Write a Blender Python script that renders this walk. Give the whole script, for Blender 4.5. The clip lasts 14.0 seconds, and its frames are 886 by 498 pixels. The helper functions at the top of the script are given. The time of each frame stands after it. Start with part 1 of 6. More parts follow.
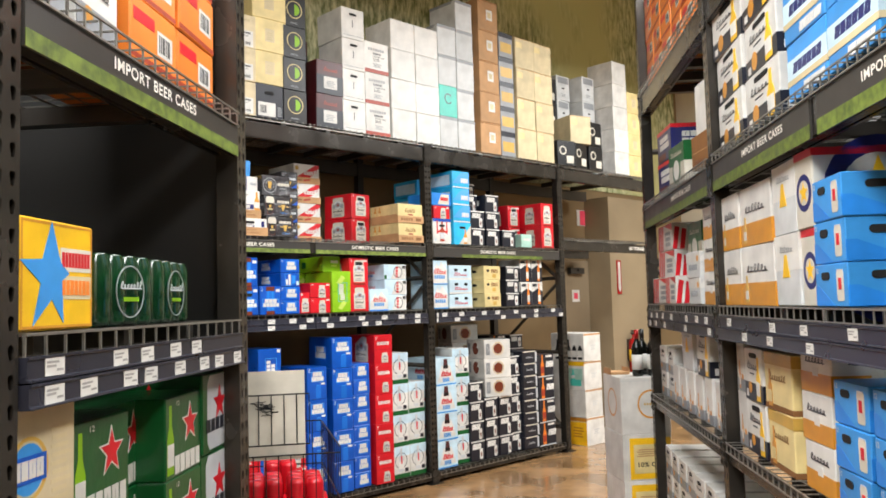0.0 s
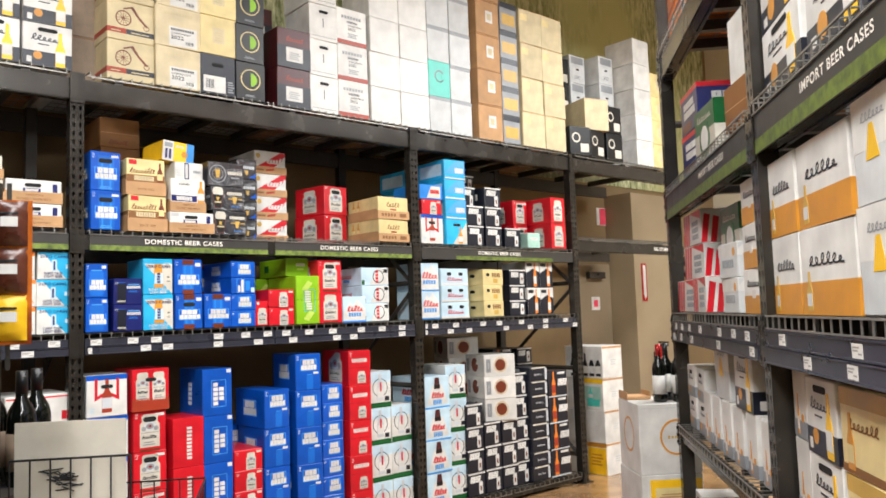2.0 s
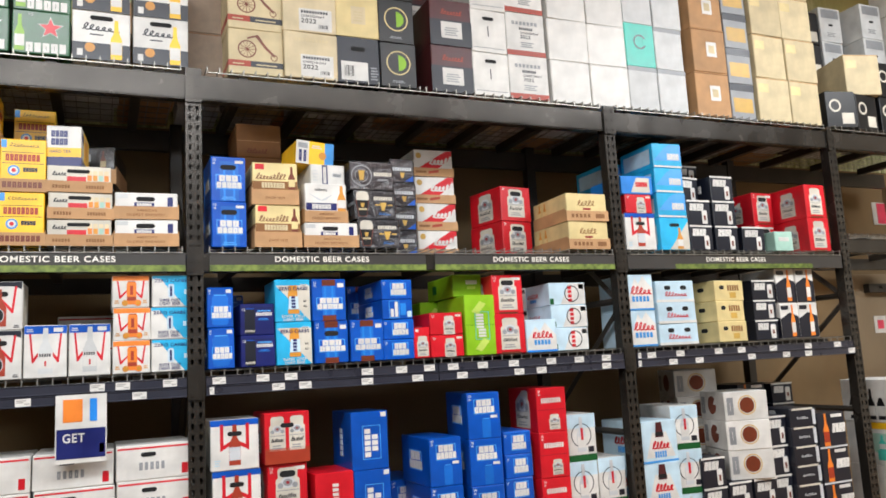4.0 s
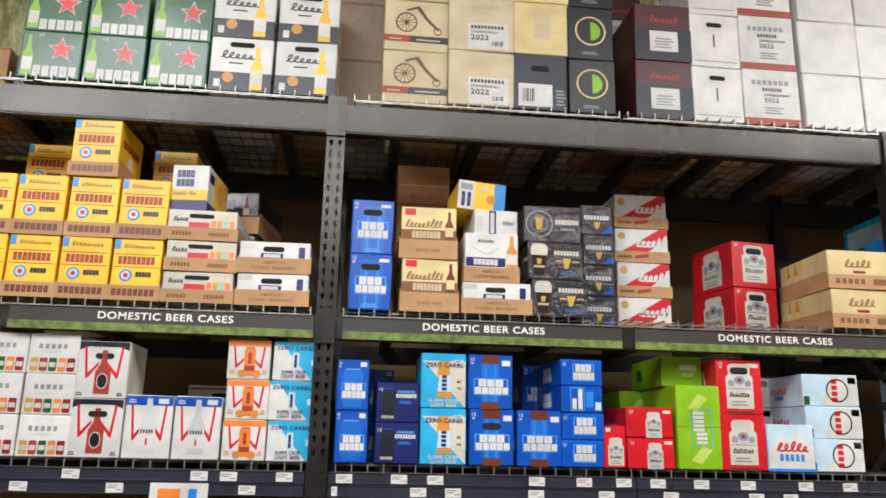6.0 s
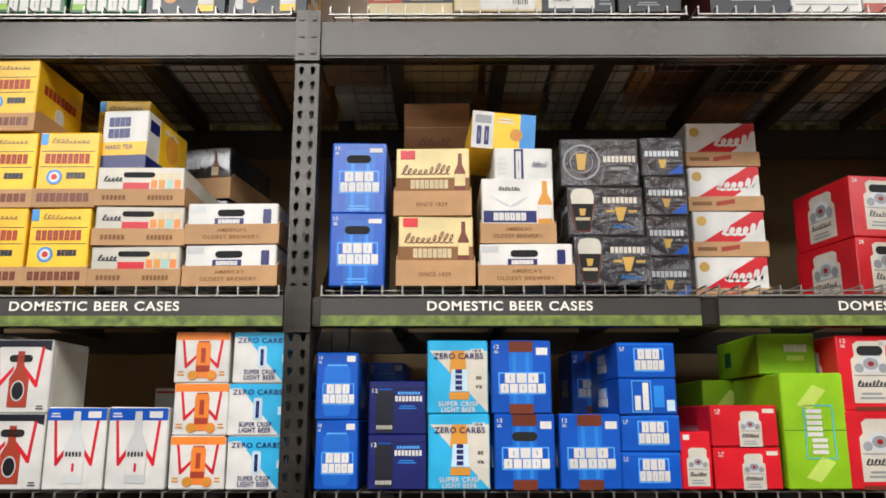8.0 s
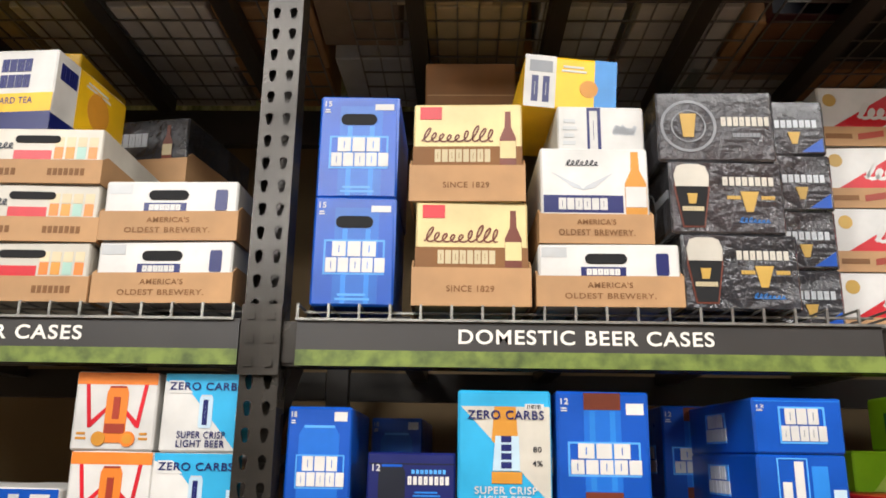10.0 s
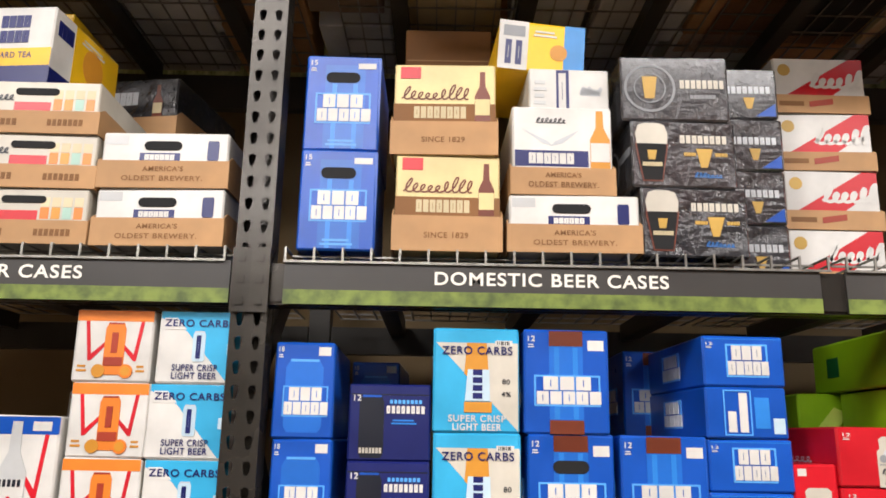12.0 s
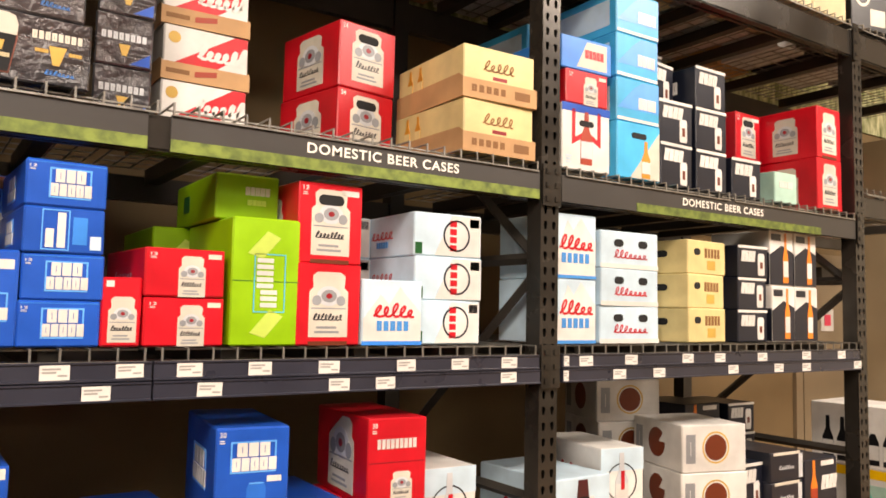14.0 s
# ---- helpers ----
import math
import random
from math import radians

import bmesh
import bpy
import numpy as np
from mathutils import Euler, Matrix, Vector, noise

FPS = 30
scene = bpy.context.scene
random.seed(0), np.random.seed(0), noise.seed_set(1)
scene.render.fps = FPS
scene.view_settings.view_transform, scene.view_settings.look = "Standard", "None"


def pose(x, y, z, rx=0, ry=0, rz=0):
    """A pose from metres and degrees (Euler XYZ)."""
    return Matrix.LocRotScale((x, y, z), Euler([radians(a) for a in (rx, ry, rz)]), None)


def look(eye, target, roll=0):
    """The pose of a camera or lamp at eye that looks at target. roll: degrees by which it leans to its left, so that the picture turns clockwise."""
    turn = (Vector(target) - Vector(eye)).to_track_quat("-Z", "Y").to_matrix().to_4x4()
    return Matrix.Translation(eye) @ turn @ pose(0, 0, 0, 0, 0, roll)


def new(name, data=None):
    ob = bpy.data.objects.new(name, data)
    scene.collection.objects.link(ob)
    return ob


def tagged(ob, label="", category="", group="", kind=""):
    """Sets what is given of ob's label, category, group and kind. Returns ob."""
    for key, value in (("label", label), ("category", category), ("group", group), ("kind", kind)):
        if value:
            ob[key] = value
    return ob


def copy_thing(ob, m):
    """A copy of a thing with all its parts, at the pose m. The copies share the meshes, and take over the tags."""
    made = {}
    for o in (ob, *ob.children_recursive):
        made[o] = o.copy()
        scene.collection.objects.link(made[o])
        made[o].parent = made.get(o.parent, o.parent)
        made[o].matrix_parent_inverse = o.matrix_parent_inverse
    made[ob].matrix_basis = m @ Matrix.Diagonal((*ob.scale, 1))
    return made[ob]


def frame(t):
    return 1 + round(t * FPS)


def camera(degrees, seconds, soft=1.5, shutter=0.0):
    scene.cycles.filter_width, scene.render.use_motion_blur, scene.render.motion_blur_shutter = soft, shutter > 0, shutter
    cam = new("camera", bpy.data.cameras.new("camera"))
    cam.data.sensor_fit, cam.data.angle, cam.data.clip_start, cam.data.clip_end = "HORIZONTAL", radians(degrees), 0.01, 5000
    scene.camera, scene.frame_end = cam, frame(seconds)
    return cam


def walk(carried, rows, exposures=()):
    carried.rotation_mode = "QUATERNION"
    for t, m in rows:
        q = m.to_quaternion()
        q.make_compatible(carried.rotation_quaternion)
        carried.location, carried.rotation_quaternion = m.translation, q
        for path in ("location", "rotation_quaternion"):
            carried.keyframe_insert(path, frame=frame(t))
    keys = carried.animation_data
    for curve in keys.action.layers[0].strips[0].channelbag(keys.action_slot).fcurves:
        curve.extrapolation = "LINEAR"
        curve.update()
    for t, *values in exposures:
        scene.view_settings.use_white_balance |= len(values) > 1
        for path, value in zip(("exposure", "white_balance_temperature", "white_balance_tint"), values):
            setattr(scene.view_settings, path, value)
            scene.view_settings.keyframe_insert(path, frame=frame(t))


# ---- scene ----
cam = camera(58.6, 14.0, 1.7)
PATH = [
    (0, (-2.33, -5.311, 1.616), (-0.957, -3.863, 1.752), -1.6),
    (0.5, (-2.135, -5.271, 1.616), (-0.894, -3.709, 1.765), -1.5),
    (1, (-1.887, -5.133, 1.606), (-0.499, -3.701, 1.755), -1.6),
    (1.5, (-1.669, -4.979, 1.6), (-0.252, -3.577, 1.755), -2.1),
    (2, (-1.379, -4.781, 1.612), (-0.065, -3.282, 1.772), -1.9),
    (2.5, (-1.159, -4.608, 1.599), (0.061, -3.029, 1.732), -2.1),
    (3, (-0.937, -4.405, 1.62), (0.3, -2.839, 1.759), -4.2),
    (3.5, (-0.63, -4.235, 1.612), (0.549, -2.628, 1.775), -5.2),
    (4, (-0.403, -3.999, 1.533), (0.39, -2.184, 1.817), -3.2),
    (4.2, (-0.367, -3.866, 1.564), (0.288, -2.019, 1.964), 0.1),
    (6.3, (0.23, -3.058, 1.649), (0.369, -1.12, 2.123), 0.6),
    (6.5, (0.266, -2.972, 1.658), (0.367, -1.031, 2.127), 0.4),
    (7, (0.318, -2.786, 1.765), (0.38, -0.829, 2.176), -0.1),
    (7.5, (0.433, -2.598, 1.764), (0.438, -0.644, 2.188), -0.2),
    (7.7, (0.458, -2.517, 1.761), (0.459, -0.562, 2.181), -0.1),
    (9.8, (0.43, -1.58, 1.858), (0.387, 0.356, 2.359), 0.7),
    (10, (0.413, -1.556, 1.869), (0.364, 0.377, 2.38), 0.9),
    (10.5, (0.408, -1.554, 1.862), (0.356, 0.372, 2.398), 1.1),
    (11, (0.408, -1.572, 1.839), (0.369, 0.35, 2.39), 1.0),
    (11.5, (0.409, -1.608, 1.804), (0.387, 0.321, 2.333), 1.0),
    (12, (0.416, -1.66, 1.767), (0.425, 0.285, 2.235), 1.0),
    (12.5, (0.451, -1.71, 1.733), (0.65, 0.245, 2.101), 0.6),
    (13, (0.579, -1.791, 1.707), (0.983, 0.155, 1.934), 1.2),
    (13.5, (0.724, -1.916, 1.656), (1.42, -0.047, 1.811), 2.0),
    (14, (0.779, -1.972, 1.661), (1.893, -0.319, 1.82), 1.2),
]
LIGHTING = [(0, 0.3, 6350, 8), (2, 0.32, 6300, 9), (4, 0.06, 6150, 9), (7, -0.09, 6200, 9), (11, 0.13, 6500, 11), (12.5, 0.08, 6750, 13), (13, 0.22, 7200, 13), (13.5, 0.28, 7450, 14), (14, 0.42, 7900, 18)]
walk(cam, [(t, look(eye, target, roll)) for t, eye, target, roll in PATH], LIGHTING)

# ---- world and light ----
world = bpy.data.worlds.new("world")
scene.world = world
world.use_nodes = True
world.node_tree.nodes["Background"].inputs[0].default_value = (1.0, 0.93, 0.84, 1)
world.node_tree.nodes["Background"].inputs[1].default_value = 0.05


def ceiling_lamp(x, y, z, sx, sy, watts, rz=0, colour=(1.0, 0.985, 0.965)):
    lamp = bpy.data.lights.new("ceiling_lamp_light", "AREA")
    lamp.shape, lamp.size, lamp.size_y, lamp.energy, lamp.color = "RECTANGLE", sx, sy, watts, colour
    ob = new("ceiling_lamp_light", lamp)
    ob.matrix_world = pose(x, y, z, 0, 0, rz)
    return ob


for lx, ly, lsx, lsy, watts, turn in ((1.2, -3.9, 8.0, 1.4, 350, 0), (-3.4, -5.0, 6.0, 1.2, 430, 41.5), (5.6, -3.0, 3.0, 1.2, 330, 0), (-1.6, -8.2, 6.0, 1.2, 520, 41.5)):
    ceiling_lamp(lx, ly, 4.95, lsx, lsy, watts, turn)


# ---- materials ----
def lin(h):
    out = []
    for i in (0, 2, 4):
        c = int(h[i:i + 2], 16) / 255
        out.append(c / 12.92 if c <= 0.04045 else ((c + 0.055) / 1.055) ** 2.4)
    return out


def surface(name, h, rough=0.5, metal=0.0, vary=0.12, scale=9.0, bump=0.1, fine=160.0, coat=0.0, second=None, blotch=0.5, relief=0.004):
    """Paint or board: base colour, soft blotches, fine grain and a little relief."""
    m = bpy.data.materials.new(name)
    m.use_nodes = True
    nt = m.node_tree
    b = nt.nodes["Principled BSDF"]
    c = lin(h)
    co = nt.nodes.new("ShaderNodeTexCoord")
    n1 = nt.nodes.new("ShaderNodeTexNoise")
    n1.inputs["Scale"].default_value = scale
    n1.inputs["Detail"].default_value = 5
    nt.links.new(co.outputs["Object"], n1.inputs["Vector"])
    n2 = nt.nodes.new("ShaderNodeTexNoise")
    n2.inputs["Scale"].default_value = fine
    n2.inputs["Detail"].default_value = 3
    nt.links.new(co.outputs["Object"], n2.inputs["Vector"])
    ramp = nt.nodes.new("ShaderNodeValToRGB")
    s = lin(second) if second else [v * (1 - vary) for v in c]
    ramp.color_ramp.elements[0].color = (*s, 1)
    ramp.color_ramp.elements[1].color = (*[min(1, v * (1 + vary * 0.4)) for v in c], 1)
    ramp.color_ramp.elements[0].position = blotch - 0.18
    ramp.color_ramp.elements[1].position = blotch + 0.14
    nt.links.new(n1.outputs["Fac"], ramp.inputs["Fac"])
    info = nt.nodes.new("ShaderNodeObjectInfo")
    rng = nt.nodes.new("ShaderNodeMapRange")
    rng.inputs["To Min"].default_value = 1 - vary * 0.6
    rng.inputs["To Max"].default_value = 1 + vary * 0.3
    nt.links.new(info.outputs["Random"], rng.inputs["Value"])
    hsv = nt.nodes.new("ShaderNodeHueSaturation")
    nt.links.new(rng.outputs["Result"], hsv.inputs["Value"])
    nt.links.new(ramp.outputs["Color"], hsv.inputs["Color"])
    nt.links.new(hsv.outputs["Color"], b.inputs["Base Color"])
    rr = nt.nodes.new("ShaderNodeMapRange")
    rr.inputs["To Min"].default_value = max(0.02, rough - 0.12)
    rr.inputs["To Max"].default_value = min(1, rough + 0.12)
    nt.links.new(n1.outputs["Fac"], rr.inputs["Value"])
    nt.links.new(rr.outputs["Result"], b.inputs["Roughness"])
    b.inputs["Metallic"].default_value = metal
    b.inputs["Coat Weight"].default_value = coat
    b.inputs["Coat Roughness"].default_value = 0.12
    if bump:
        bp = nt.nodes.new("ShaderNodeBump")
        bp.inputs["Strength"].default_value = bump
        bp.inputs["Distance"].default_value = relief
        mixn = nt.nodes.new("ShaderNodeMath")
        mixn.operation = "MULTIPLY_ADD"
        mixn.inputs[1].default_value = 0.25
        nt.links.new(n2.outputs["Fac"], mixn.inputs[0])
        nt.links.new(n1.outputs["Fac"], mixn.inputs[2])
        nt.links.new(mixn.outputs[0], bp.inputs["Height"])
        nt.links.new(bp.outputs["Normal"], b.inputs["Normal"])
    return m


M = {}
for key, h, rough in (
        ("white", "d8d6d1", 0.42), ("offwhite", "cdc7b9", 0.5), ("cream", "dfcb90", 0.42), ("kraft", "b98f63", 0.7), ("kraft_dark", "84592f", 0.7),
        ("blue", "0d52b8", 0.32), ("blue_mid", "2b84dd", 0.34), ("blue_glow", "58a9f2", 0.36), ("blue_soft", "1b69c9", 0.34), ("navy", "161f63", 0.34), ("ink", "161a27", 0.36),
        ("sky", "2fb0e2", 0.38), ("ice", "c3dcea", 0.38), ("cola", "6e2f18", 0.4), ("red", "cc1424", 0.36), ("red_dark", "8f0f1c", 0.4),
        ("orange", "e9822a", 0.4), ("amber", "d2902f", 0.4), ("yellow", "f3c01c", 0.38), ("gold", "c9a24a", 0.4), ("lime", "86b713", 0.38),
        ("lime_pale", "b9d05e", 0.4), ("green", "0f5a2a", 0.36), ("green_dark", "07331b", 0.34), ("black", "121316", 0.36), ("grey", "8f9296", 0.45),
        ("silver", "c4c8cc", 0.35), ("pale_grey", "c9cbcb", 0.5), ("teal", "4fc4b4", 0.45), ("wine_red", "4a1a1e", 0.35), ("beige", "d5c5a1", 0.55),
        ("sand", "cfbf98", 0.6), ("pink", "f0506a", 0.5), ("cyan", "3b8fd6", 0.36), ("rust", "a3361c", 0.45), ("mintbox", "a9cfc0", 0.45)):
    M[key] = surface("printed_board_" + key, h, rough, vary=0.2, scale=7.0, bump=0.12)
# near-black that paints the shade inside hand holes; also prints the dark pint
M["slot"] = surface("hole_shade_and_print_black", "0b0b0d", 0.8, vary=0.3)
M["wrap"] = surface("shrink_wrapped_black_board", "3c3c40", 0.16, vary=0.3, scale=13, bump=1.0, fine=38, coat=1.0, relief=0.03)
M["steel"] = surface("charcoal_painted_steel", "3f3b36", 0.25, 0.5, vary=0.3, scale=5, bump=0.08, fine=220)
M["steel_dark"] = surface("dark_painted_steel", "3e3a35", 0.42, 0.2, vary=0.25, scale=5, bump=0.08, fine=220)
M["panel"] = surface("black_painted_panel", "1d1b19", 0.6, vary=0.25, scale=3, bump=0.05)
M["wire"] = surface("galvanised_wire", "98958e", 0.35, 0.7, vary=0.2, scale=30, bump=0.0)
M["wire_black"] = surface("black_wire", "17171a", 0.4, 0.3, vary=0.2, scale=30, bump=0.0)
M["sign"] = surface("charcoal_sign_strip", "35322f", 0.45, vary=0.12, scale=6, bump=0.04)
M["sign_green"] = surface("green_printed_band", "6d7d33", 0.5, vary=0.4, scale=28, bump=0.04, second="43521e")
M["sign_text"] = surface("white_sign_letters", "ece7dc", 0.5, vary=0.05, bump=0)
M["rail"] = surface("slate_plastic_price_rail", "2e2f3a", 0.3, vary=0.18, scale=7, bump=0.03)
M["tag"] = surface("white_paper_tag", "d6d4cf", 0.55, vary=0.06, bump=0)
M["tag_ink"] = surface("grey_print", "9a9894", 0.6, vary=0.1, bump=0)
M["wall"] = surface("brown_painted_wall", "86704f", 0.8, vary=0.2, scale=1.3, bump=0.12, fine=90)
M["wall_plain"] = surface("taupe_painted_wall", "c2b8a4", 0.8, vary=0.15, scale=1.0, bump=0.1, fine=90)
M["pillar"] = surface("tan_painted_pillar", "9b8a6e", 0.7, vary=0.15, scale=1.5, bump=0.1, fine=90)
M["ceiling"] = surface("grey_painted_ceiling", "cfccc4", 0.9, vary=0.2, scale=1.0, bump=0.1)
M["door"] = surface("brown_painted_door", "8d7d65", 0.55, vary=0.12, scale=2, bump=0.05)
M["floor"] = surface("polished_brown_concrete", "9a7853", 0.22, vary=0.35, scale=2.4, bump=0.05, fine=40, second="694e32", coat=0.25)
M["glass_black"] = surface("dark_bottle_glass", "0a0d0a", 0.08, vary=0.2, bump=0)
M["glass_green"] = surface("green_bottle_glass", "0a3a1e", 0.12, vary=0.25, scale=18, bump=0.15, coat=0.8)
M["foil_red"] = surface("red_bottle_foil", "9c1414", 0.3, 0.3, bump=0.05)
M["extinguisher"] = surface("red_enamel", "a30f12", 0.25, bump=0)
M["film"] = surface("printed_shrink_film_green", "0f5226", 0.34, vary=0.2, scale=14, bump=0.45, fine=60, coat=0.3, relief=0.004)
M["bag_brown"] = surface("glossy_brown_foil_bag", "5a2c1c", 0.28, vary=0.3, scale=18, bump=0.7, fine=50, coat=0.5, relief=0.006)
M["tan_label"] = surface("tan_paper_label", "8a7866", 0.6, vary=0.15, scale=20)
M["bag"] = surface("glossy_snack_bag", "d9761d", 0.22, 0.2, vary=0.4, scale=10, bump=0.6, fine=40, second="7a2f14")


def mural_material():
    """Printed vineyard: hanging foliage above a pale hazy ground."""
    m = bpy.data.materials.new("printed_vineyard_mural")
    m.use_nodes = True
    nt = m.node_tree
    b = nt.nodes["Principled BSDF"]
    co = nt.nodes.new("ShaderNodeTexCoord")
    big = nt.nodes.new("ShaderNodeTexNoise")
    big.inputs["Scale"].default_value = 0.55
    big.inputs["Detail"].default_value = 2
    leaf = nt.nodes.new("ShaderNodeTexNoise")
    leaf.inputs["Scale"].default_value = 11
    leaf.inputs["Detail"].default_value = 8
    leaf.inputs["Roughness"].default_value = 0.7
    mp = nt.nodes.new("ShaderNodeMapping")
    mp.inputs["Scale"].default_value = (1.5, 1.0, 0.4)
    nt.links.new(co.outputs["Object"], big.inputs["Vector"])
    nt.links.new(co.outputs["Object"], mp.inputs["Vector"])
    nt.links.new(mp.outputs["Vector"], leaf.inputs["Vector"])
    r1 = nt.nodes.new("ShaderNodeValToRGB")
    r1.color_ramp.elements[0].position, r1.color_ramp.elements[0].color = 0.4, (*lin("6a7440"), 1)
    r1.color_ramp.elements[1].position, r1.color_ramp.elements[1].color = 0.62, (*lin("dcdcb2"), 1)
    nt.links.new(leaf.outputs["Fac"], r1.inputs["Fac"])
    r2 = nt.nodes.new("ShaderNodeValToRGB")
    r2.color_ramp.elements[0].position, r2.color_ramp.elements[0].color = 0.5, (0, 0, 0, 1)
    r2.color_ramp.elements[1].position, r2.color_ramp.elements[1].color = 0.66, (1, 1, 1, 1)
    nt.links.new(big.outputs["Fac"], r2.inputs["Fac"])
    mix = nt.nodes.new("ShaderNodeMix")
    mix.data_type = "RGBA"
    nt.links.new(r2.outputs["Color"], mix.inputs["Factor"])
    nt.links.new(r1.outputs["Color"], mix.inputs["A"])
    mix.inputs["B"].default_value = (*lin("bfbd84"), 1)
    nt.links.new(mix.outputs["Result"], b.inputs["Base Color"])
    b.inputs["Roughness"].default_value = 0.6
    return m


M["mural"] = mural_material()


# ---- mesh helpers ----
def part(name, bm, material, parent=None, label="", smooth=False):
    me = bpy.data.meshes.new(name)
    bmesh.ops.recalc_face_normals(bm, faces=bm.faces)
    bm.to_mesh(me)
    bm.free()
    for mt in (material if isinstance(material, (list, tuple)) else [material]):
        me.materials.append(mt)
    if smooth:
        for p in me.polygons:
            p.use_smooth = True
    ob = new(name, me)
    ob.parent = parent
    if label:
        tagged(ob, label)
    return ob


def slab(bm, x0, y0, z0, x1, y1, z1, slot=0):
    v = [bm.verts.new((x, y, z)) for z in (z0, z1) for x, y in ((x0, y0), (x1, y0), (x1, y1), (x0, y1))]
    for q in ((0, 3, 2, 1), (4, 5, 6, 7), (0, 1, 5, 4), (1, 2, 6, 5), (2, 3, 7, 6), (3, 0, 4, 7)):
        bm.faces.new([v[i] for i in q]).material_index = slot
    return v


def rod(bm, a, b, r, n=5):
    a, b = Vector(a), Vector(b)
    q = (b - a).to_track_quat("Z", "Y")
    rings = []
    for p in (a, b):
        rings.append([bm.verts.new(p + q @ Vector((r * math.cos(k * math.tau / n), r * math.sin(k * math.tau / n), 0))) for k in range(n)])
    for k in range(n):
        bm.faces.new([rings[0][k], rings[0][(k + 1) % n], rings[1][(k + 1) % n], rings[1][k]])
    bm.faces.new(rings[0][::-1])
    bm.faces.new(rings[1])


def lathe(bm, profile, n=20, cx=0.0, cy=0.0, cz=0.0):
    rings = [[bm.verts.new((cx + r * math.cos(k * math.tau / n), cy + r * math.sin(k * math.tau / n), cz + z)) for k in range(n)] for r, z in profile]
    for a, b in zip(rings, rings[1:]):
        for k in range(n):
            bm.faces.new([a[k], a[(k + 1) % n], b[(k + 1) % n], b[k]])
    bm.faces.new(rings[0][::-1])
    bm.faces.new(rings[-1])


def brick_of(w, d, h, bevel=0.004, wobble=0.0015, seed=0):
    """A carton body: bevelled box with faintly bowed walls; origin at the foot of the front face's middle."""
    bm = bmesh.new()
    slab(bm, -w / 2, 0, 0, w / 2, d, h)
    bmesh.ops.bevel(bm, geom=bm.edges[:], offset=bevel, segments=1, affect="EDGES", profile=0.5)
    rnd = random.Random(seed)
    for v in bm.verts:
        if v.co.z > h * 0.5:
            v.co.x += rnd.uniform(-wobble, wobble)
            v.co.z += rnd.uniform(-wobble, wobble)
    return bm


ANGLE = radians(41.5)
UX, UY = math.cos(ANGLE), math.sin(ANGLE)
MAIN = Matrix.Identity(4)
# side racks: local x runs along the rack, local -y is its face
LEFT = Matrix(((UX, -UY, 0, 1.567 * UY), (UY, UX, 0, -1.567 * UX), (0, 0, 1, 0), (0, 0, 0, 1)))
RIGHT = Matrix(((-UX, UY, 0, 3.38 * UY), (-UY, -UX, 0, -3.38 * UX), (0, 0, 1, 0), (0, 0, 0, 1)))

# ---- lettering ----
LETTERS = {}


def lettering(text):
    """Outline of the words as triangles in a box from 0 to 1 both ways, with width over height."""
    if text not in LETTERS:
        cu = bpy.data.curves.new("lettering", "FONT")
        cu.body = text
        cu.offset = 0.018
        cu.space_character = 1.12
        ob = new("lettering", cu)
        bpy.context.view_layer.update()
        me = bpy.data.meshes.new_from_object(ob.evaluated_get(bpy.context.evaluated_depsgraph_get()))
        pts = [(v.co.x, v.co.y) for v in me.vertices]
        polys = [tuple(p.vertices) for p in me.polygons]
        x0, x1 = min(p[0] for p in pts), max(p[0] for p in pts)
        y0, y1 = min(p[1] for p in pts), max(p[1] for p in pts)
        LETTERS[text] = ([((x - x0) / (x1 - x0), (y - y0) / (y1 - y0)) for x, y in pts], polys)
        bpy.data.objects.remove(ob)
        bpy.data.curves.remove(cu)
        bpy.data.meshes.remove(me)
    return LETTERS[text]


def words(text, x0, z0, x1, z1, y):
    """Raised letters on a front face at depth y."""
    bm = bmesh.new()
    pts, polys = lettering(text)
    vs = [bm.verts.new((x0 + a * (x1 - x0), y, z0 + b * (z1 - z0))) for a, b in pts]
    for p in polys:
        try:
            bm.faces.new([vs[i] for i in p])
        except ValueError:
            pass
    return bm


# ---- racks ----
PITCH = 0.0508
DECK = 1.07


def keyhole(cx, cz):
    pts = []
    for k in range(7):
        a = radians(-25 + k * 230 / 6)
        pts.append((cx + 0.0088 * math.cos(a), cz + 0.006 + 0.0085 * math.sin(a)))
    pts += [(cx - 0.0045, cz - 0.012), (cx, cz - 0.0145), (cx + 0.0045, cz - 0.012)]
    return pts


from mathutils.geometry import tessellate_polygon


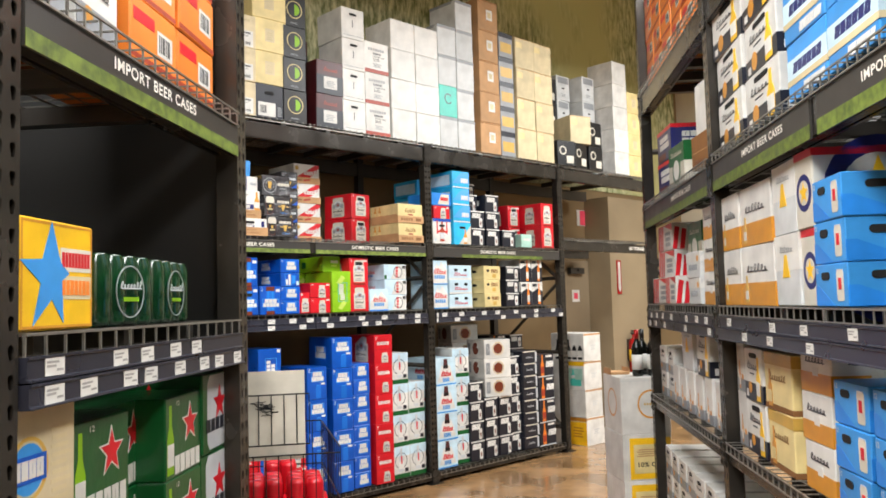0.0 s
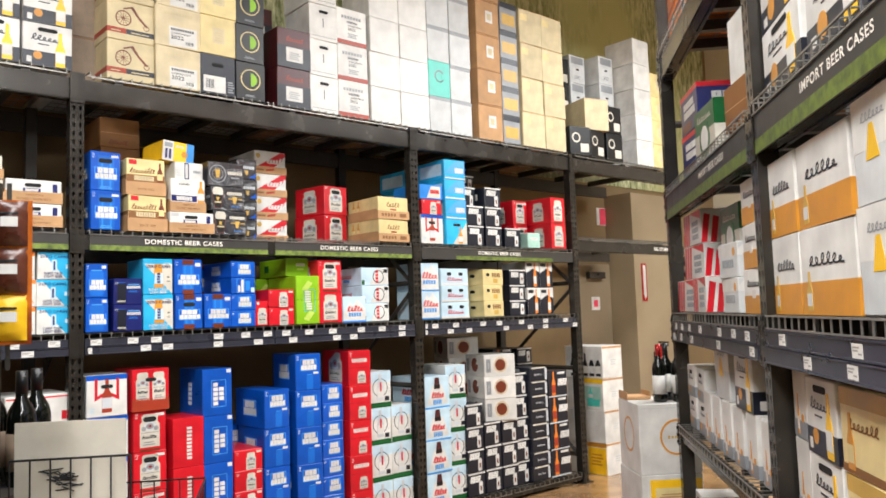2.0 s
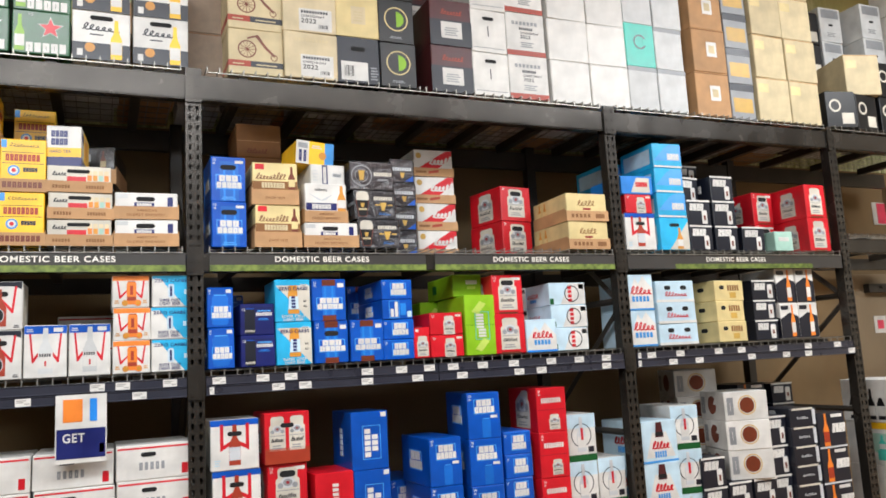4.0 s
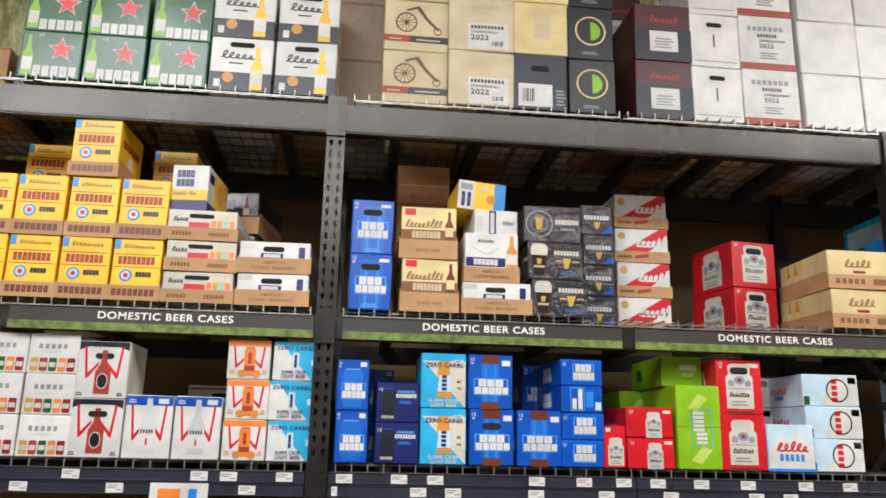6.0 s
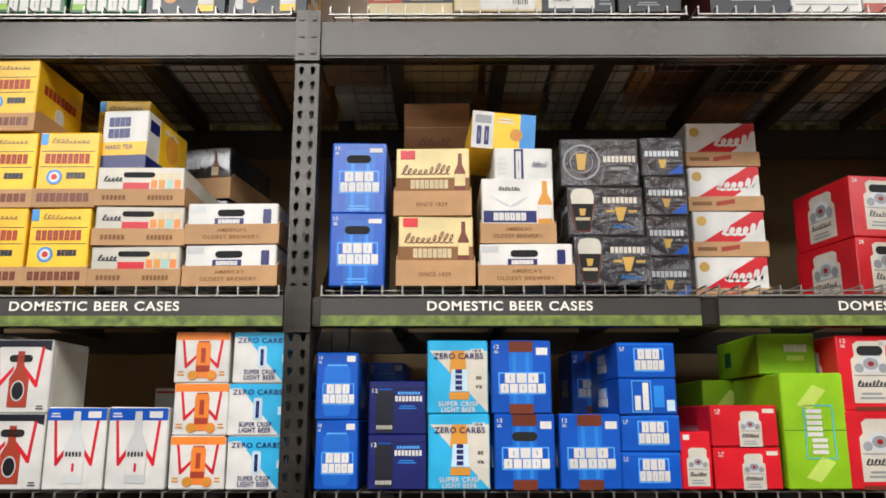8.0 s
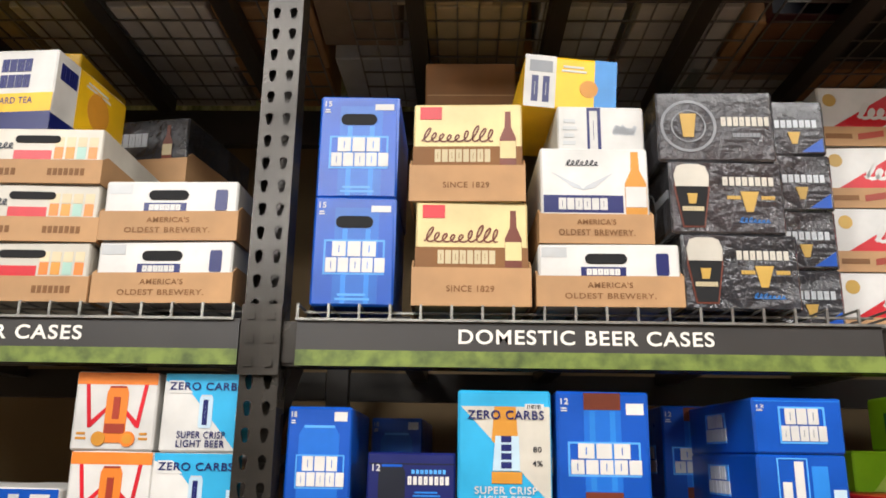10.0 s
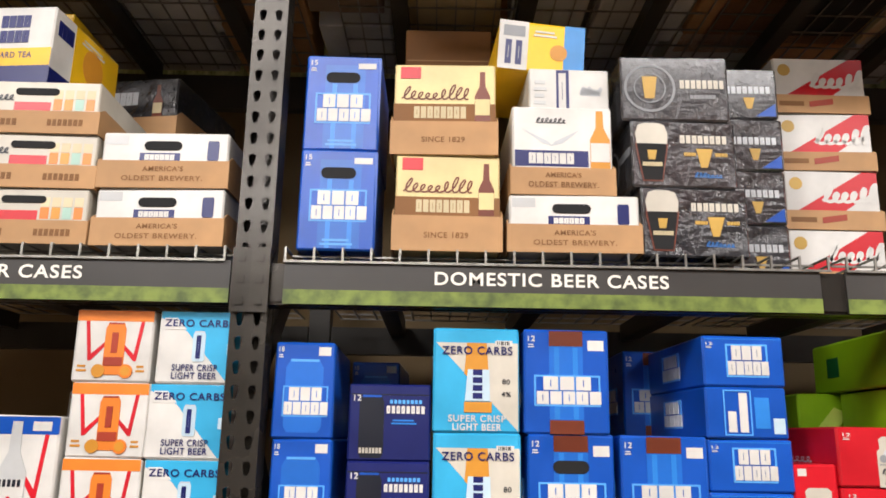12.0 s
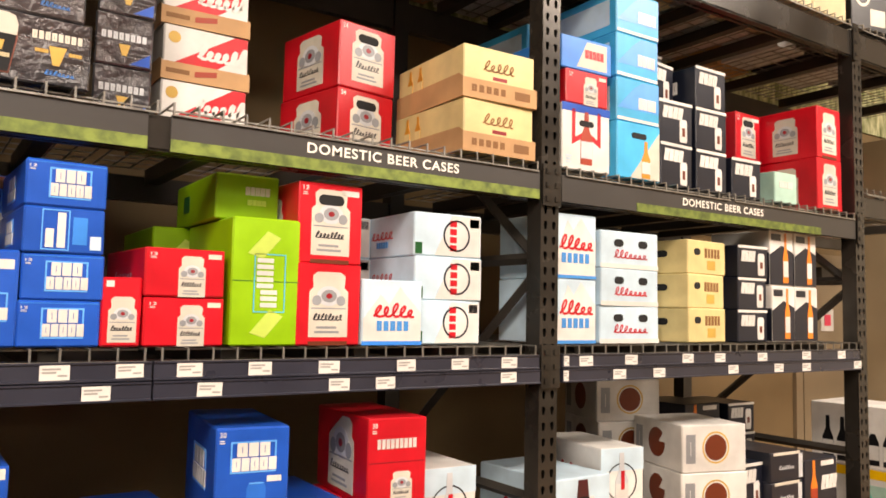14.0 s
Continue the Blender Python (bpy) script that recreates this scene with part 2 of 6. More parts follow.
def upright(parent, x, top, y0=0.0):
    """Channel post with two columns of teardrop slots in its face."""
    bm = bmesh.new()
    w, dp = 0.078, 0.07
    n = int(top / PITCH)
    outer = [(-w / 2, 0), (w / 2, 0), (w / 2, PITCH), (-w / 2, PITCH)]
    loops = [outer] + [keyhole(c, PITCH / 2) for c in (-0.0185, 0.0185)]
    flat = [p for lp in loops for p in lp]
    tris = tessellate_polygon([[Vector((a, b, 0)) for a, b in lp] for lp in loops])
    for k in range(n):
        z = k * PITCH
        vs = [bm.verts.new((x + a, y0, z + b)) for a, b in flat]
        for t in tris:
            bm.faces.new([vs[i] for i in t])
        at = 4
        for lp in loops[1:]:
            back = [bm.verts.new((x + a, y0 + 0.004, z + b)) for a, b in lp]
            for i in range(len(lp)):
                j = (i + 1) % len(lp)
                bm.faces.new([vs[at + i], vs[at + j], back[j], back[i]])
            at += len(lp)
    h = n * PITCH
    slab(bm, x - w / 2, y0 + 0.0005, 0, x - w / 2 + 0.003, y0 + dp, h)
    slab(bm, x + w / 2 - 0.003, y0 + 0.0005, 0, x + w / 2, y0 + dp, h)
    slab(bm, x - w / 2 + 0.003, y0 + dp - 0.003, 0, x + w / 2 - 0.003, y0 + dp, h)
    part("upright", bm, M["steel"], parent)
    bm = bmesh.new()
    slab(bm, x - 0.075, y0 - 0.03, 0, x + 0.075, y0 + 0.12, 0.008)
    part("foot_plate", bm, M["steel"], parent)


def frame_braces(parent, x, top):
    bm = bmesh.new()
    slab(bm, x - 0.035, DECK - 0.07, 0, x + 0.035, DECK, top)
    part("rear_post", bm, M["steel_dark"], parent)
    z, up = 0.25, True
    while z < top - 0.5:
        for a, b in (((x, 0.07, z), (x, DECK - 0.07, z)), ((x, 0.07, z if up else z + 0.75), (x, DECK - 0.07, z + 0.75 if up else z))):
            bm = bmesh.new()
            rod(bm, a, b, 0.02, 4)
            part("brace", bm, M["steel_dark"], parent)
        z, up = z + 0.8, not up


def connector(parent, x, z0, z1, y=-0.006):
    bm = bmesh.new()
    slab(bm, x - 0.02, y - 0.006, z0, x + 0.02, y, z1)
    for k in range(3):
        zz = z0 + (k + 0.5) * (z1 - z0) / 3
        slab(bm, x - 0.008, y - 0.011, zz - 0.008, x + 0.008, y - 0.006, zz + 0.008)
    part("beam_connector", bm, M["steel"], parent)


def beam(parent, x0, x1, z0, z1, name="beam", mt="steel"):
    bm = bmesh.new()
    slab(bm, x0, 0.004, z0, x1, 0.05, z1)
    slab(bm, x0, 0.05, z0, x1, 0.075, z1 - 0.035)
    bmesh.ops.bevel(bm, geom=[e for e in bm.edges if abs(e.verts[0].co.x - e.verts[1].co.x) > 0.3], offset=0.006, segments=2, affect="EDGES")
    part(name, bm, M[mt], parent)
    bm = bmesh.new()
    slab(bm, x0, DECK - 0.06, z0, x1, DECK - 0.02, z1)
    part("rear_beam", bm, M["steel_dark"], parent)


def wire_deck(parent, x0, x1, z, lip=0.03, both=False):
    """Welded wire panel on channels, with the front ends of its wires turned down over the beam."""
    bm = bmesh.new()
    n = max(4, round((x1 - x0) / 0.063))
    for k in range(n + 1):
        x = x0 + (x1 - x0) * k / n
        slab(bm, x - 0.0022, 0.0, z - 0.002, x + 0.0022, DECK - 0.02, z + 0.002)
        slab(bm, x - 0.0024, -0.0065, z - lip, x + 0.0024, -0.002, z + 0.002)
    for k in range(10):
        y = 0.06 + k * 0.105
        slab(bm, x0, y, z - 0.0065, x1, y + 0.0045, z - 0.002)
    slab(bm, x0 - 0.003, -0.011, z - lip - 0.003, x1 + 0.003, -0.0065, z - lip + 0.002)
    if both:
        slab(bm, x0 - 0.003, -0.011, z - 0.0025, x1 + 0.003, -0.0065, z + 0.0025)
    tagged(part("wire_deck", bm, M["wire"], parent), kind="stuff")
    for k in range(3):
        bm = bmesh.new()
        x = x0 + (x1 - x0) * (k + 0.5) / 3
        slab(bm, x - 0.025, 0.08, z - 0.06, x + 0.025, DECK - 0.06, z - 0.0075)
        part("deck_channel", bm, M["steel_dark"], parent)


def sign_strip(parent, x0, x1, z0, z1, text="", tx0=0.0, tx1=0.0, band=(0, 0)):
    bm = bmesh.new()
    slab(bm, x0, -0.004, z0 + 0.001, x1, 0.0035, z1)
    s = part("sign_strip", bm, M["sign"], parent, "charcoal shelf sign strip with green printed band")
    bm = bmesh.new()
    b0, b1 = band if band[1] else (x0, x1)
    slab(bm, b0, -0.0055, z0, b1, -0.004, z0 + (z1 - z0) * 0.34)
    part("green_band", bm, M["sign_green"], s)
    if text:
        mid = z0 + (z1 - z0) * 0.655
        part("sign_letters", words(text, tx0, mid - 0.0145, tx1, mid + 0.0145, -0.0052), M["sign_text"], s)["kind"] = "stuff"


def price_tag_mesh(w, h):
    bm = bmesh.new()
    slab(bm, -w / 2, -0.0015, -h / 2, w / 2, 0, h / 2)
    for k, (a, b) in enumerate(((0.08, 0.7), (0.08, 0.55), (0.6, 0.92))):
        z = h * (0.24 - 0.22 * k)
        slab(bm, -w / 2 + a * w, -0.002, z - 0.0022, -w / 2 + b * w, -0.0015, z + 0.0022, 1)
    me = bpy.data.meshes.new("price_tag")
    bm.to_mesh(me)
    bm.free()
    me.materials.append(M["tag"])
    me.materials.append(M["tag_ink"])
    return me


TAG_WIDE, TAG_SMALL = price_tag_mesh(0.062, 0.034), price_tag_mesh(0.022, 0.034)


def price_rail(parent, x0, x1, z0, z1, tags, seed, places=None):
    """Two plastic channels that carry paper price tags, spread at random or at the given places (lower row, upper row)."""
    rnd = random.Random(seed)
    h = (z1 - z0) / 2
    for k in range(2):
        a, b = z0 + k * h, z0 + (k + 1) * h - 0.003
        y = -0.012 - 0.004 * (1 - k)
        bm = bmesh.new()
        profile = ((0.0035, a), (y - 0.004, a), (y - 0.004, a + 0.004), (y, a + 0.006), (y, b - 0.006), (y - 0.004, b - 0.004), (y - 0.004, b), (0.0035, b))
        ends = [[bm.verts.new((x, py, pz)) for py, pz in profile] for x in (x0, x1)]
        for i in range(8):
            bm.faces.new([ends[0][i], ends[0][(i + 1) % 8], ends[1][(i + 1) % 8], ends[1][i]])
        bm.faces.new(ends[0][::-1])
        bm.faces.new(ends[1])
        rail = part("price_rail", bm, M["rail"], parent, "slate plastic price rail")
        step = (x1 - x0) / tags
        if places:
            spots = [x for x in places[k] if x0 < x < x1]
        else:
            spots = [x0 + (i + rnd.uniform(0.3, 0.7)) * step for i in range(tags) if rnd.random() > (0.2 if k else 0.42)]
        for x in spots:
            ob = new("price_tag", TAG_SMALL if x < x0 + 0.035 else TAG_WIDE)
            ob.parent = rail
            ob.matrix_basis = pose(x, y - 0.001, (a + b) / 2 + rnd.uniform(-0.002, 0.002), 0, rnd.uniform(-1.8, 1.8), 0)


def rack_empty(place, label):
    e = new("pallet_rack")
    e.matrix_world = place
    return tagged(e, label, "rack", kind="")


main_rack = rack_empty(MAIN, "charcoal steel pallet rack with wire decks full of beer cases")
B0, B1, B2, B3, B4 = -2.505, 0.015, 2.535, 4.478, 6.35
for x in (B0, B1, B2, B3):
    upright(main_rack, x, 3.09)
    frame_braces(main_rack, x, 3.09)
for a, b in ((B0, B1), (B1, B2), (B2, B3)):
    x0, x1 = a + 0.04, b - 0.04
    for z0, z1 in ((0.03, 0.09), (1.44, 1.53), (2.04, 2.13), (2.92, 3.048)):
        beam(main_rack, x0, x1, z0, z1)
        for x in (a + 0.02, b - 0.02):
            connector(main_rack, x, z0 - 0.02, z1 + 0.03)
    mid = (x0 + x1) / 2
    for z in (0.1, 1.558, 2.162, 3.094):
        wire_deck(main_rack, x0 + 0.03, mid - 0.02, z)
        wire_deck(main_rack, mid + 0.02, x1 - 0.02, z)
beam(main_rack, B3 + 0.04, B4, 2.92, 3.048)
wire_deck(main_rack, B3 + 0.06, B4 - 0.03, 3.094)
wire_deck(main_rack, B3 + 0.06, B4 - 0.03, 2.29)
beam(main_rack, B3 + 0.04, B4, 2.15, 2.25)
SIGN = "DOMESTIC BEER CASES"
sign_strip(main_rack, -2.44, -1.26, 2.04, 2.132, SIGN, -2.12, -1.61)
sign_strip(main_rack, -1.19, -0.03, 2.04, 2.132, SIGN, -0.86, -0.345)
sign_strip(main_rack, 0.085, 1.235, 2.04, 2.132, SIGN, 0.407, 0.908)
sign_strip(main_rack, 1.29, 2.485, 2.04, 2.132, SIGN, 1.653, 2.158)
sign_strip(main_rack, 2.585, 4.43, 2.04, 2.132, SIGN, 3.204, 3.714, (2.95, 4.14))
part("sign_letters", words("NO STORAGE", 5.78, 2.185, 6.1, 2.225, 0.002), M["sign_text"], main_rack)
MAIN_TAGS = ((-2.1, -1.62, -1.06, -0.72, -0.24, 0.085, 0.405, 0.54, 0.866, 1.148, 1.41, 1.765, 1.91, 2.355, 2.598, 2.85, 3.055, 3.487, 3.79, 3.99, 4.4),
             (-2.25, -1.95, -1.5, -1.32, -0.883, -0.42, -0.312, -0.105, 0.12, 0.33, 0.47, 0.87, 1.06, 1.22, 1.36, 1.54, 1.735, 1.98, 2.17, 2.36, 2.603, 2.693, 2.913, 3.219, 3.41, 3.683, 3.998, 4.274))
for k, (a, b) in enumerate(((-2.45, -1.25), (-1.24, -0.03), (0.06, 1.27), (1.275, 2.485), (2.585, 4.43))):
    price_rail(main_rack, a, b, 1.437, 1.532, 11, 5 + k, MAIN_TAGS)

left_rack = rack_empty(LEFT, "charcoal steel pallet rack with import beer sign strip")
for x in (-5.155, -3.985, -2.79):
    upright(left_rack, x, 3.09)
    if x < -3:
        frame_braces(left_rack, x, 3.09)
for a, b in ((-5.155, -3.985), (-3.985, -2.79)):
    x0, x1 = a + 0.04, b - 0.04
    for z0, z1 in ((0.03, 0.09), (0.84, 0.93), (1.45, 1.54), (2.105, 2.2), (2.905, 3.045)):
        beam(left_rack, x0, x1, z0, z1)
    for z in (0.1, 0.95, 1.58, 2.24, 3.094):
        wire_deck(left_rack, x0 + 0.01, x1 - 0.01, z, 0.042, True)
    sign_strip(left_rack, x0 + 0.005, x1 - 0.005, 2.1, 2.203, "IMPORT BEER CASES", a + 0.365, a + 0.815)
    price_rail(left_rack, x0 + 0.005, x1 - 0.005, 1.447, 1.543, 8, 33)

right_rack = rack_empty(RIGHT, "charcoal steel pallet rack of import beer with price rails")
for x in (-0.44, 1.47, 4.04, 6.56):
    upright(right_rack, x, 4.3)
    frame_braces(right_rack, x, 4.3)
for k, (a, b) in enumerate(((-0.44, 1.47), (1.47, 4.04), (4.04, 6.56))):
    x0, x1 = a + 0.04, b - 0.04
    for z0, z1 in ((0.03, 0.09), (0.85, 0.915), (1.42, 1.52), (2.1, 2.23), (2.9, 3.04)):
        beam(right_rack, x0, x1, z0, z1)
        for x in (a + 0.02, b - 0.02):
            connector(right_rack, x, z0 - 0.02, z1 + 0.03)
    mid = (x0 + x1) / 2
    for z in (0.1, 0.945, 1.566, 2.268, 3.08):
        wire_deck(right_rack, x0 + 0.01, mid - 0.01, z, 0.04, True)
        wire_deck(right_rack, mid + 0.01, x1 - 0.01, z, 0.04, True)
    if k == 0:
        sign_strip(right_rack, x0 + 0.005, x1 - 0.005, 2.097, 2.233, "IMPORT BEER CASES", 0.55, 1.05)
    else:
        sign_strip(right_rack, x0 + 0.005, mid - 0.03, 2.097, 2.233, "IMPORT BEER CASES", a + 0.52, a + 1.01)
        sign_strip(right_rack, mid + 0.03, x1 - 0.005, 2.097, 2.233, "IMPORT BEER CASES", mid + 0.35, mid + 0.85)
    price_rail(right_rack, x0 + 0.005, x1 - 0.005, 1.415, 1.523, 8, 50 + k)


def back_panel(rack, x0, x1, top, mt="steel_dark"):
    bm = bmesh.new()
    slab(bm, x0, DECK + 0.002, 0.02, x1, DECK + 0.012, top)
    part("back_panel", bm, M[mt], rack)


back_panel(left_rack, -5.19, -2.755, 3.05, "panel")
bm = bmesh.new()
slab(bm, -2.795, 0.075, 0.05, -2.787, DECK - 0.075, 3.05)
part("end_panel", bm, M["panel"], left_rack)
back_panel(right_rack, -0.47, 6.6, 4.2)


# ---- room ----
def setting(name, x0, y0, z0, x1, y1, z1, mt, label):
    bm = bmesh.new()
    slab(bm, x0, y0, z0, x1, y1, z1)
    return tagged(part(name, bm, M[mt]), label, name.split("_")[0], kind="structure")


setting("floor", -9, -11, -0.1, 9.5, 1.6, 0, "floor", "polished brown mottled concrete floor")
setting("wall_north", -9, 1.3, 0, 9.5, 1.5, 6.49, "wall", "brown painted wall behind the tall rack")
setting("wall_south", -9, -11, 0, 9.5, -10.8, 6.49, "wall_plain", "plain taupe painted wall")
setting("wall_west", -9.2, -10.8, 0, -9, 1.3, 6.49, "wall_plain", "plain taupe painted wall")
setting("wall_east", 9.3, -10.8, 0, 9.5, 1.3, 6.49, "wall_plain", "plain taupe painted wall")
setting("ceiling", -9.2, -11, 6.5, 9.5, 1.5, 6.6, "ceiling", "grey painted ceiling")
setting("mural", -6, 1.285, 3.15, 9.2, 1.298, 6.4, "mural", "green printed vineyard mural above the racks")


# ---- printed cases ----
PRINTED = ("brand_mark", "small_print", "barcode", "ring_mark", "mark_frame", "star_wheel", "lettering")


class Print:
    """Collects flat printed shapes for the faces of one carton."""

    def __init__(self, w, d, h):
        self.size, self.bms = (w, d, h), {}

    def point(self, face, a, b, off):
        w, d, h = self.size
        if face == "F":
            return (-w / 2 + a * w, -off, b * h)
        if face == "L":
            return (-w / 2 - off, d - a * d, b * h)
        if face == "R":
            return (w / 2 + off, a * d, b * h)
        return (-w / 2 + a * w, b * d, h + off)

    def poly(self, face, pts, mt, layer=1, name="print"):
        joined = name in PRINTED
        bm = self.bms.setdefault((name, mt, face if joined else len(self.bms)), bmesh.new())
        off = 0.0007 * layer
        front = [bm.verts.new(self.point(face, a, b, off)) for a, b in pts]
        back = [bm.verts.new(self.point(face, a, b, -0.0003)) for a, b in pts]
        bm.faces.new(front)
        for i in range(len(pts)):
            j = (i + 1) % len(pts)
            bm.faces.new([front[i], front[j], back[j], back[i]])

    def rect(self, face, a0, b0, a1, b1, mt, layer=1, name="print"):
        self.poly(face, [(a0, b0), (a1, b0), (a1, b1), (a0, b1)], mt, layer, name)

    def aspect(self, face):
        w, d, h = self.size
        return {"F": w / h, "L": d / h, "R": d / h, "T": w / d}[face]

    def disc(self, face, a, b, r, mt, layer=1, name="print", n=20, squash=1.0):
        k = self.aspect(face)
        self.poly(face, [(a + r * math.cos(i * math.tau / n), b + r * k * squash * math.sin(i * math.tau / n)) for i in range(n)], mt, layer, name)

    def ring(self, face, a, b, r, mt, layer=1, name="print", thick=0.12, squash=1.0, n=24):
        k = self.aspect(face)
        for i in range(n):
            q = []
            for t, rr in ((i, r), (i + 1, r), (i + 1, r * (1 - thick)), (i, r * (1 - thick))):
                q.append((a + rr * math.cos(t * math.tau / n), b + rr * k * squash * math.sin(t * math.tau / n)))
            self.poly(face, q, mt, layer, "ring_mark")

    def star(self, face, a, b, r, mt, layer=1, name="star"):
        k = self.aspect(face)
        pts = []
        for i in range(10):
            rr = r if i % 2 == 0 else r * 0.42
            t = math.pi / 2 + i * math.pi / 5
            pts.append((a + rr * math.cos(t), b + rr * k * math.sin(t)))
        self.poly(face, pts, mt, layer, name)

    def outline(self, face, a0, b0, a1, b1, mt, layer=1, t=0.02, name="mark_frame"):
        k = self.aspect(face)
        self.rect(face, a0, b0, a1, b0 + t * k, mt, layer, name)
        self.rect(face, a0, b1 - t * k, a1, b1, mt, layer, name)
        self.rect(face, a0, b0 + t * k, a0 + t, b1 - t * k, mt, layer, name)
        self.rect(face, a1 - t, b0 + t * k, a1, b1 - t * k, mt, layer, name)

    def blocks(self, face, a0, b0, a1, b1, n, mt, layer=2, name="brand_mark", gap=0.1, lean=0.0):
        """A row of plain chunky bars where a name is printed."""
        s = (a1 - a0) / n
        for i in range(n):
            x0, x1 = a0 + i * s, a0 + (i + 1 - gap) * s
            m, hh, c = (x0 + x1) / 2, b1 - b0, (x1 - x0) * 0.04
            if i % 3 == 1:
                self.poly(face, [(x0 + c * 0.6, b0), (x1 - c * 0.6, b0), (x1 - c * 0.6 + lean, b1), (x0 + c * 0.6 + lean, b1)], mt, layer, name)
            else:
                u, v = b0 + hh * 0.25, b1 - hh * 0.25
                self.poly(face, [(x0, b0), (x1, b0), (x1, u), (x0, u)], mt, layer, name)
                self.poly(face, [(x0 + lean, v), (x1 + lean, v), (x1 + lean, b1), (x0 + lean, b1)], mt, layer, name)
                self.poly(face, [(x0, u), (m - c, u), (m - c + lean, v), (x0 + lean, v)], mt, layer, name)
                self.poly(face, [(m + c, u), (x1, u), (x1 + lean, v), (m + c + lean, v)], mt, layer, name)

    def ribbon(self, face, a0, b0, a1, b1, mt, layer=2, name="brand_mark", loops=7, thick=0.16):
        """A flowing ribbon where a name is written by hand."""
        n = loops * 12
        hh, k = b1 - b0, self.aspect(face)
        mid = []
        rnd = random.Random(f"{face}{a0:.2f}{b0:.2f}{loops}")
        reach = [1.0] + [rnd.choice((0.4, 0.45, 0.5, 0.55, 0.95)) for _ in range(loops + 1)]
        for i in range(n + 1):
            t = i / n
            ph = t * loops * math.tau
            u = t * loops
            j, w = int(u), u - int(u)
            w = w * w * (3 - 2 * w)
            tall = reach[j] * (1 - w) + reach[min(j + 1, loops)] * w
            b = b0 + hh * (0.12 + 0.36 * tall + 0.36 * tall * math.sin(ph - 1.2))
            a = a0 + (a1 - a0) * (t * 0.9 + 0.4 / loops * math.cos(ph - 1.2)) + 0.42 * (b - b0) / k
            mid.append((a, b))
        r = thick * hh * 0.62
        edge = []
        for i, (a, b) in enumerate(mid):
            p0, p1 = mid[max(i - 1, 0)], mid[min(i + 1, n)]
            dx, dy = (p1[0] - p0[0]) * k, p1[1] - p0[1]
            ln = math.hypot(dx, dy) or 1
            edge.append((-dy / ln * r / k, dx / ln * r))
        bm = self.bms.setdefault((name, mt, ("ribbon", face, a0, b0)), bmesh.new())
        off = 0.0007 * layer
        lo = [bm.verts.new(self.point(face, a - e, b - f, off)) for (a, b), (e, f) in zip(mid, edge)]
        up = [bm.verts.new(self.point(face, a + e, b + f, off)) for (a, b), (e, f) in zip(mid, edge)]
        for i in range(n):
            bm.faces.new([lo[i], lo[i + 1], up[i + 1], up[i]])

    def letters(self, face, text, a0, b0, a1, b1, mt, layer=2, name="lettering"):
        bm = self.bms.setdefault((name, mt, text), bmesh.new())
        pts, polys = lettering(text)
        vs = [bm.verts.new(self.point(face, a0 + p * (a1 - a0), b0 + q * (b1 - b0), 0.0007 * layer)) for p, q in pts]
        for p in polys:
            try:
                bm.faces.new([vs[i] for i in p])
            except ValueError:
                pass

    # No hole is cut: a flat near-black shape paints the shade inside it.
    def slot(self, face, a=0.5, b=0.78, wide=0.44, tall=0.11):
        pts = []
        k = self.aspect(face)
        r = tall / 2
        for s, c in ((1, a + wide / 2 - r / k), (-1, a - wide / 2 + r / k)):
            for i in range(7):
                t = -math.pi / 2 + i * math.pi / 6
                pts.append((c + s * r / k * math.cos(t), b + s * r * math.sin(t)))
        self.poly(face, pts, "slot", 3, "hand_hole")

    def bottle(self, face, a, b0, b1, wide, glass, label, layer=2, name="bottle_picture"):
        hh, r = b1 - b0, wide / 2
        self.poly(face, [(a - r, b0), (a + r, b0), (a + r, b0 + hh * 0.5), (a + r * 0.4, b0 + hh * 0.7), (a + r * 0.34, b1), (a - r * 0.34, b1), (a - r * 0.4, b0 + hh * 0.7), (a - r, b0 + hh * 0.5)], glass, layer, name)
        self.rect(face, a - r * 0.96, b0 + hh * 0.12, a + r * 0.96, b0 + hh * 0.44, label, layer + 1, name + "_label")

    def can(self, face, a, b0, b1, wide, body, ends, layer=2, name="can_picture"):
        hh, r = b1 - b0, wide / 2
        self.poly(face, [(a - r * 0.8, b0), (a + r * 0.8, b0), (a + r, b0 + hh * 0.08), (a + r, b0 + hh * 0.88), (a + r * 0.75, b1), (a - r * 0.75, b1), (a - r, b0 + hh * 0.88), (a - r, b0 + hh * 0.08)], body, layer, name)
        self.rect(face, a - r * 0.75, b1 - hh * 0.035, a + r * 0.75, b1, ends, layer + 1, name + "_rim")

    def small_print(self, face, a0, b0, a1, b1, rows, mt, layer=2, name="small_print"):
        s = (b1 - b0) / rows
        for i in range(rows):
            self.rect(face, a0 + 0.06 * (i % 2) * (a1 - a0), b0 + i * s, a1 - 0.1 * ((i + 1) % 3) * (a1 - a0), b0 + (i + 0.5) * s, mt, layer, name)

    def barcode(self, face, a0, b0, a1, b1, layer=2):
        self.rect(face, a0, b0, a1, b1, "white", layer, "barcode_panel")
        s = (a1 - a0) / 9
        for i in range(1, 8):
            self.rect(face, a0 + i * s, b0 + (b1 - b0) * 0.15, a0 + (i + (0.7 if i % 3 == 0 else 0.4)) * s, b1 - (b1 - b0) * 0.15, "black", layer + 1, "barcode")

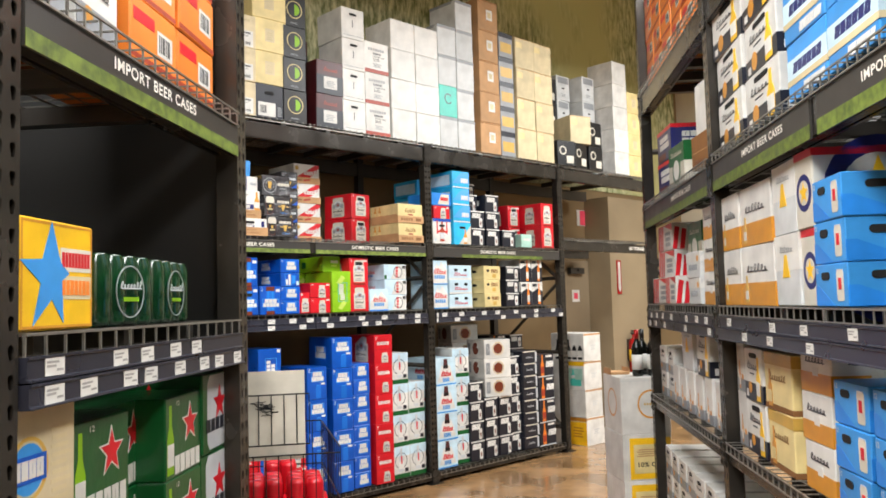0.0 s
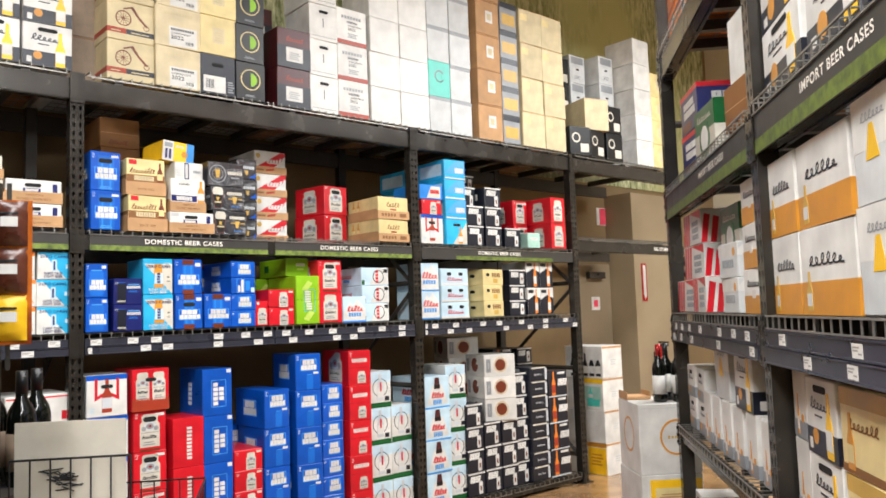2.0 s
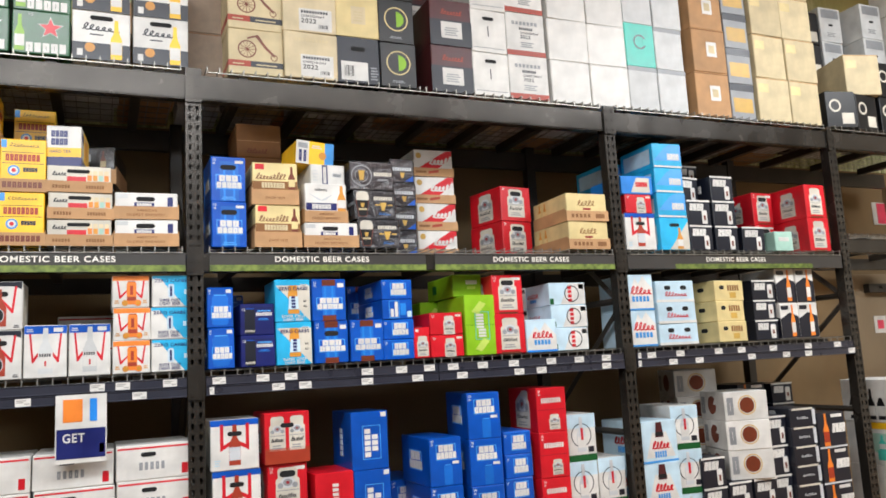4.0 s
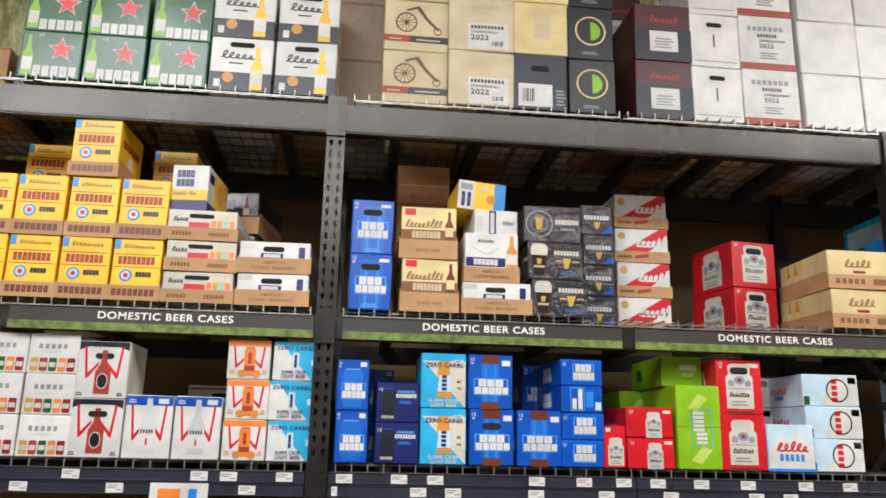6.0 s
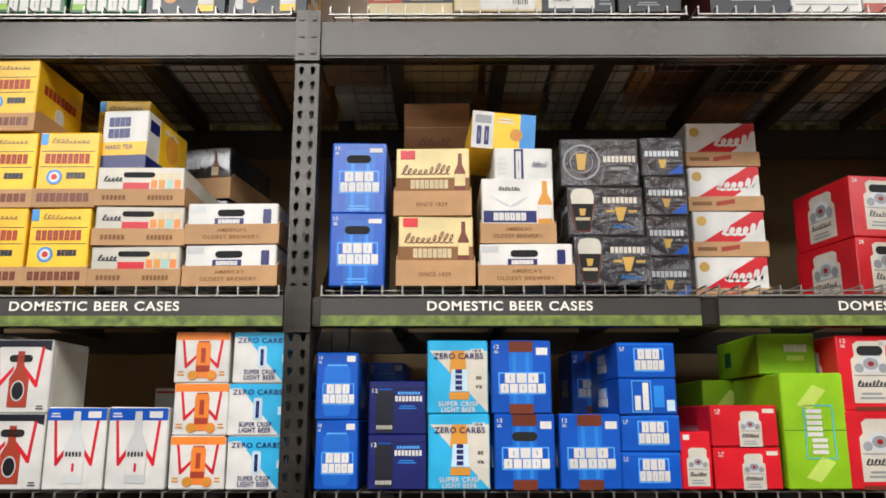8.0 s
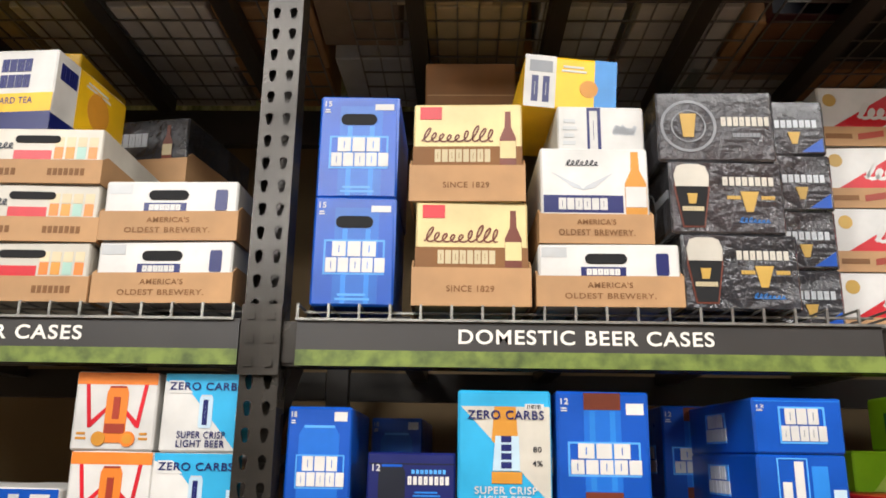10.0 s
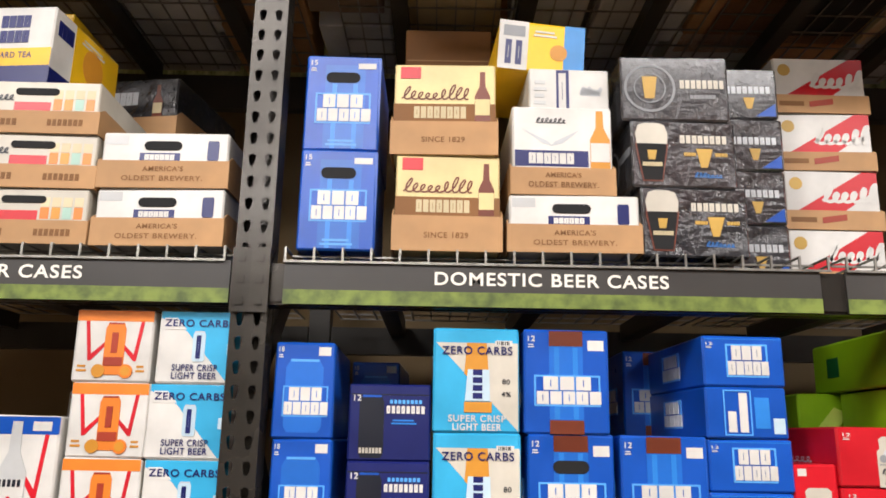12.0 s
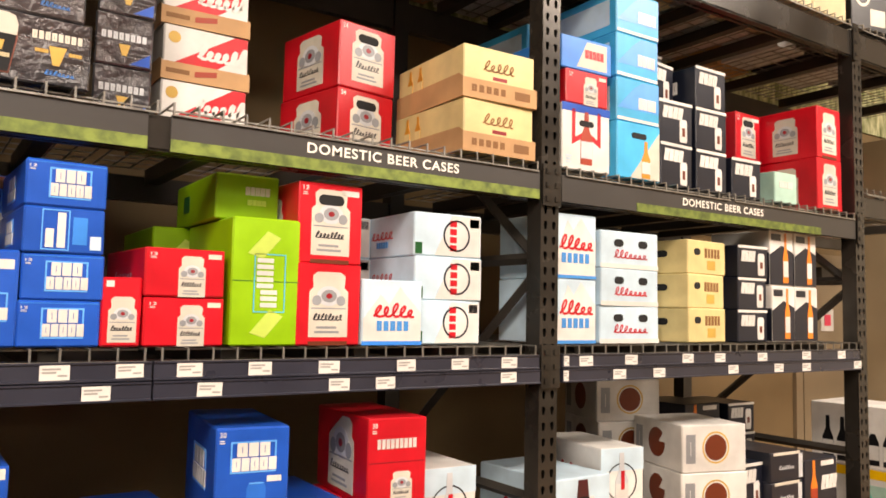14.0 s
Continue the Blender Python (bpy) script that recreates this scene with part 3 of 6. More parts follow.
    def lip(self, tall, mt="kraft", text=""):
        """An open carton tray round the foot of the case."""
        w, d, h = self.size
        bm = self.bms.setdefault(("tray", mt, ""), bmesh.new())
        t, g = 0.004, 0.002
        o, i = w / 2 + g + t, w / 2 + g
        low, high = tall * h, tall * h * 1.25
        plan = ((-o, d, -i, d, high), (-o, 0.02, -i, 0.02, high), (-o, -g - t, -i, -g, low), (o, -g - t, i, -g, low), (o, 0.02, i, 0.02, high), (o, d, i, d, high))
        rows = [[bm.verts.new(q) for q in ((ox, oy, 0), (ox, oy, top), (ix, iy, top), (ix, iy, 0))] for ox, oy, ix, iy, top in plan]
        for a, b in zip(rows, rows[1:]):
            for k in range(4):
                bm.faces.new([a[k], a[(k + 1) % 4], b[(k + 1) % 4], b[k]])
        bm.faces.new(rows[0])
        bm.faces.new(rows[-1][::-1])

    def build(self, body):
        for (name, mt, _), bm in self.bms.items():
            ob = part(name, bm, M[mt], body)
            if name in PRINTED:
                tagged(ob, kind="stuff")


KINDS, MADE, NAMES = {}, {}, {"brown_carton": "carton"}
for word in "tan_tray flight_tray cream_tray yellow_tray chelada_tray stripe amber_wrap flight_box".split():
    NAMES[word] = "beer_tray"
for word in ("blue_can blue12 blue12_side blue30 red12 red_narrow red_30 ultra_can ultra24 orange_can zero_can platinum "
             "ice12 ice12_wide gold12 lite lite_tall lite_low sky12 patriot lime_low sky_import red_white lite_round").split():
    NAMES[word] = "can_case"


def kind(name, w, d, h, body, label, category="beer case", thing="beer_case"):
    def keep(draw):
        KINDS[name] = (w, d, h, body, label, category, NAMES.get(name, thing), draw)
        return draw
    return keep


def case(name, place, x, z, n=1, y=0.03, yaw=0.0, pitch=None, lean=0.0, group=""):
    """n cases of one kind on top of each other, front faces at depth y of a rack."""
    w, d, h, body, label, category, thing, draw = KINDS[name]
    h = pitch or h
    key = (name, h)
    rnd = random.Random(f"{name}{x:.3f}{z:.3f}")
    for k in range(n):
        m = place @ pose(x + (rnd.uniform(-0.004, 0.004) if k else 0), y + rnd.uniform(0, 0.006), z + k * (h + 0.001), 0, lean, yaw + rnd.uniform(-1.8, 1.8))
        if key in MADE:
            copy_thing(MADE[key], m)
        else:
            ob = tagged(part(thing, brick_of(w, d, h, seed=len(MADE)), M[body]), label, category, group or label)
            p = Print(w, d, h)
            draw(p)
            p.build(ob)
            ob.matrix_basis = m
            MADE[key] = ob


def blue_mark(p, face, a0, b0, a1, b1):
    p.outline(face, a0, b0, a1, b1, "blue_glow", 2, 0.022, "mark_frame")
    h = b1 - b0
    p.blocks(face, a0 + (a1 - a0) * 0.14, b0 + h * 0.52, a1 - (a1 - a0) * 0.12, b0 + h * 0.95, 3, "white", 3)
    p.blocks(face, a0 + (a1 - a0) * 0.04, b0 + h * 0.07, a1 + (a1 - a0) * 0.03, b0 + h * 0.48, 5, "white", 3)


def pack_count(p, face, text, mt="white", a=0.06, b=0.9):
    p.letters(face, text, a, b - 0.045, a + 0.085, b + 0.01, mt)
    p.small_print(face, a, b - 0.105, a + 0.08, b - 0.06, 2, mt)


@kind("blue15", 0.172, 0.3, 0.234, "blue", "tall blue cardboard beer case with hand hole")
def _(p):
    p.rect("F", 0.26, 0.02, 0.8, 0.9, "blue_soft", 1, "glow_panel")
    p.rect("F", 0.36, 0.02, 0.42, 0.7, "blue_mid", 1.5, "glow_streak")
    p.rect("F", 0.64, 0.02, 0.7, 0.7, "blue_mid", 1.5, "glow_streak")
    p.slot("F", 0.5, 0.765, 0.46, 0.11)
    blue_mark(p, "F", 0.14, 0.28, 0.88, 0.6)
    pack_count(p, "F", "15", a=0.06, b=0.94)
    p.rect("F", 0.7, 0.86, 0.94, 0.92, "white", 2)
    p.small_print("F", 0.3, 0.05, 0.76, 0.13, 2, "blue_glow")
    blue_mark(p, "L", 0.25, 0.3, 0.8, 0.6)
    p.rect("L", 0.05, 0.05, 0.12, 0.95, "blue_mid")


@kind("tan_tray", 0.233, 0.4, 0.222, "cream", "cream and brown beer case in a kraft tray")
def _(p):
    p.lip(0.36)
    p.rect("F", 0.0, 0.36, 1.0, 0.56, "kraft_dark", 1, "brown_band")
    p.blocks("F", 0.2, 0.4, 0.72, 0.53, 8, "sand", 2, gap=0.15)
    p.ribbon("F", 0.05, 0.58, 0.78, 0.82, "cola", 2, thick=0.055, loops=9)
    p.bottle("F", 0.87, 0.37, 0.92, 0.15, "cola", "cream")
    p.rect("F", 0.06, 0.84, 0.26, 0.97, "red", 2, "red_flag")
    p.letters("F", "SINCE 1829", 0.28, 0.13, 0.7, 0.19, "kraft_dark", 10)
    p.rect("L", 0.02, 0.4, 0.98, 0.56, "kraft_dark")


@kind("flight_tray", 0.285, 0.42, 0.132, "white", "white beer case with navy band in a kraft tray")
def _(p):
    p.lip(0.48)
    p.rect("F", 0.3, 0.48, 0.62, 0.63, "navy", 2, "navy_band")
    p.blocks("F", 0.34, 0.5, 0.58, 0.6, 6, "white", 3)
    p.slot("F", 0.48, 0.76, 0.3, 0.16)
    p.can("F", 0.88, 0.5, 0.86, 0.09, "navy", "white")
    p.rect("F", 0.02, 0.78, 0.2, 0.94, "pale_grey", 1, "barcode_panel")
    p.letters("F", "AMERICA'S", 0.34, 0.29, 0.66, 0.38, "kraft_dark", 10)
    p.letters("F", "OLDEST BREWERY.", 0.18, 0.12, 0.82, 0.21, "kraft_dark", 10)
    p.rect("L", 0.05, 0.5, 0.9, 0.72, "silver")


@kind("flight_box", 0.225, 0.3, 0.212, "white", "white beer bottle case with navy band in tray")
def _(p):
    p.lip(0.3)
    p.rect("F", 0.02, 0.32, 0.76, 0.5, "navy", 1, "navy_band")
    p.blocks("F", 0.16, 0.35, 0.62, 0.47, 6, "white", 2)
    p.ribbon("F", 0.22, 0.8, 0.56, 0.9, "ink", 2, thick=0.08)
    p.poly("F", [(0.1, 0.74), (0.36, 0.6), (0.4, 0.55), (0.3, 0.58)], "silver", 1)
    p.poly("F", [(0.68, 0.74), (0.42, 0.6), (0.38, 0.55), (0.5, 0.58)], "silver", 1)
    p.bottle("F", 0.88, 0.3, 0.96, 0.2, "amber", "white")
    p.letters("F", "AMERICA'S", 0.32, 0.19, 0.68, 0.245, "kraft_dark", 11)
    p.letters("F", "OLDEST BREWERY.", 0.15, 0.08, 0.85, 0.14, "kraft_dark", 11)


@kind("flight_end", 0.19, 0.3, 0.115, "white", "white beer case lying on its side, navy stripe")
def _(p):
    p.rect("F", 0.34, 0.03, 0.5, 0.97, "navy", 1, "navy_band")
    p.blocks("F", 0.37, 0.1, 0.47, 0.9, 1, "white", 2)
    p.ribbon("F", 0.62, 0.4, 0.9, 0.7, "silver", 1)
    p.small_print("F", 0.06, 0.2, 0.22, 0.8, 4, "pale_grey")


@kind("stout", 0.24, 0.27, 0.16, "wrap", "black shrink-wrapped stout beer case with pint picture")
def _(p):
    p.poly("F", [(0.1, 0.08), (0.29, 0.08), (0.35, 0.6), (0.34, 0.86), (0.05, 0.86), (0.04, 0.6)], "cola", 2, "pint_picture")
    p.poly("F", [(0.11, 0.1), (0.28, 0.1), (0.335, 0.6), (0.33, 0.84), (0.06, 0.84), (0.055, 0.6)], "slot", 3, "pint_picture")
    p.poly("F", [(0.05, 0.64), (0.34, 0.64), (0.35, 0.8), (0.32, 0.92), (0.26, 0.95), (0.13, 0.95), (0.07, 0.92), (0.04, 0.8)], "offwhite", 4, "foam_picture")
    p.blocks("F", 0.1, 0.3, 0.29, 0.36, 8, "sand", 5)
    p.poly("F", [(0.16, 0.4), (0.22, 0.4), (0.24, 0.54), (0.15, 0.54)], "gold", 5, "harp_mark")
    p.blocks("F", 0.47, 0.66, 0.93, 0.78, 8, "offwhite", 2, gap=0.25)
    p.poly("F", [(0.66, 0.3), (0.72, 0.3), (0.78, 0.58), (0.62, 0.58)], "gold", 2, "harp_mark")
    p.blocks("F", 0.5, 0.47, 0.62, 0.52, 5, "gold")
    p.blocks("F", 0.8, 0.47, 0.92, 0.52, 4, "gold")
    p.ribbon("F", 0.58, 0.14, 0.88, 0.26, "blue_mid", 2, thick=0.06)
    p.ring("L", 0.4, 0.5, 0.2, "grey", 1)
    p.blocks("L", 0.6, 0.5, 0.95, 0.62, 8, "grey")


@kind("stout_ring", 0.25, 0.27, 0.16, "wrap", "black shrink-wrapped stout beer case with round badge")
def _(p):
    p.ring("F", 0.27, 0.5, 0.24, "grey", 2, thick=0.1)
    p.ring("F", 0.27, 0.5, 0.15, "grey", 2, thick=0.08)
    p.poly("F", [(0.22, 0.34), (0.31, 0.34), (0.34, 0.68), (0.2, 0.68)], "gold", 2, "harp_mark")
    p.blocks("F", 0.55, 0.5, 0.97, 0.63, 8, "offwhite", 2, gap=0.25)
    p.blocks("F", 0.64, 0.34, 0.88, 0.4, 7, "grey")


@kind("stout_side", 0.15, 0.3, 0.142, "wrap", "small black shrink-wrapped stout beer case")
def _(p):
    p.blocks("F", 0.1, 0.5, 0.9, 0.64, 8, "silver", 2, gap=0.25)
    p.poly("F", [(0.46, 0.2), (0.54, 0.2), (0.6, 0.42), (0.4, 0.42)], "gold", 2, "harp_mark")
    p.poly("F", [(0.6, 0.05), (0.95, 0.05), (0.95, 0.3)], "blue", 1)


@kind("stripe", 0.26, 0.4, 0.169, "white", "white beer case with red diagonal stripe in tray")
def _(p):
    p.lip(0.32)
    p.poly("F", [(0.12, 0.32), (0.62, 0.32), (0.99, 0.72), (0.99, 0.99), (0.84, 0.99)], "red", 1, "red_stripe")
    p.ribbon("F", 0.36, 0.42, 0.98, 0.88, "white", 2, thick=0.1, loops=6)
    p.disc("F", 0.12, 0.78, 0.07, "gold", 1, "round_mark")
    p.rect("F", 0.03, 0.12, 0.3, 0.2, "kraft_dark", 10)
    p.poly("F", [(0.36, 0.1), (0.62, 0.16), (0.62, 0.26), (0.36, 0.2)], "rust", 10)


def red_label(p, face, a, b0, b1, wide):
    h, r = b1 - b0, wide / 2
    p.poly(face, [(a - r, b0), (a + r, b0), (a + r, b0 + h * 0.7), (a + r * 0.8, b0 + h * 0.76), (a + r * 0.84, b0 + h * 0.94), (a + r * 0.6, b1), (a - r * 0.6, b1), (a - r * 0.84, b0 + h * 0.94), (a - r * 0.8, b0 + h * 0.76), (a - r, b0 + h * 0.7)], "offwhite", 1, "white_label")
    p.disc(face, a, b0 + h * 0.63, r * 0.62, "silver", 2, "label_crest", 16, 0.75)
    p.disc(face, a, b0 + h * 0.63, r * 0.4, "grey", 3, "label_seal", 12, 0.75)
    p.disc(face, a, b0 + h * 0.63, r * 0.16, "red_dark", 4, "label_heart", 10, 0.8)
    for q in (-0.62, 0.62):
        p.disc(face, a + q * r, b0 + h * 0.56, r * 0.24, "grey", 2.5, "label_crest", 10, 1.0)
    p.rect(face, a - r * 0.9, b0 + h * 0.43, a + r * 0.9, b0 + h * 0.45, "grey", 2, "label_line")
    p.ribbon(face, a - r * 0.86, b0 + h * 0.24, a + r * 0.8, b0 + h * 0.42, "ink", 2, loops=8, thick=0.08)
    p.small_print(face, a - r * 0.7, b0 + h * 0.06, a + r * 0.7, b0 + h * 0.2, 2, "grey")


@kind("red_bottle", 0.2, 0.32, 0.226, "red", "red beer bottle case with white label and hand hole")
def _(p):
    red_label(p, "F", 0.5, 0.1, 0.92, 0.6)
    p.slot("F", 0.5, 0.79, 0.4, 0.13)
    p.rect("F", 0.2, 0.0, 0.8, 0.05, "cola")
    p.rect("F", 0.66, 0.86, 0.94, 0.93, "white", 1)
    red_label(p, "L", 0.5, 0.1, 0.82, 0.36)
    pack_count(p, "F", "12", b=0.94)


@kind("red24", 0.235, 0.34, 0.224, "red", "red beer bottle case turned askew, hand hole")
def _(p):
    red_label(p, "F", 0.5, 0.12, 0.92, 0.56)
    p.slot("F", 0.5, 0.79, 0.36, 0.13)
    red_label(p, "L", 0.5, 0.1, 0.88, 0.46)
    p.letters("F", "24", 0.05, 0.88, 0.13, 0.95, "white")


@kind("crown_low", 0.25, 0.3, 0.165, "white", "low white beer case with amber foot")
def _(p):
    for f in "FR":
        p.rect(f, 0.0, 0.0, 1.0, 0.4, "amber", 1)
        p.rect(f, 0.42, 0.34, 0.6, 0.52, "white", 2)
        p.ribbon(f, 0.16, 0.58, 0.86, 0.82, "ink", 2, thick=0.1, loops=6)


@kind("crown_slim", 0.13, 0.32, 0.24, "white", "slim white beer case with hand hole")
def _(p):
    for f in "FR":
        p.rect(f, 0.0, 0.0, 1.0, 0.22, "grey", 1)
        p.bottle(f, 0.36, 0.04, 0.56, 0.14, "amber", "white", 2)
        p.disc(f, 0.7, 0.26, 0.1, "amber", 2, "round_mark")
    p.slot("R", 0.4, 0.82, 0.3, 0.1)


@kind("red_plain", 0.2, 0.32, 0.226, "red", "red beer bottle case with white label")
def _(p):
    red_label(p, "F", 0.5, 0.1, 0.9, 0.6)
    red_label(p, "L", 0.5, 0.12, 0.85, 0.4)
    p.rect("F", 0.2, 0.0, 0.8, 0.05, "cola")


@kind("red12", 0.2, 0.4, 0.122, "red", "low red beer can case with white can picture")
def _(p):
    red_label(p, "F", 0.58, 0.0, 0.84, 0.34)
    pack_count(p, "F", "12", a=0.06, b=0.88)
    p.rect("F", 0.78, 0.8, 0.95, 0.9, "offwhite", 1)
    p.ribbon("L", 0.25, 0.35, 0.75, 0.62, "white", 1, thick=0.08)


@kind("red_narrow", 0.09, 0.4, 0.166, "red", "narrow red beer can case with can picture")
def _(p):
    red_label(p, "F", 0.54, 0.06, 0.72, 0.72)
    p.rect("F", 0.1, 0.86, 0.3, 0.95, "white")


@kind("red_tall", 0.2, 0.3, 0.285, "red", "tall plain red beer case with white script")
def _(p):
    for i in range(9):
        p.rect("F", 0.44, 0.16 + i * 0.075, 0.6, 0.21 + i * 0.075, "white", 2, "brand_mark")
    p.rect("L", 0.45, 0.2, 0.55, 0.8, "offwhite")


@kind("red_30", 0.185, 0.4, 0.252, "red", "red thirty-pack beer can case")
def _(p):
    p.blocks("F", 0.16, 0.66, 0.84, 0.77, 9, "white", 2, gap=0.25)
    red_label(p, "F", 0.58, 0.06, 0.4, 0.36)
    pack_count(p, "F", "30", a=0.07, b=0.94)
    red_label(p, "L", 0.5, 0.08, 0.95, 0.5)
    p.rect("F", 0.03, 0.5, 0.97, 0.512, "red_dark", 1, "flap_seam")


@kind("red_bow", 0.225, 0.3, 0.25, "red", "red and white beer bottle case with hand hole")
def _(p):
    p.rect("F", 0.0, 0.0, 1.0, 0.3, "rust")
    for a in (0.28, 0.72):
        red_label(p, "F", a, 0.25, 0.92, 0.36)
    p.slot("F", 0.5, 0.74, 0.3, 0.09)
    red_label(p, "L", 0.5, 0.2, 0.9, 0.4)


@kind("cream_tray", 0.284, 0.42, 0.172, "cream", "cream beer case in a kraft tray with bottle pictures")
def _(p):
    p.lip(0.36)
    p.ribbon("F", 0.24, 0.52, 0.72, 0.86, "kraft_dark", 2, thick=0.07, loops=5)
    p.rect("F", 0.4, 0.4, 0.6, 0.47, "red_dark", 1)
    p.blocks("F", 0.1, 0.12, 0.6, 0.25, 5, "kraft_dark", 10, gap=0.35)
    p.rect("F", 0.7, 0.1, 0.92, 0.26, "kraft_dark", 10)
    for a in (0.2, 0.36):
        p.bottle("L", a, 0.4, 0.92, 0.08, "amber", "cream")


@kind("yellow_tray", 0.19, 0.3, 0.25, "yellow", "yellow beer case standing in a kraft tray")
def _(p):
    p.lip(0.24)
    p.ribbon("F", 0.18, 0.84, 0.9, 0.94, "ink", 1, thick=0.06, loops=9)
    p.rect("F", 0.02, 0.83, 0.14, 0.98, "cyan", 2)
    p.blocks("F", 0.12, 0.58, 0.88, 0.71, 8, "rust", 2, gap=0.18)
    p.disc("F", 0.3, 0.4, 0.13, "white", 2, "round_badge")
    p.ring("F", 0.3, 0.4, 0.13, "cyan", 3, thick=0.3)
    p.disc("F", 0.3, 0.4, 0.05, "red", 3, "badge_mark")
    p.blocks("F", 0.5, 0.38, 0.82, 0.46, 5, "ink", 2)
    p.rect("F", 0.04, 0.74, 0.96, 0.75, "ink", 1)
    p.rect("F", 0.04, 0.53, 0.96, 0.54, "ink", 1)
    p.blocks("F", 0.06, 0.07, 0.94, 0.18, 8, "cola", 10, gap=0.2)
    p.blocks("L", 0.14, 0.58, 0.86, 0.71, 8, "rust", 2, gap=0.2)
    p.blocks("R", 0.14, 0.58, 0.86, 0.71, 8, "rust", 2, gap=0.2)
    p.disc("R", 0.5, 0.4, 0.1, "white", 2, "round_badge")


@kind("chelada_tray", 0.275, 0.42, 0.127, "offwhite", "white and red beer can case in kraft tray")
def _(p):
    p.lip(0.42)
    p.slot("F", 0.48, 0.8, 0.36, 0.13)
    p.ribbon("F", 0.06, 0.6, 0.3, 0.86, "ink", 2, thick=0.08, loops=5)
    p.rect("F", 0.3, 0.42, 0.6, 0.6, "red", 1)
    for a, c in ((0.62, "orange"), (0.71, "amber"), (0.8, "mintbox"), (0.89, "orange")):
        p.rect("F", a, 0.45, a + 0.07, 0.66, c, 1, "can_picture")
        p.rect("F", a, 0.67, a + 0.07, 0.84, "beige", 1, "can_top")
    p.blocks("F", 0.08, 0.14, 0.36, 0.26, 6, "kraft_dark", 10, gap=0.3)
    p.blocks("F", 0.6, 0.14, 0.9, 0.26, 7, "kraft_dark", 10, gap=0.3)


@kind("tea_box", 0.152, 0.3, 0.195, "white", "white, yellow and blue hard tea case")
def _(p):
    p.rect("F", 0.0, 0.0, 1.0, 0.22, "navy")
    p.rect("F", 0.0, 0.22, 1.0, 0.45, "yellow")
    p.rect("R", 0.3, 0.2, 1.0, 0.98, "yellow")
    p.blocks("R", 0.06, 0.66, 0.28, 0.86, 4, "navy")
    p.disc("R", 0.6, 0.6, 0.16, "amber", 2, "lemon_picture")
    p.small_print("R", 0.4, 0.82, 0.8, 0.92, 2, "white")
    p.rect("R", 0.0, 0.0, 1.0, 0.2, "navy", 2)
    p.blocks("F", 0.14, 0.72, 0.62, 0.88, 4, "navy")
    p.blocks("F", 0.14, 0.52, 0.62, 0.68, 4, "navy")
    p.letters("F", "HARD TEA", 0.1, 0.32, 0.7, 0.4, "navy")


@kind("tea_lying", 0.21, 0.3, 0.128, "yellow", "yellow, white and blue hard tea case")
def _(p):
    p.rect("F", 0.0, 0.0, 0.34, 1.0, "white")
    p.rect("F", 0.76, 0.0, 1.0, 1.0, "cyan")
    p.blocks("F", 0.08, 0.1, 0.16, 0.6, 1, "navy")
    p.blocks("F", 0.2, 0.1, 0.28, 0.6, 1, "navy")
    p.rect("F", 0.05, 0.68, 0.3, 0.9, "grey", 2)
    p.disc("F", 0.7, 0.42, 0.1, "amber", 2, "lemon_picture")
    p.small_print("F", 0.4, 0.72, 0.7, 0.88, 2, "white")


@kind("amber_wrap", 0.24, 0.4, 0.2, "wrap", "dark beer case in a kraft tray")
def _(p):
    p.lip(0.4)
    p.blocks("F", 0.1, 0.6, 0.5, 0.8, 5, "silver", 2)
    p.bottle("F", 0.75, 0.4, 0.9, 0.12, "cola", "sand")


@kind("brown_carton", 0.257, 0.35, 0.18, "kraft_dark", "plain brown corrugated carton")
def _(p):
    p.rect("F", 0.02, 0.48, 0.98, 0.5, "kraft", 1, "tape")
    p.ribbon("F", 0.2, 0.1, 0.7, 0.35, "cola", 1, thick=0.06)


def ribbons(p, face, top=0.86, layer=1):
    """Two red ribbons that fold like the arms of a W."""
    for side in (1, -1):
        pts = [(0.12, top), (0.165, top), (0.225, top - 0.46), (0.42, top - 0.26), (0.42, top - 0.32), (0.225, top - 0.55), (0.19, top - 0.55)]
        p.poly(face, [(a if side > 0 else 1 - a, b) for a, b in pts][::side], "red", layer, "ribbon")


@kind("ultra_can", 0.19, 0.3, 0.154, "white", "white seltzer variety case with row of cans")
def _(p):
    p.blocks("F", 0.2, 0.62, 0.8, 0.74, 5, "grey", 2, gap=0.4)
    p.small_print("F", 0.3, 0.52, 0.7, 0.58, 2, "pale_grey")
    for i, c in enumerate(("gold", "rust", "green", "orange", "red_dark")):
        p.can("F", 0.14 + i * 0.18, 0.06, 0.4, 0.15, c, "silver")
        p.rect("F", 0.08 + i * 0.18, 0.16, 0.2 + i * 0.18, 0.28, "offwhite", 4, "can_label")


@kind("ultra_bottle", 0.196, 0.24, 0.22, "white", "white beer case with dark bottle and red ribbon")
def _(p):
    p.poly("F", [(0.02, 0.99), (0.98, 0.99), (0.98, 0.84), (0.8, 0.9), (0.2, 0.9), (0.02, 0.84)], "ink", 1, "dark_top")
    ribbons(p, "F", 0.9, 2)
    p.bottle("F", 0.52, 0.08, 0.84, 0.3, "rust", "rust", 3)
    p.disc("F", 0.52, 0.3, 0.1, "black", 5, "oval_label", 18, 1.5)
    p.ring("F", 0.52, 0.3, 0.105, "silver", 6, thick=0.14, squash=1.5)
    p.slot("F", 0.52, 0.74, 0.36, 0.1)
    p.small_print("F", 0.05, 0.05, 0.18, 0.12, 2, "ink")
    p.small_print("F", 0.82, 0.05, 0.95, 0.12, 2, "ink")
    p.rect("R", 0.1, 0.1, 0.9, 0.9, "offwhite")


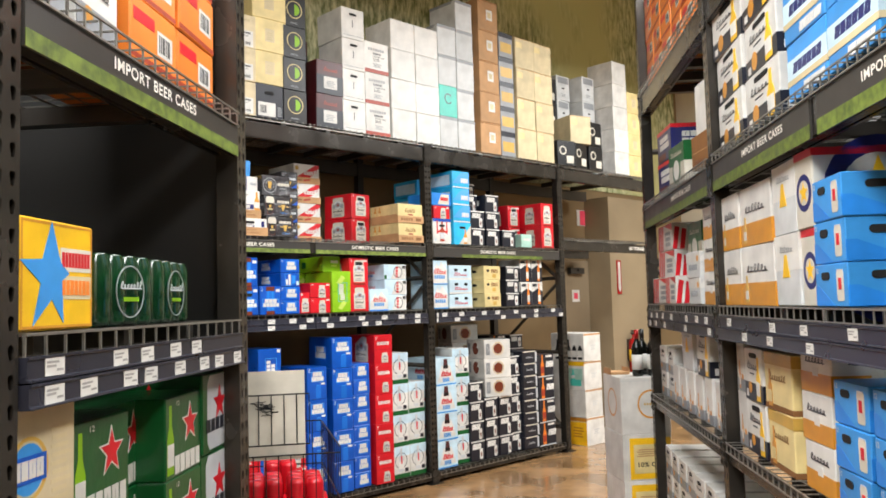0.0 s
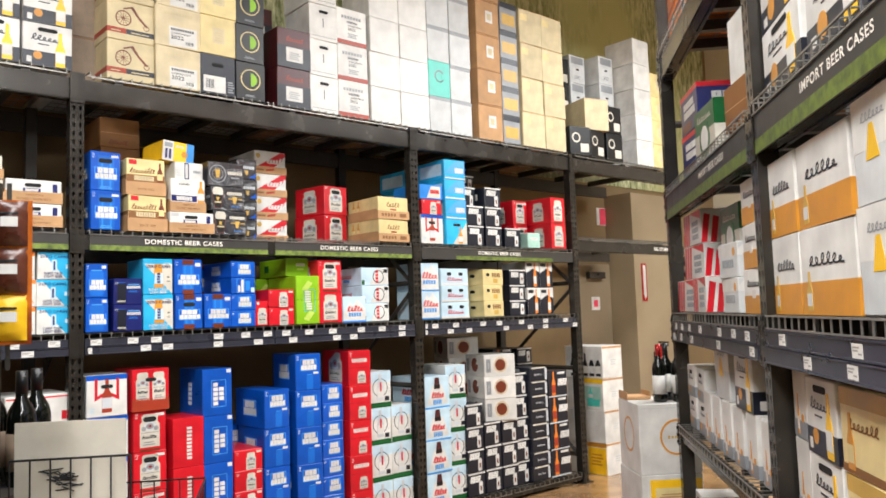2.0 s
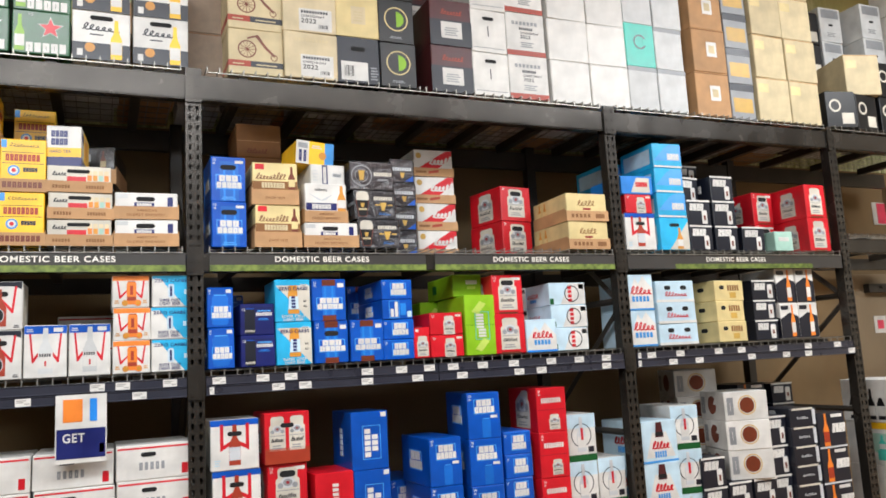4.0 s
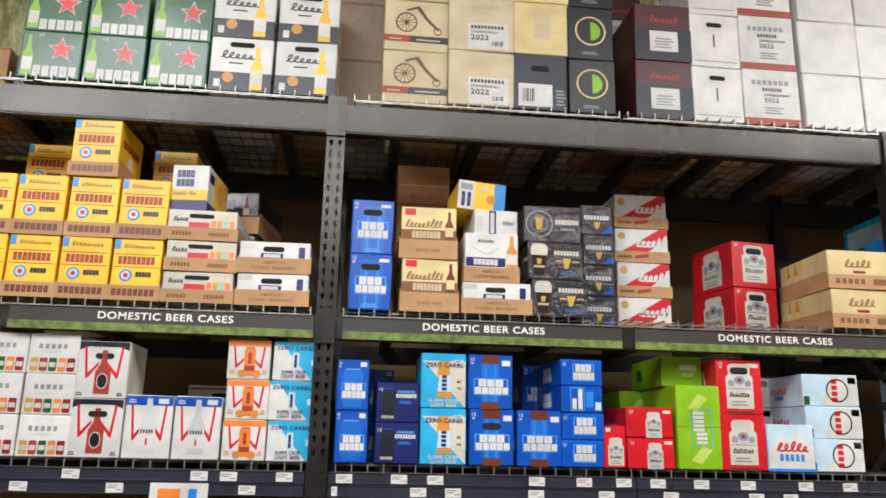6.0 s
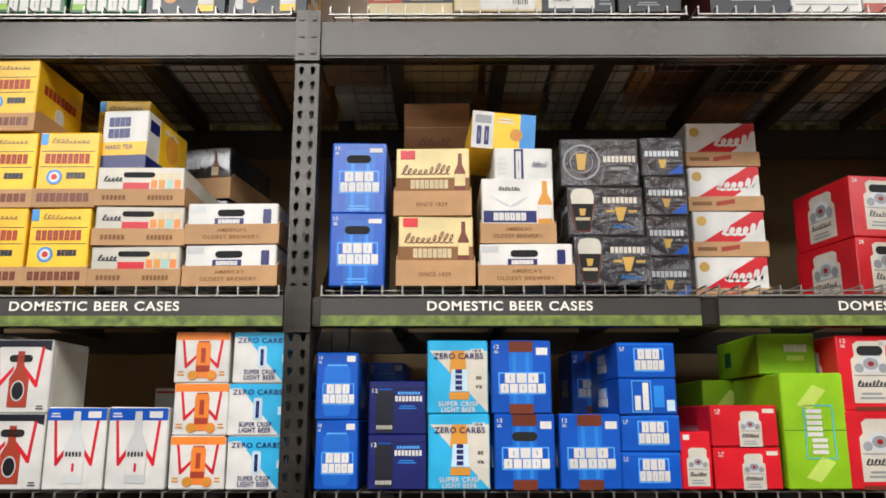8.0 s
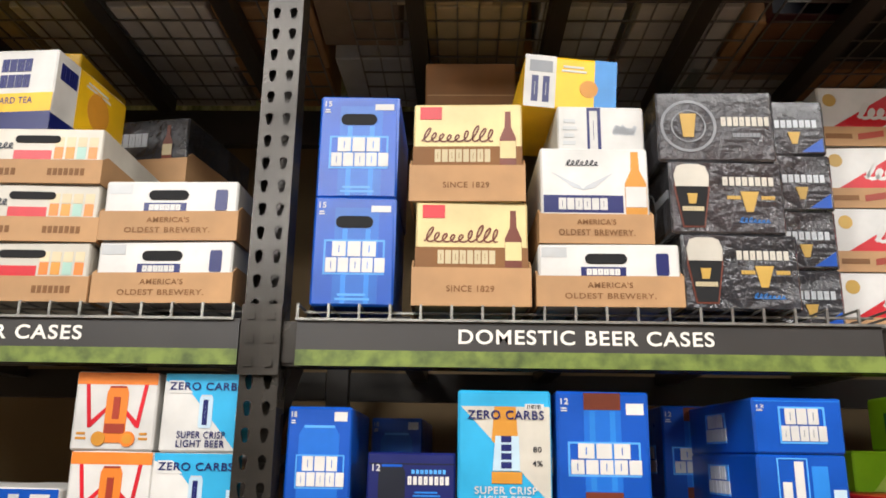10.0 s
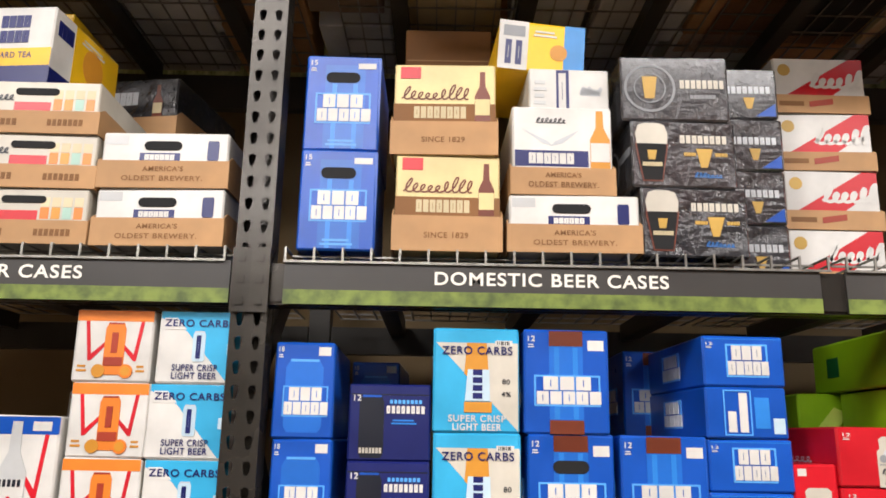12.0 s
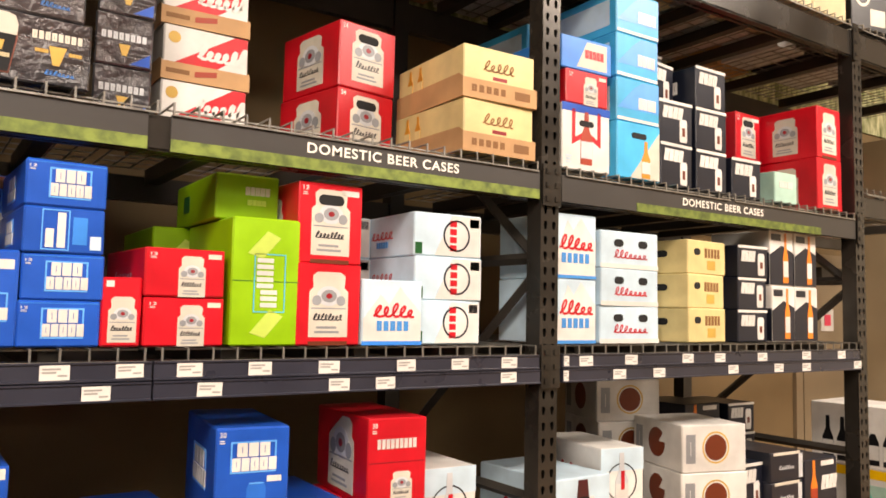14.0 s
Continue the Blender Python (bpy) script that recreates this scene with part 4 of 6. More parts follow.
@kind("ultra_white", 0.177, 0.3, 0.238, "white", "white beer case with blue top and red ribbon")
def _(p):
    p.rect("F", 0.01, 0.84, 0.99, 0.99, "blue", 1, "blue_top")
    ribbons(p, "F", 0.84, 2)
    p.bottle("F", 0.5, 0.08, 0.95, 0.34, "pale_grey", "white", 3)
    p.blocks("F", 0.36, 0.4, 0.64, 0.46, 5, "ink", 5, gap=0.35)
    p.rect("F", 0.48, 0.22, 0.52, 0.32, "red", 5, "label_mark")
    p.rect("F", 0.68, 0.87, 0.9, 0.95, "white", 2, "barcode_panel")
    p.small_print("F", 0.06, 0.88, 0.24, 0.95, 2, "white")


@kind("orange_can", 0.165, 0.3, 0.154, "white", "white and orange fruit beer can case")
def _(p):
    p.rect("F", 0.01, 0.84, 0.99, 0.99, "orange", 1, "orange_top")
    ribbons(p, "F", 0.84, 2)
    p.can("F", 0.52, 0.1, 0.82, 0.26, "orange", "rust", 3)
    p.rect("F", 0.4, 0.22, 0.64, 0.34, "rust", 5, "can_label")
    p.rect("F", 0.48, 0.4, 0.56, 0.68, "rust", 5, "can_label")
    p.disc("F", 0.34, 0.15, 0.085, "amber", 5, "fruit_picture")
    p.disc("F", 0.69, 0.15, 0.09, "orange", 5, "fruit_picture")
    p.disc("F", 0.69, 0.15, 0.06, "amber", 6, "fruit_slice")
    p.small_print("F", 0.06, 0.14, 0.2, 0.26, 2, "amber")
    p.small_print("F", 0.82, 0.14, 0.94, 0.26, 2, "amber")


@kind("zero_can", 0.177, 0.27, 0.154, "white", "white and sky-blue light beer can case")
def _(p):
    p.poly("F", [(0.02, 0.99), (0.99, 0.99), (0.99, 0.02), (0.86, 0.02), (0.34, 0.72), (0.02, 0.9)], "sky", 1, "blue_field")
    p.poly("F", [(0.06, 0.74), (0.34, 0.74), (0.22, 0.9), (0.06, 0.9)], "white", 2, "white_corner")
    p.letters("F", "ZERO CARBS", 0.07, 0.78, 0.9, 0.88, "navy", 4)
    p.letters("F", "SUPER CRISP", 0.2, 0.17, 0.74, 0.26, "navy", 4)
    p.letters("F", "LIGHT BEER", 0.2, 0.06, 0.74, 0.15, "navy", 4)
    p.can("F", 0.5, 0.3, 0.72, 0.15, "ice", "silver", 3)
    p.blocks("F", 0.47, 0.34, 0.53, 0.66, 1, "navy", 5)
    p.rect("F", 0.84, 0.4, 0.92, 0.55, "ice", 2)


@kind("next", 0.183, 0.27, 0.218, "sky", "sky-blue and white light beer bottle case")
def _(p):
    p.poly("F", [(0.03, 0.86), (0.985, 0.86), (0.985, 0.015)], "offwhite", 1, "white_field")
    p.poly("F", [(0.36, 0.56), (0.39, 0.86), (0.62, 0.86), (0.66, 0.3), (0.64, 0.32)], "amber", 2, "bottle_picture")
    p.poly("F", [(0.37, 0.3), (0.66, 0.3), (0.65, 0.6), (0.4, 0.6)], "ice", 3, "bottle_label")
    p.rect("F", 0.36, 0.19, 0.68, 0.29, "amber", 3, "label_band")
    for i in range(4):
        p.rect("F", 0.46, 0.32 + i * 0.075, 0.57, 0.375 + i * 0.075, "navy", 4, "brand_mark")
    p.letters("F", "ZERO CARBS", 0.1, 0.745, 0.92, 0.825, "navy", 5)
    p.letters("F", "SUPER CRISP", 0.18, 0.1, 0.84, 0.165, "white", 4)
    p.letters("F", "LIGHT BEER", 0.23, 0.02, 0.79, 0.085, "white", 4)
    p.barcode("F", 0.72, 0.835, 0.92, 0.885, 2)
    p.letters("F", "80", 0.8, 0.46, 0.89, 0.51, "ink", 3)
    p.letters("F", "4%", 0.79, 0.34, 0.9, 0.39, "ink", 3)


@kind("blue_can", 0.128, 0.4, 0.2, "blue", "blue beer can case with can picture")
def _(p):
    p.can("F", 0.5, 0.06, 0.82, 0.62, "blue_soft", "blue_glow", 1)
    blue_mark(p, "F", 0.16, 0.22, 0.9, 0.54)
    pack_count(p, "F", "18", a=0.06, b=0.94)
    p.rect("F", 0.72, 0.86, 0.92, 0.95, "white", 1)
    blue_mark(p, "L", 0.3, 0.3, 0.75, 0.75)


@kind("platinum", 0.173, 0.27, 0.157, "navy", "dark navy beer can case with white print")
def _(p):
    p.can("F", 0.28, 0.04, 0.86, 0.3, "ink", "blue", 1)
    p.blocks("F", 0.46, 0.62, 0.94, 0.72, 8, "white", 2, gap=0.3)
    p.blocks("F", 0.5, 0.75, 0.9, 0.8, 8, "blue_glow", 2, gap=0.3)
    p.small_print("F", 0.52, 0.48, 0.86, 0.56, 2, "blue_mid")
    p.blocks("F", 0.14, 0.1, 0.42, 0.17, 7, "offwhite", 3, gap=0.3)
    p.letters("F", "12", 0.06, 0.78, 0.15, 0.86, "white")
    p.rect("F", 0.02, 0.86, 0.98, 0.875, "ink", 1, "flap_seam")


@kind("blue_bottle", 0.18, 0.27, 0.218, "blue", "blue beer bottle case with hand hole and amber bottle")
def _(p):
    p.rect("F", 0.3, 0.0, 0.7, 0.99, "blue_soft", 1, "bottle_picture")
    p.rect("F", 0.36, 0.14, 0.42, 0.83, "blue_mid", 1.5, "glow_streak")
    p.rect("F", 0.58, 0.14, 0.64, 0.83, "blue_mid", 1.5, "glow_streak")
    p.rect("F", 0.3, 0.84, 0.7, 0.99, "cola", 2, "bottle_neck")
    p.rect("F", 0.3, 0.0, 0.7, 0.13, "cola", 2, "bottle_foot")
    p.slot("F", 0.5, 0.7, 0.42, 0.12)
    blue_mark(p, "F", 0.12, 0.26, 0.9, 0.56)
    pack_count(p, "F", "12", a=0.05, b=0.93)
    p.rect("F", 0.76, 0.8, 0.95, 0.9, "white", 1)
    blue_mark(p, "L", 0.28, 0.26, 0.74, 0.58)


@kind("blue_bottle_plain", 0.18, 0.27, 0.218, "blue", "blue beer bottle case with amber bottle")
def _(p):
    p.rect("F", 0.3, 0.0, 0.7, 0.99, "blue_soft", 1, "bottle_picture")
    p.rect("F", 0.36, 0.14, 0.42, 0.83, "blue_mid", 1.5, "glow_streak")
    p.rect("F", 0.58, 0.14, 0.64, 0.83, "blue_mid", 1.5, "glow_streak")
    p.rect("F", 0.3, 0.84, 0.7, 0.99, "cola", 2, "bottle_neck")
    p.rect("F", 0.3, 0.0, 0.7, 0.13, "cola", 2, "bottle_foot")
    blue_mark(p, "F", 0.12, 0.26, 0.9, 0.56)
    pack_count(p, "F", "12", a=0.05, b=0.93)
    p.rect("F", 0.76, 0.8, 0.95, 0.9, "white", 1)
    blue_mark(p, "L", 0.28, 0.26, 0.74, 0.58)


@kind("blue12", 0.175, 0.4, 0.107, "blue", "low blue beer can case with white lettering blocks")
def _(p):
    blue_mark(p, "F", 0.28, 0.18, 0.8, 0.84)
    pack_count(p, "F", "12", a=0.04, b=0.86)
    p.rect("F", 0.02, 0.93, 0.98, 0.945, "blue_mid", 1, "flap_seam")
    blue_mark(p, "L", 0.3, 0.2, 0.62, 0.8)


@kind("blue12_side", 0.175, 0.4, 0.107, "blue", "low blue beer can case turned on its side")
def _(p):
    for i, a in enumerate((0.27, 0.41)):
        p.rect("F", a, 0.12, a + 0.1, 0.52 + 0.36 * i, "white", 2, "brand_mark")
    p.outline("F", 0.22, 0.06, 0.56, 0.94, "blue_glow", 2, 0.015, "mark_frame")
    p.rect("F", 0.6, 0.2, 0.78, 0.8, "blue_mid", 1, "can_picture")
    p.rect("F", 0.82, 0.1, 0.96, 0.4, "ice", 1, "barcode_panel")
    blue_mark(p, "L", 0.3, 0.2, 0.62, 0.8)


@kind("lime", 0.19, 0.4, 0.338, "lime", "tall lime-green beer case with can pictures")
def _(p):
    for i in range(8):
        p.rect("F", 0.42 if i < 3 else 0.36, 0.3 + i * 0.05, 0.66 if i < 3 else 0.6, 0.335 + i * 0.05, "white", 2, "brand_mark")
    p.outline("F", 0.32, 0.26, 0.78, 0.72, "sky", 2, 0.012, "mark_frame")
    for a, b in ((0.42, 0.78), (0.48, 0.16)):
        p.poly("F", [(a - 0.2, b - 0.06), (a + 0.02, b - 0.1), (a + 0.28, b + 0.07), (a + 0.08, b + 0.12)], "lime_pale", 2, "can_picture")
    p.rect("F", 0.01, 0.5, 0.99, 0.506, "green", 1, "flap_seam")
    p.blocks("L", 0.3, 0.4, 0.7, 0.6, 4, "lime_pale")


@kind("lime_low", 0.18, 0.4, 0.127, "lime", "low lime-green beer can case")
def _(p):
    p.blocks("F", 0.46, 0.56, 0.86, 0.74, 5, "white", 2)
    p.blocks("F", 0.5, 0.34, 0.8, 0.46, 4, "lime_pale")
    p.rect("L", 0.2, 0.3, 0.36, 0.7, "green", 1)


def ice_mark(p, face, a0, a1, b):
    p.ribbon(face, a0, b, a1, b + 0.3, "red", 3, thick=0.1, loops=5)
    p.blocks(face, a0 + 0.1, b - 0.18, a1 - 0.1, b - 0.03, 5, "cyan", 3, gap=0.3)


@kind("ice_box", 0.2, 0.27, 0.188, "ice", "pale blue beer case with red script mark")
def _(p):
    p.poly("F", [(0.02, 0.4), (0.3, 0.78), (0.44, 0.62), (0.62, 0.9), (0.98, 0.5), (0.98, 0.02), (0.02, 0.02)], "white", 1, "mountain_picture")
    ice_mark(p, "F", 0.14, 0.9, 0.4)
    p.rect("F", 0.0, 0.0, 1.0, 0.06, "blue_mid", 2)


@kind("ice_tall", 0.197, 0.3, 0.223, "ice", "tall pale blue beer case with red script mark")
def _(p):
    p.poly("F", [(0.02, 0.3), (0.3, 0.9), (0.44, 0.74), (0.62, 0.95), (0.98, 0.6), (0.98, 0.02), (0.02, 0.02)], "white", 1, "mountain_picture")
    ice_mark(p, "F", 0.06, 0.96, 0.42)
    p.rect("F", 0.0, 0.0, 1.0, 0.05, "cyan", 2)


@kind("ice12", 0.25, 0.4, 0.134, "ice", "low pale blue beer can case with script")
def _(p):
    p.poly("F", [(0.3, 0.03), (0.55, 0.97), (0.98, 0.97), (0.98, 0.03)], "white", 1)
    for i in range(4):
        p.rect("F", 0.52, 0.14 + i * 0.19, 0.62, 0.28 + i * 0.19, "red", 2, "brand_mark")
    p.ring("F", 0.62, 0.5, 0.2, "ink", 2, thick=0.12)
    p.rect("F", 0.82, 0.72, 0.96, 0.92, "ink", 1, "pack_count")
    p.rect("F", 0.02, 0.04, 0.12, 0.3, "green", 1)
    ice_mark(p, "L", 0.3, 0.7, 0.4)


@kind("ice12_wide", 0.3, 0.4, 0.134, "ice", "pale blue beer can case with hand holes")
def _(p):
    p.slot("F", 0.3, 0.68, 0.16, 0.2)
    p.slot("F", 0.72, 0.68, 0.16, 0.2)
    p.ribbon("F", 0.2, 0.25, 0.84, 0.55, "red", 2, thick=0.1)
    p.rect("F", 0.0, 0.0, 1.0, 0.12, "white")
    ice_mark(p, "L", 0.3, 0.7, 0.4)


@kind("ice_ring", 0.19, 0.4, 0.255, "white", "white and pale blue beer case with ringed bottle picture")
def _(p):
    p.rect("F", 0.0, 0.7, 1.0, 1.0, "ice")
    p.rect("F", 0.0, 0.0, 1.0, 0.14, "green")
    p.ring("F", 0.48, 0.55, 0.36, "ink", 2, thick=0.07)
    p.bottle("F", 0.48, 0.2, 0.94, 0.3, "silver", "white", 3)
    p.rect("F", 0.46, 0.45, 0.54, 0.7, "red", 5, "brand_mark")
    p.rect("F", 0.7, 0.18, 0.9, 0.3, "ink", 2)
    ice_mark(p, "L", 0.3, 0.7, 0.5)


@kind("ice_bottle", 0.27, 0.4, 0.262, "ice", "pale blue beer case with bottle neck picture")
def _(p):
    p.poly("F", [(0.1, 0.12), (0.3, 0.72), (0.7, 0.72), (0.92, 0.12)], "white", 1, "mountain_picture")
    p.poly("F", [(0.38, 0.6), (0.62, 0.6), (0.58, 0.96), (0.42, 0.96)], "wine_red", 2, "bottle_picture")
    p.slot("F", 0.5, 0.68, 0.24, 0.1)
    ice_mark(p, "F", 0.24, 0.78, 0.3)
    p.rect("F", 0.0, 0.0, 1.0, 0.05, "cyan", 1)
    ice_mark(p, "L", 0.3, 0.7, 0.4)


@kind("gold12", 0.27, 0.4, 0.134, "cream", "pale gold beer can case with hand holes")
def _(p):
    p.slot("F", 0.24, 0.66, 0.16, 0.2)
    p.blocks("F", 0.44, 0.5, 0.86, 0.78, 5, "kraft_dark", 2, gap=0.3)
    p.rect("F", 0.5, 0.14, 0.72, 0.42, "gold", 1)
    p.slot("L", 0.3, 0.6, 0.14, 0.2)
    p.slot("L", 0.7, 0.6, 0.14, 0.2)


@kind("lite", 0.2, 0.3, 0.134, "ink", "dark navy beer can case with white blocks")
def _(p):
    p.blocks("F", 0.1, 0.5, 0.56, 0.84, 4, "white", 2, lean=0.02)
    p.can("F", 0.76, 0.08, 0.78, 0.22, "white", "silver")
    p.rect("F", 0.72, 0.3, 0.8, 0.5, "cola", 4, "round_mark")
    p.rect("F", 0.0, 0.92, 1.0, 1.0, "white", 1)
    p.blocks("L", 0.3, 0.4, 0.7, 0.7, 4, "white", 2)


@kind("lite_tall", 0.19, 0.3, 0.17, "ink", "dark navy beer case with white blocks and can")
def _(p):
    p.blocks("F", 0.1, 0.58, 0.7, 0.86, 4, "white", 2, lean=0.03)
    p.can("F", 0.72, 0.06, 0.6, 0.22, "white", "silver")
    p.rect("F", 0.68, 0.2, 0.76, 0.4, "cola", 4, "round_mark")
    p.rect("F", 0.0, 0.93, 1.0, 1.0, "white", 1)
    p.blocks("L", 0.3, 0.4, 0.7, 0.7, 4, "white", 2)


@kind("lite_bottle", 0.172, 0.3, 0.24, "white", "white and navy beer case with amber bottle")
def _(p):
    p.poly("F", [(0.0, 0.02), (0.99, 0.02), (0.99, 0.62), (0.5, 0.74), (0.0, 0.56)], "ink", 1, "navy_field")
    p.bottle("F", 0.66, 0.06, 0.96, 0.22, "orange", "white", 3)
    p.rect("F", 0.06, 0.82, 0.46, 0.94, "ink", 2)
    p.rect("L", 0.0, 0.02, 0.99, 0.6, "ink", 1)
    p.blocks("L", 0.3, 0.3, 0.8, 0.5, 4, "white", 2)


@kind("lite_orange", 0.26, 0.3, 0.215, "ink", "dark navy beer case with orange bottle picture")
def _(p):
    p.bottle("F", 0.28, 0.06, 0.98, 0.2, "orange", "rust", 2)
    p.blocks("F", 0.5, 0.42, 0.98, 0.68, 4, "white", 2, lean=0.03)
    p.rect("F", 0.0, 0.0, 1.0, 0.05, "silver", 1)
    p.rect("F", 0.5, 0.86, 0.9, 0.95, "white", 1)
    p.blocks("L", 0.2, 0.4, 0.8, 0.7, 4, "silver", 2)


@kind("lite_round", 0.3, 0.35, 0.172, "white", "white shrink-wrapped beer case with round brown badge")
def _(p):
    p.disc("F", 0.52, 0.52, 0.17, "cola", 1, "round_mark")
    p.ring("F", 0.52, 0.52, 0.21, "gold", 1, thick=0.1)
    p.blocks("F", 0.06, 0.2, 0.22, 0.8, 1, "grey", 1)
    p.disc("L", 0.5, 0.52, 0.17, "cola", 1, "round_mark")
    p.blocks("L", 0.06, 0.2, 0.22, 0.8, 1, "grey", 1)


@kind("lite_low", 0.23, 0.3, 0.122, "ink", "low dark navy beer can case")
def _(p):
    p.ribbon("F", 0.24, 0.4, 0.74, 0.62, "silver", 2, thick=0.1)
    p.rect("F", 0.86, 0.08, 0.98, 0.9, "silver", 1, "can_picture")
    p.rect("F", 0.1, 0.9, 0.9, 1.0, "offwhite", 1)
    p.can("L", 0.5, 0.06, 0.9, 0.2, "silver", "white")


@kind("sky12", 0.23, 0.35, 0.165, "sky", "sky-blue beer can case with white side")
def _(p):
    p.poly("F", [(0.02, 0.3), (0.4, 0.8), (0.6, 0.97), (0.98, 0.97), (0.98, 0.3)], "blue_glow", 1)
    p.blocks("F", 0.5, 0.34, 0.92, 0.6, 4, "white", 2)
    p.rect("F", 0.02, 0.03, 0.98, 0.1, "white", 1)
    p.rect("L", 0.1, 0.2, 0.9, 0.8, "ice")


@kind("sky_tall", 0.23, 0.35, 0.21, "sky", "sky-blue and white beer bottle case")
def _(p):
    p.poly("F", [(0.3, 0.02), (0.98, 0.9), (0.98, 0.02)], "offwhite", 1)
    p.bottle("F", 0.66, 0.04, 0.7, 0.2, "amber", "white")
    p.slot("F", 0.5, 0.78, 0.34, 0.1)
    p.rect("L", 0.1, 0.2, 0.9, 0.8, "ice")


@kind("patriot", 0.24, 0.35, 0.12, "blue_mid", "blue and white beer can case")
def _(p):
    p.poly("F", [(0.3, 0.1), (0.5, 0.9), (0.9, 0.9), (0.9, 0.1)], "offwhite", 1)
    p.blocks("F", 0.46, 0.4, 0.84, 0.66, 5, "red", 2)


@kind("mint", 0.17, 0.3, 0.138, "mintbox", "small pale mint-green drink case")
def _(p):
    p.blocks("F", 0.2, 0.5, 0.8, 0.7, 5, "white", 2)


@kind("ultra24", 0.335, 0.4, 0.158, "white", "long white beer can case with red edge stripe")
def _(p):
    p.blocks("F", 0.3, 0.28, 0.66, 0.5, 5, "grey", 2, gap=0.4)
    p.slot("F", 0.42, 0.72, 0.2, 0.12)
    p.rect("F", 0.02, 0.88, 0.98, 0.93, "red", 1)
    p.rect("F", 0.86, 0.1, 0.94, 0.4, "red", 1)


@kind("ultra_low", 0.23, 0.3, 0.236, "white", "white beer case with bottle, blue top, red ribbon")
def _(p):
    p.rect("F", 0.0, 0.88, 1.0, 1.0, "blue")
    p.poly("F", [(0.2, 0.92), (0.27, 0.92), (0.27, 0.5), (0.5, 0.62), (0.73, 0.5), (0.73, 0.92), (0.8, 0.92), (0.8, 0.38), (0.5, 0.54), (0.2, 0.38)], "red", 1, "ribbon")
    p.bottle("F", 0.5, 0.1, 0.9, 0.24, "rust", "silver", 2)
    p.slot("F", 0.5, 0.72, 0.3, 0.09)
    p.small_print("F", 0.08, 0.1, 0.2, 0.24, 3, "ice")


@kind("blue_vert", 0.2, 0.35, 0.305, "blue", "tall blue beer case with upright white blocks")
def _(p):
    for i, a in enumerate((0.36, 0.56)):
        n = 5 - 2 * i
        for k in range(n):
            p.rect("F", a, 0.22 + k * 0.1 + i * 0.1, a + 0.16, 0.3 + k * 0.1 + i * 0.1, "white", 2, "brand_mark")
    p.outline("F", 0.3, 0.18, 0.8, 0.76, "blue_glow", 2, 0.015, "mark_frame")
    p.rect("F", 0.82, 0.9, 0.97, 0.98, "white", 1)
    for k in range(5):
        p.rect("L", 0.4, 0.22 + k * 0.1, 0.54, 0.3 + k * 0.1, "ice", 2, "brand_mark")


@kind("blue30", 0.19, 0.4, 0.252, "blue", "blue thirty-pack beer can case with white blocks")
def _(p):
    blue_mark(p, "F", 0.2, 0.54, 0.82, 0.86)
    p.can("F", 0.56, 0.02, 0.44, 0.26, "blue_soft", "blue_glow", 1)
    p.rect("F", 0.7, 0.44, 0.9, 0.5, "white", 1)
    pack_count(p, "F", "30", a=0.05, b=0.95)
    blue_mark(p, "L", 0.28, 0.3, 0.72, 0.72)


# ---- import cases ----
@kind("ale_gold", 0.262, 0.36, 0.215, "yellow", "golden yellow ale case with big blue star")
def _(p):
    p.poly("F", [(0.40, 0.99), (0.52, 0.62), (0.64, 0.52), (0.54, 0.45), (0.56, 0.06), (0.4, 0.28), (0.16, 0.04), (0.26, 0.42), (0.0, 0.62), (0.28, 0.64)], "cyan", 2, "star")
    p.rect("F", 0.52, 0.54, 0.97, 0.76, "offwhite", 1, "name_panel")
    p.blocks("F", 0.54, 0.58, 0.95, 0.72, 9, "red", 2, gap=0.2)
    p.rect("F", 0.52, 0.28, 0.97, 0.5, "sand", 1, "name_panel")
    p.blocks("F", 0.54, 0.32, 0.95, 0.46, 7, "orange", 2, gap=0.2)
    p.outline("F", 0.02, 0.02, 0.98, 0.98, "amber", 1, 0.02)


@kind("green_star", 0.25, 0.32, 0.215, "film", "green wrapped beer case with red star")
def _(p):
    p.star("F", 0.66, 0.62, 0.2, "red", 3)
    p.star("F", 0.66, 0.62, 0.235, "white", 2, "star_edge")
    p.blocks("F", 0.24, 0.04, 0.96, 0.26, 5, "white", 2, gap=0.18)
    p.bottle("F", 0.13, 0.06, 0.9, 0.17, "lime", "white", 1)
    p.letters("F", "12", 0.28, 0.88, 0.36, 0.94, "white", 2)
    p.star("L", 0.5, 0.6, 0.2, "red", 3)
    p.star("L", 0.5, 0.6, 0.24, "white", 2, "star_edge")


@kind("green_keg", 0.27, 0.32, 0.235, "film", "green and silver beer can case with red star")
def _(p):
    p.poly("F", [(0.2, 0.04), (0.8, 0.04), (0.86, 0.14), (0.86, 0.86), (0.78, 0.97), (0.22, 0.97), (0.14, 0.86), (0.14, 0.14)], "silver", 1, "can_picture")
    p.star("F", 0.52, 0.6, 0.2, "red", 3)
    p.blocks("F", 0.1, 0.26, 0.82, 0.42, 5, "ink", 3, gap=0.2)
    p.star("L", 0.5, 0.6, 0.22, "red", 3)


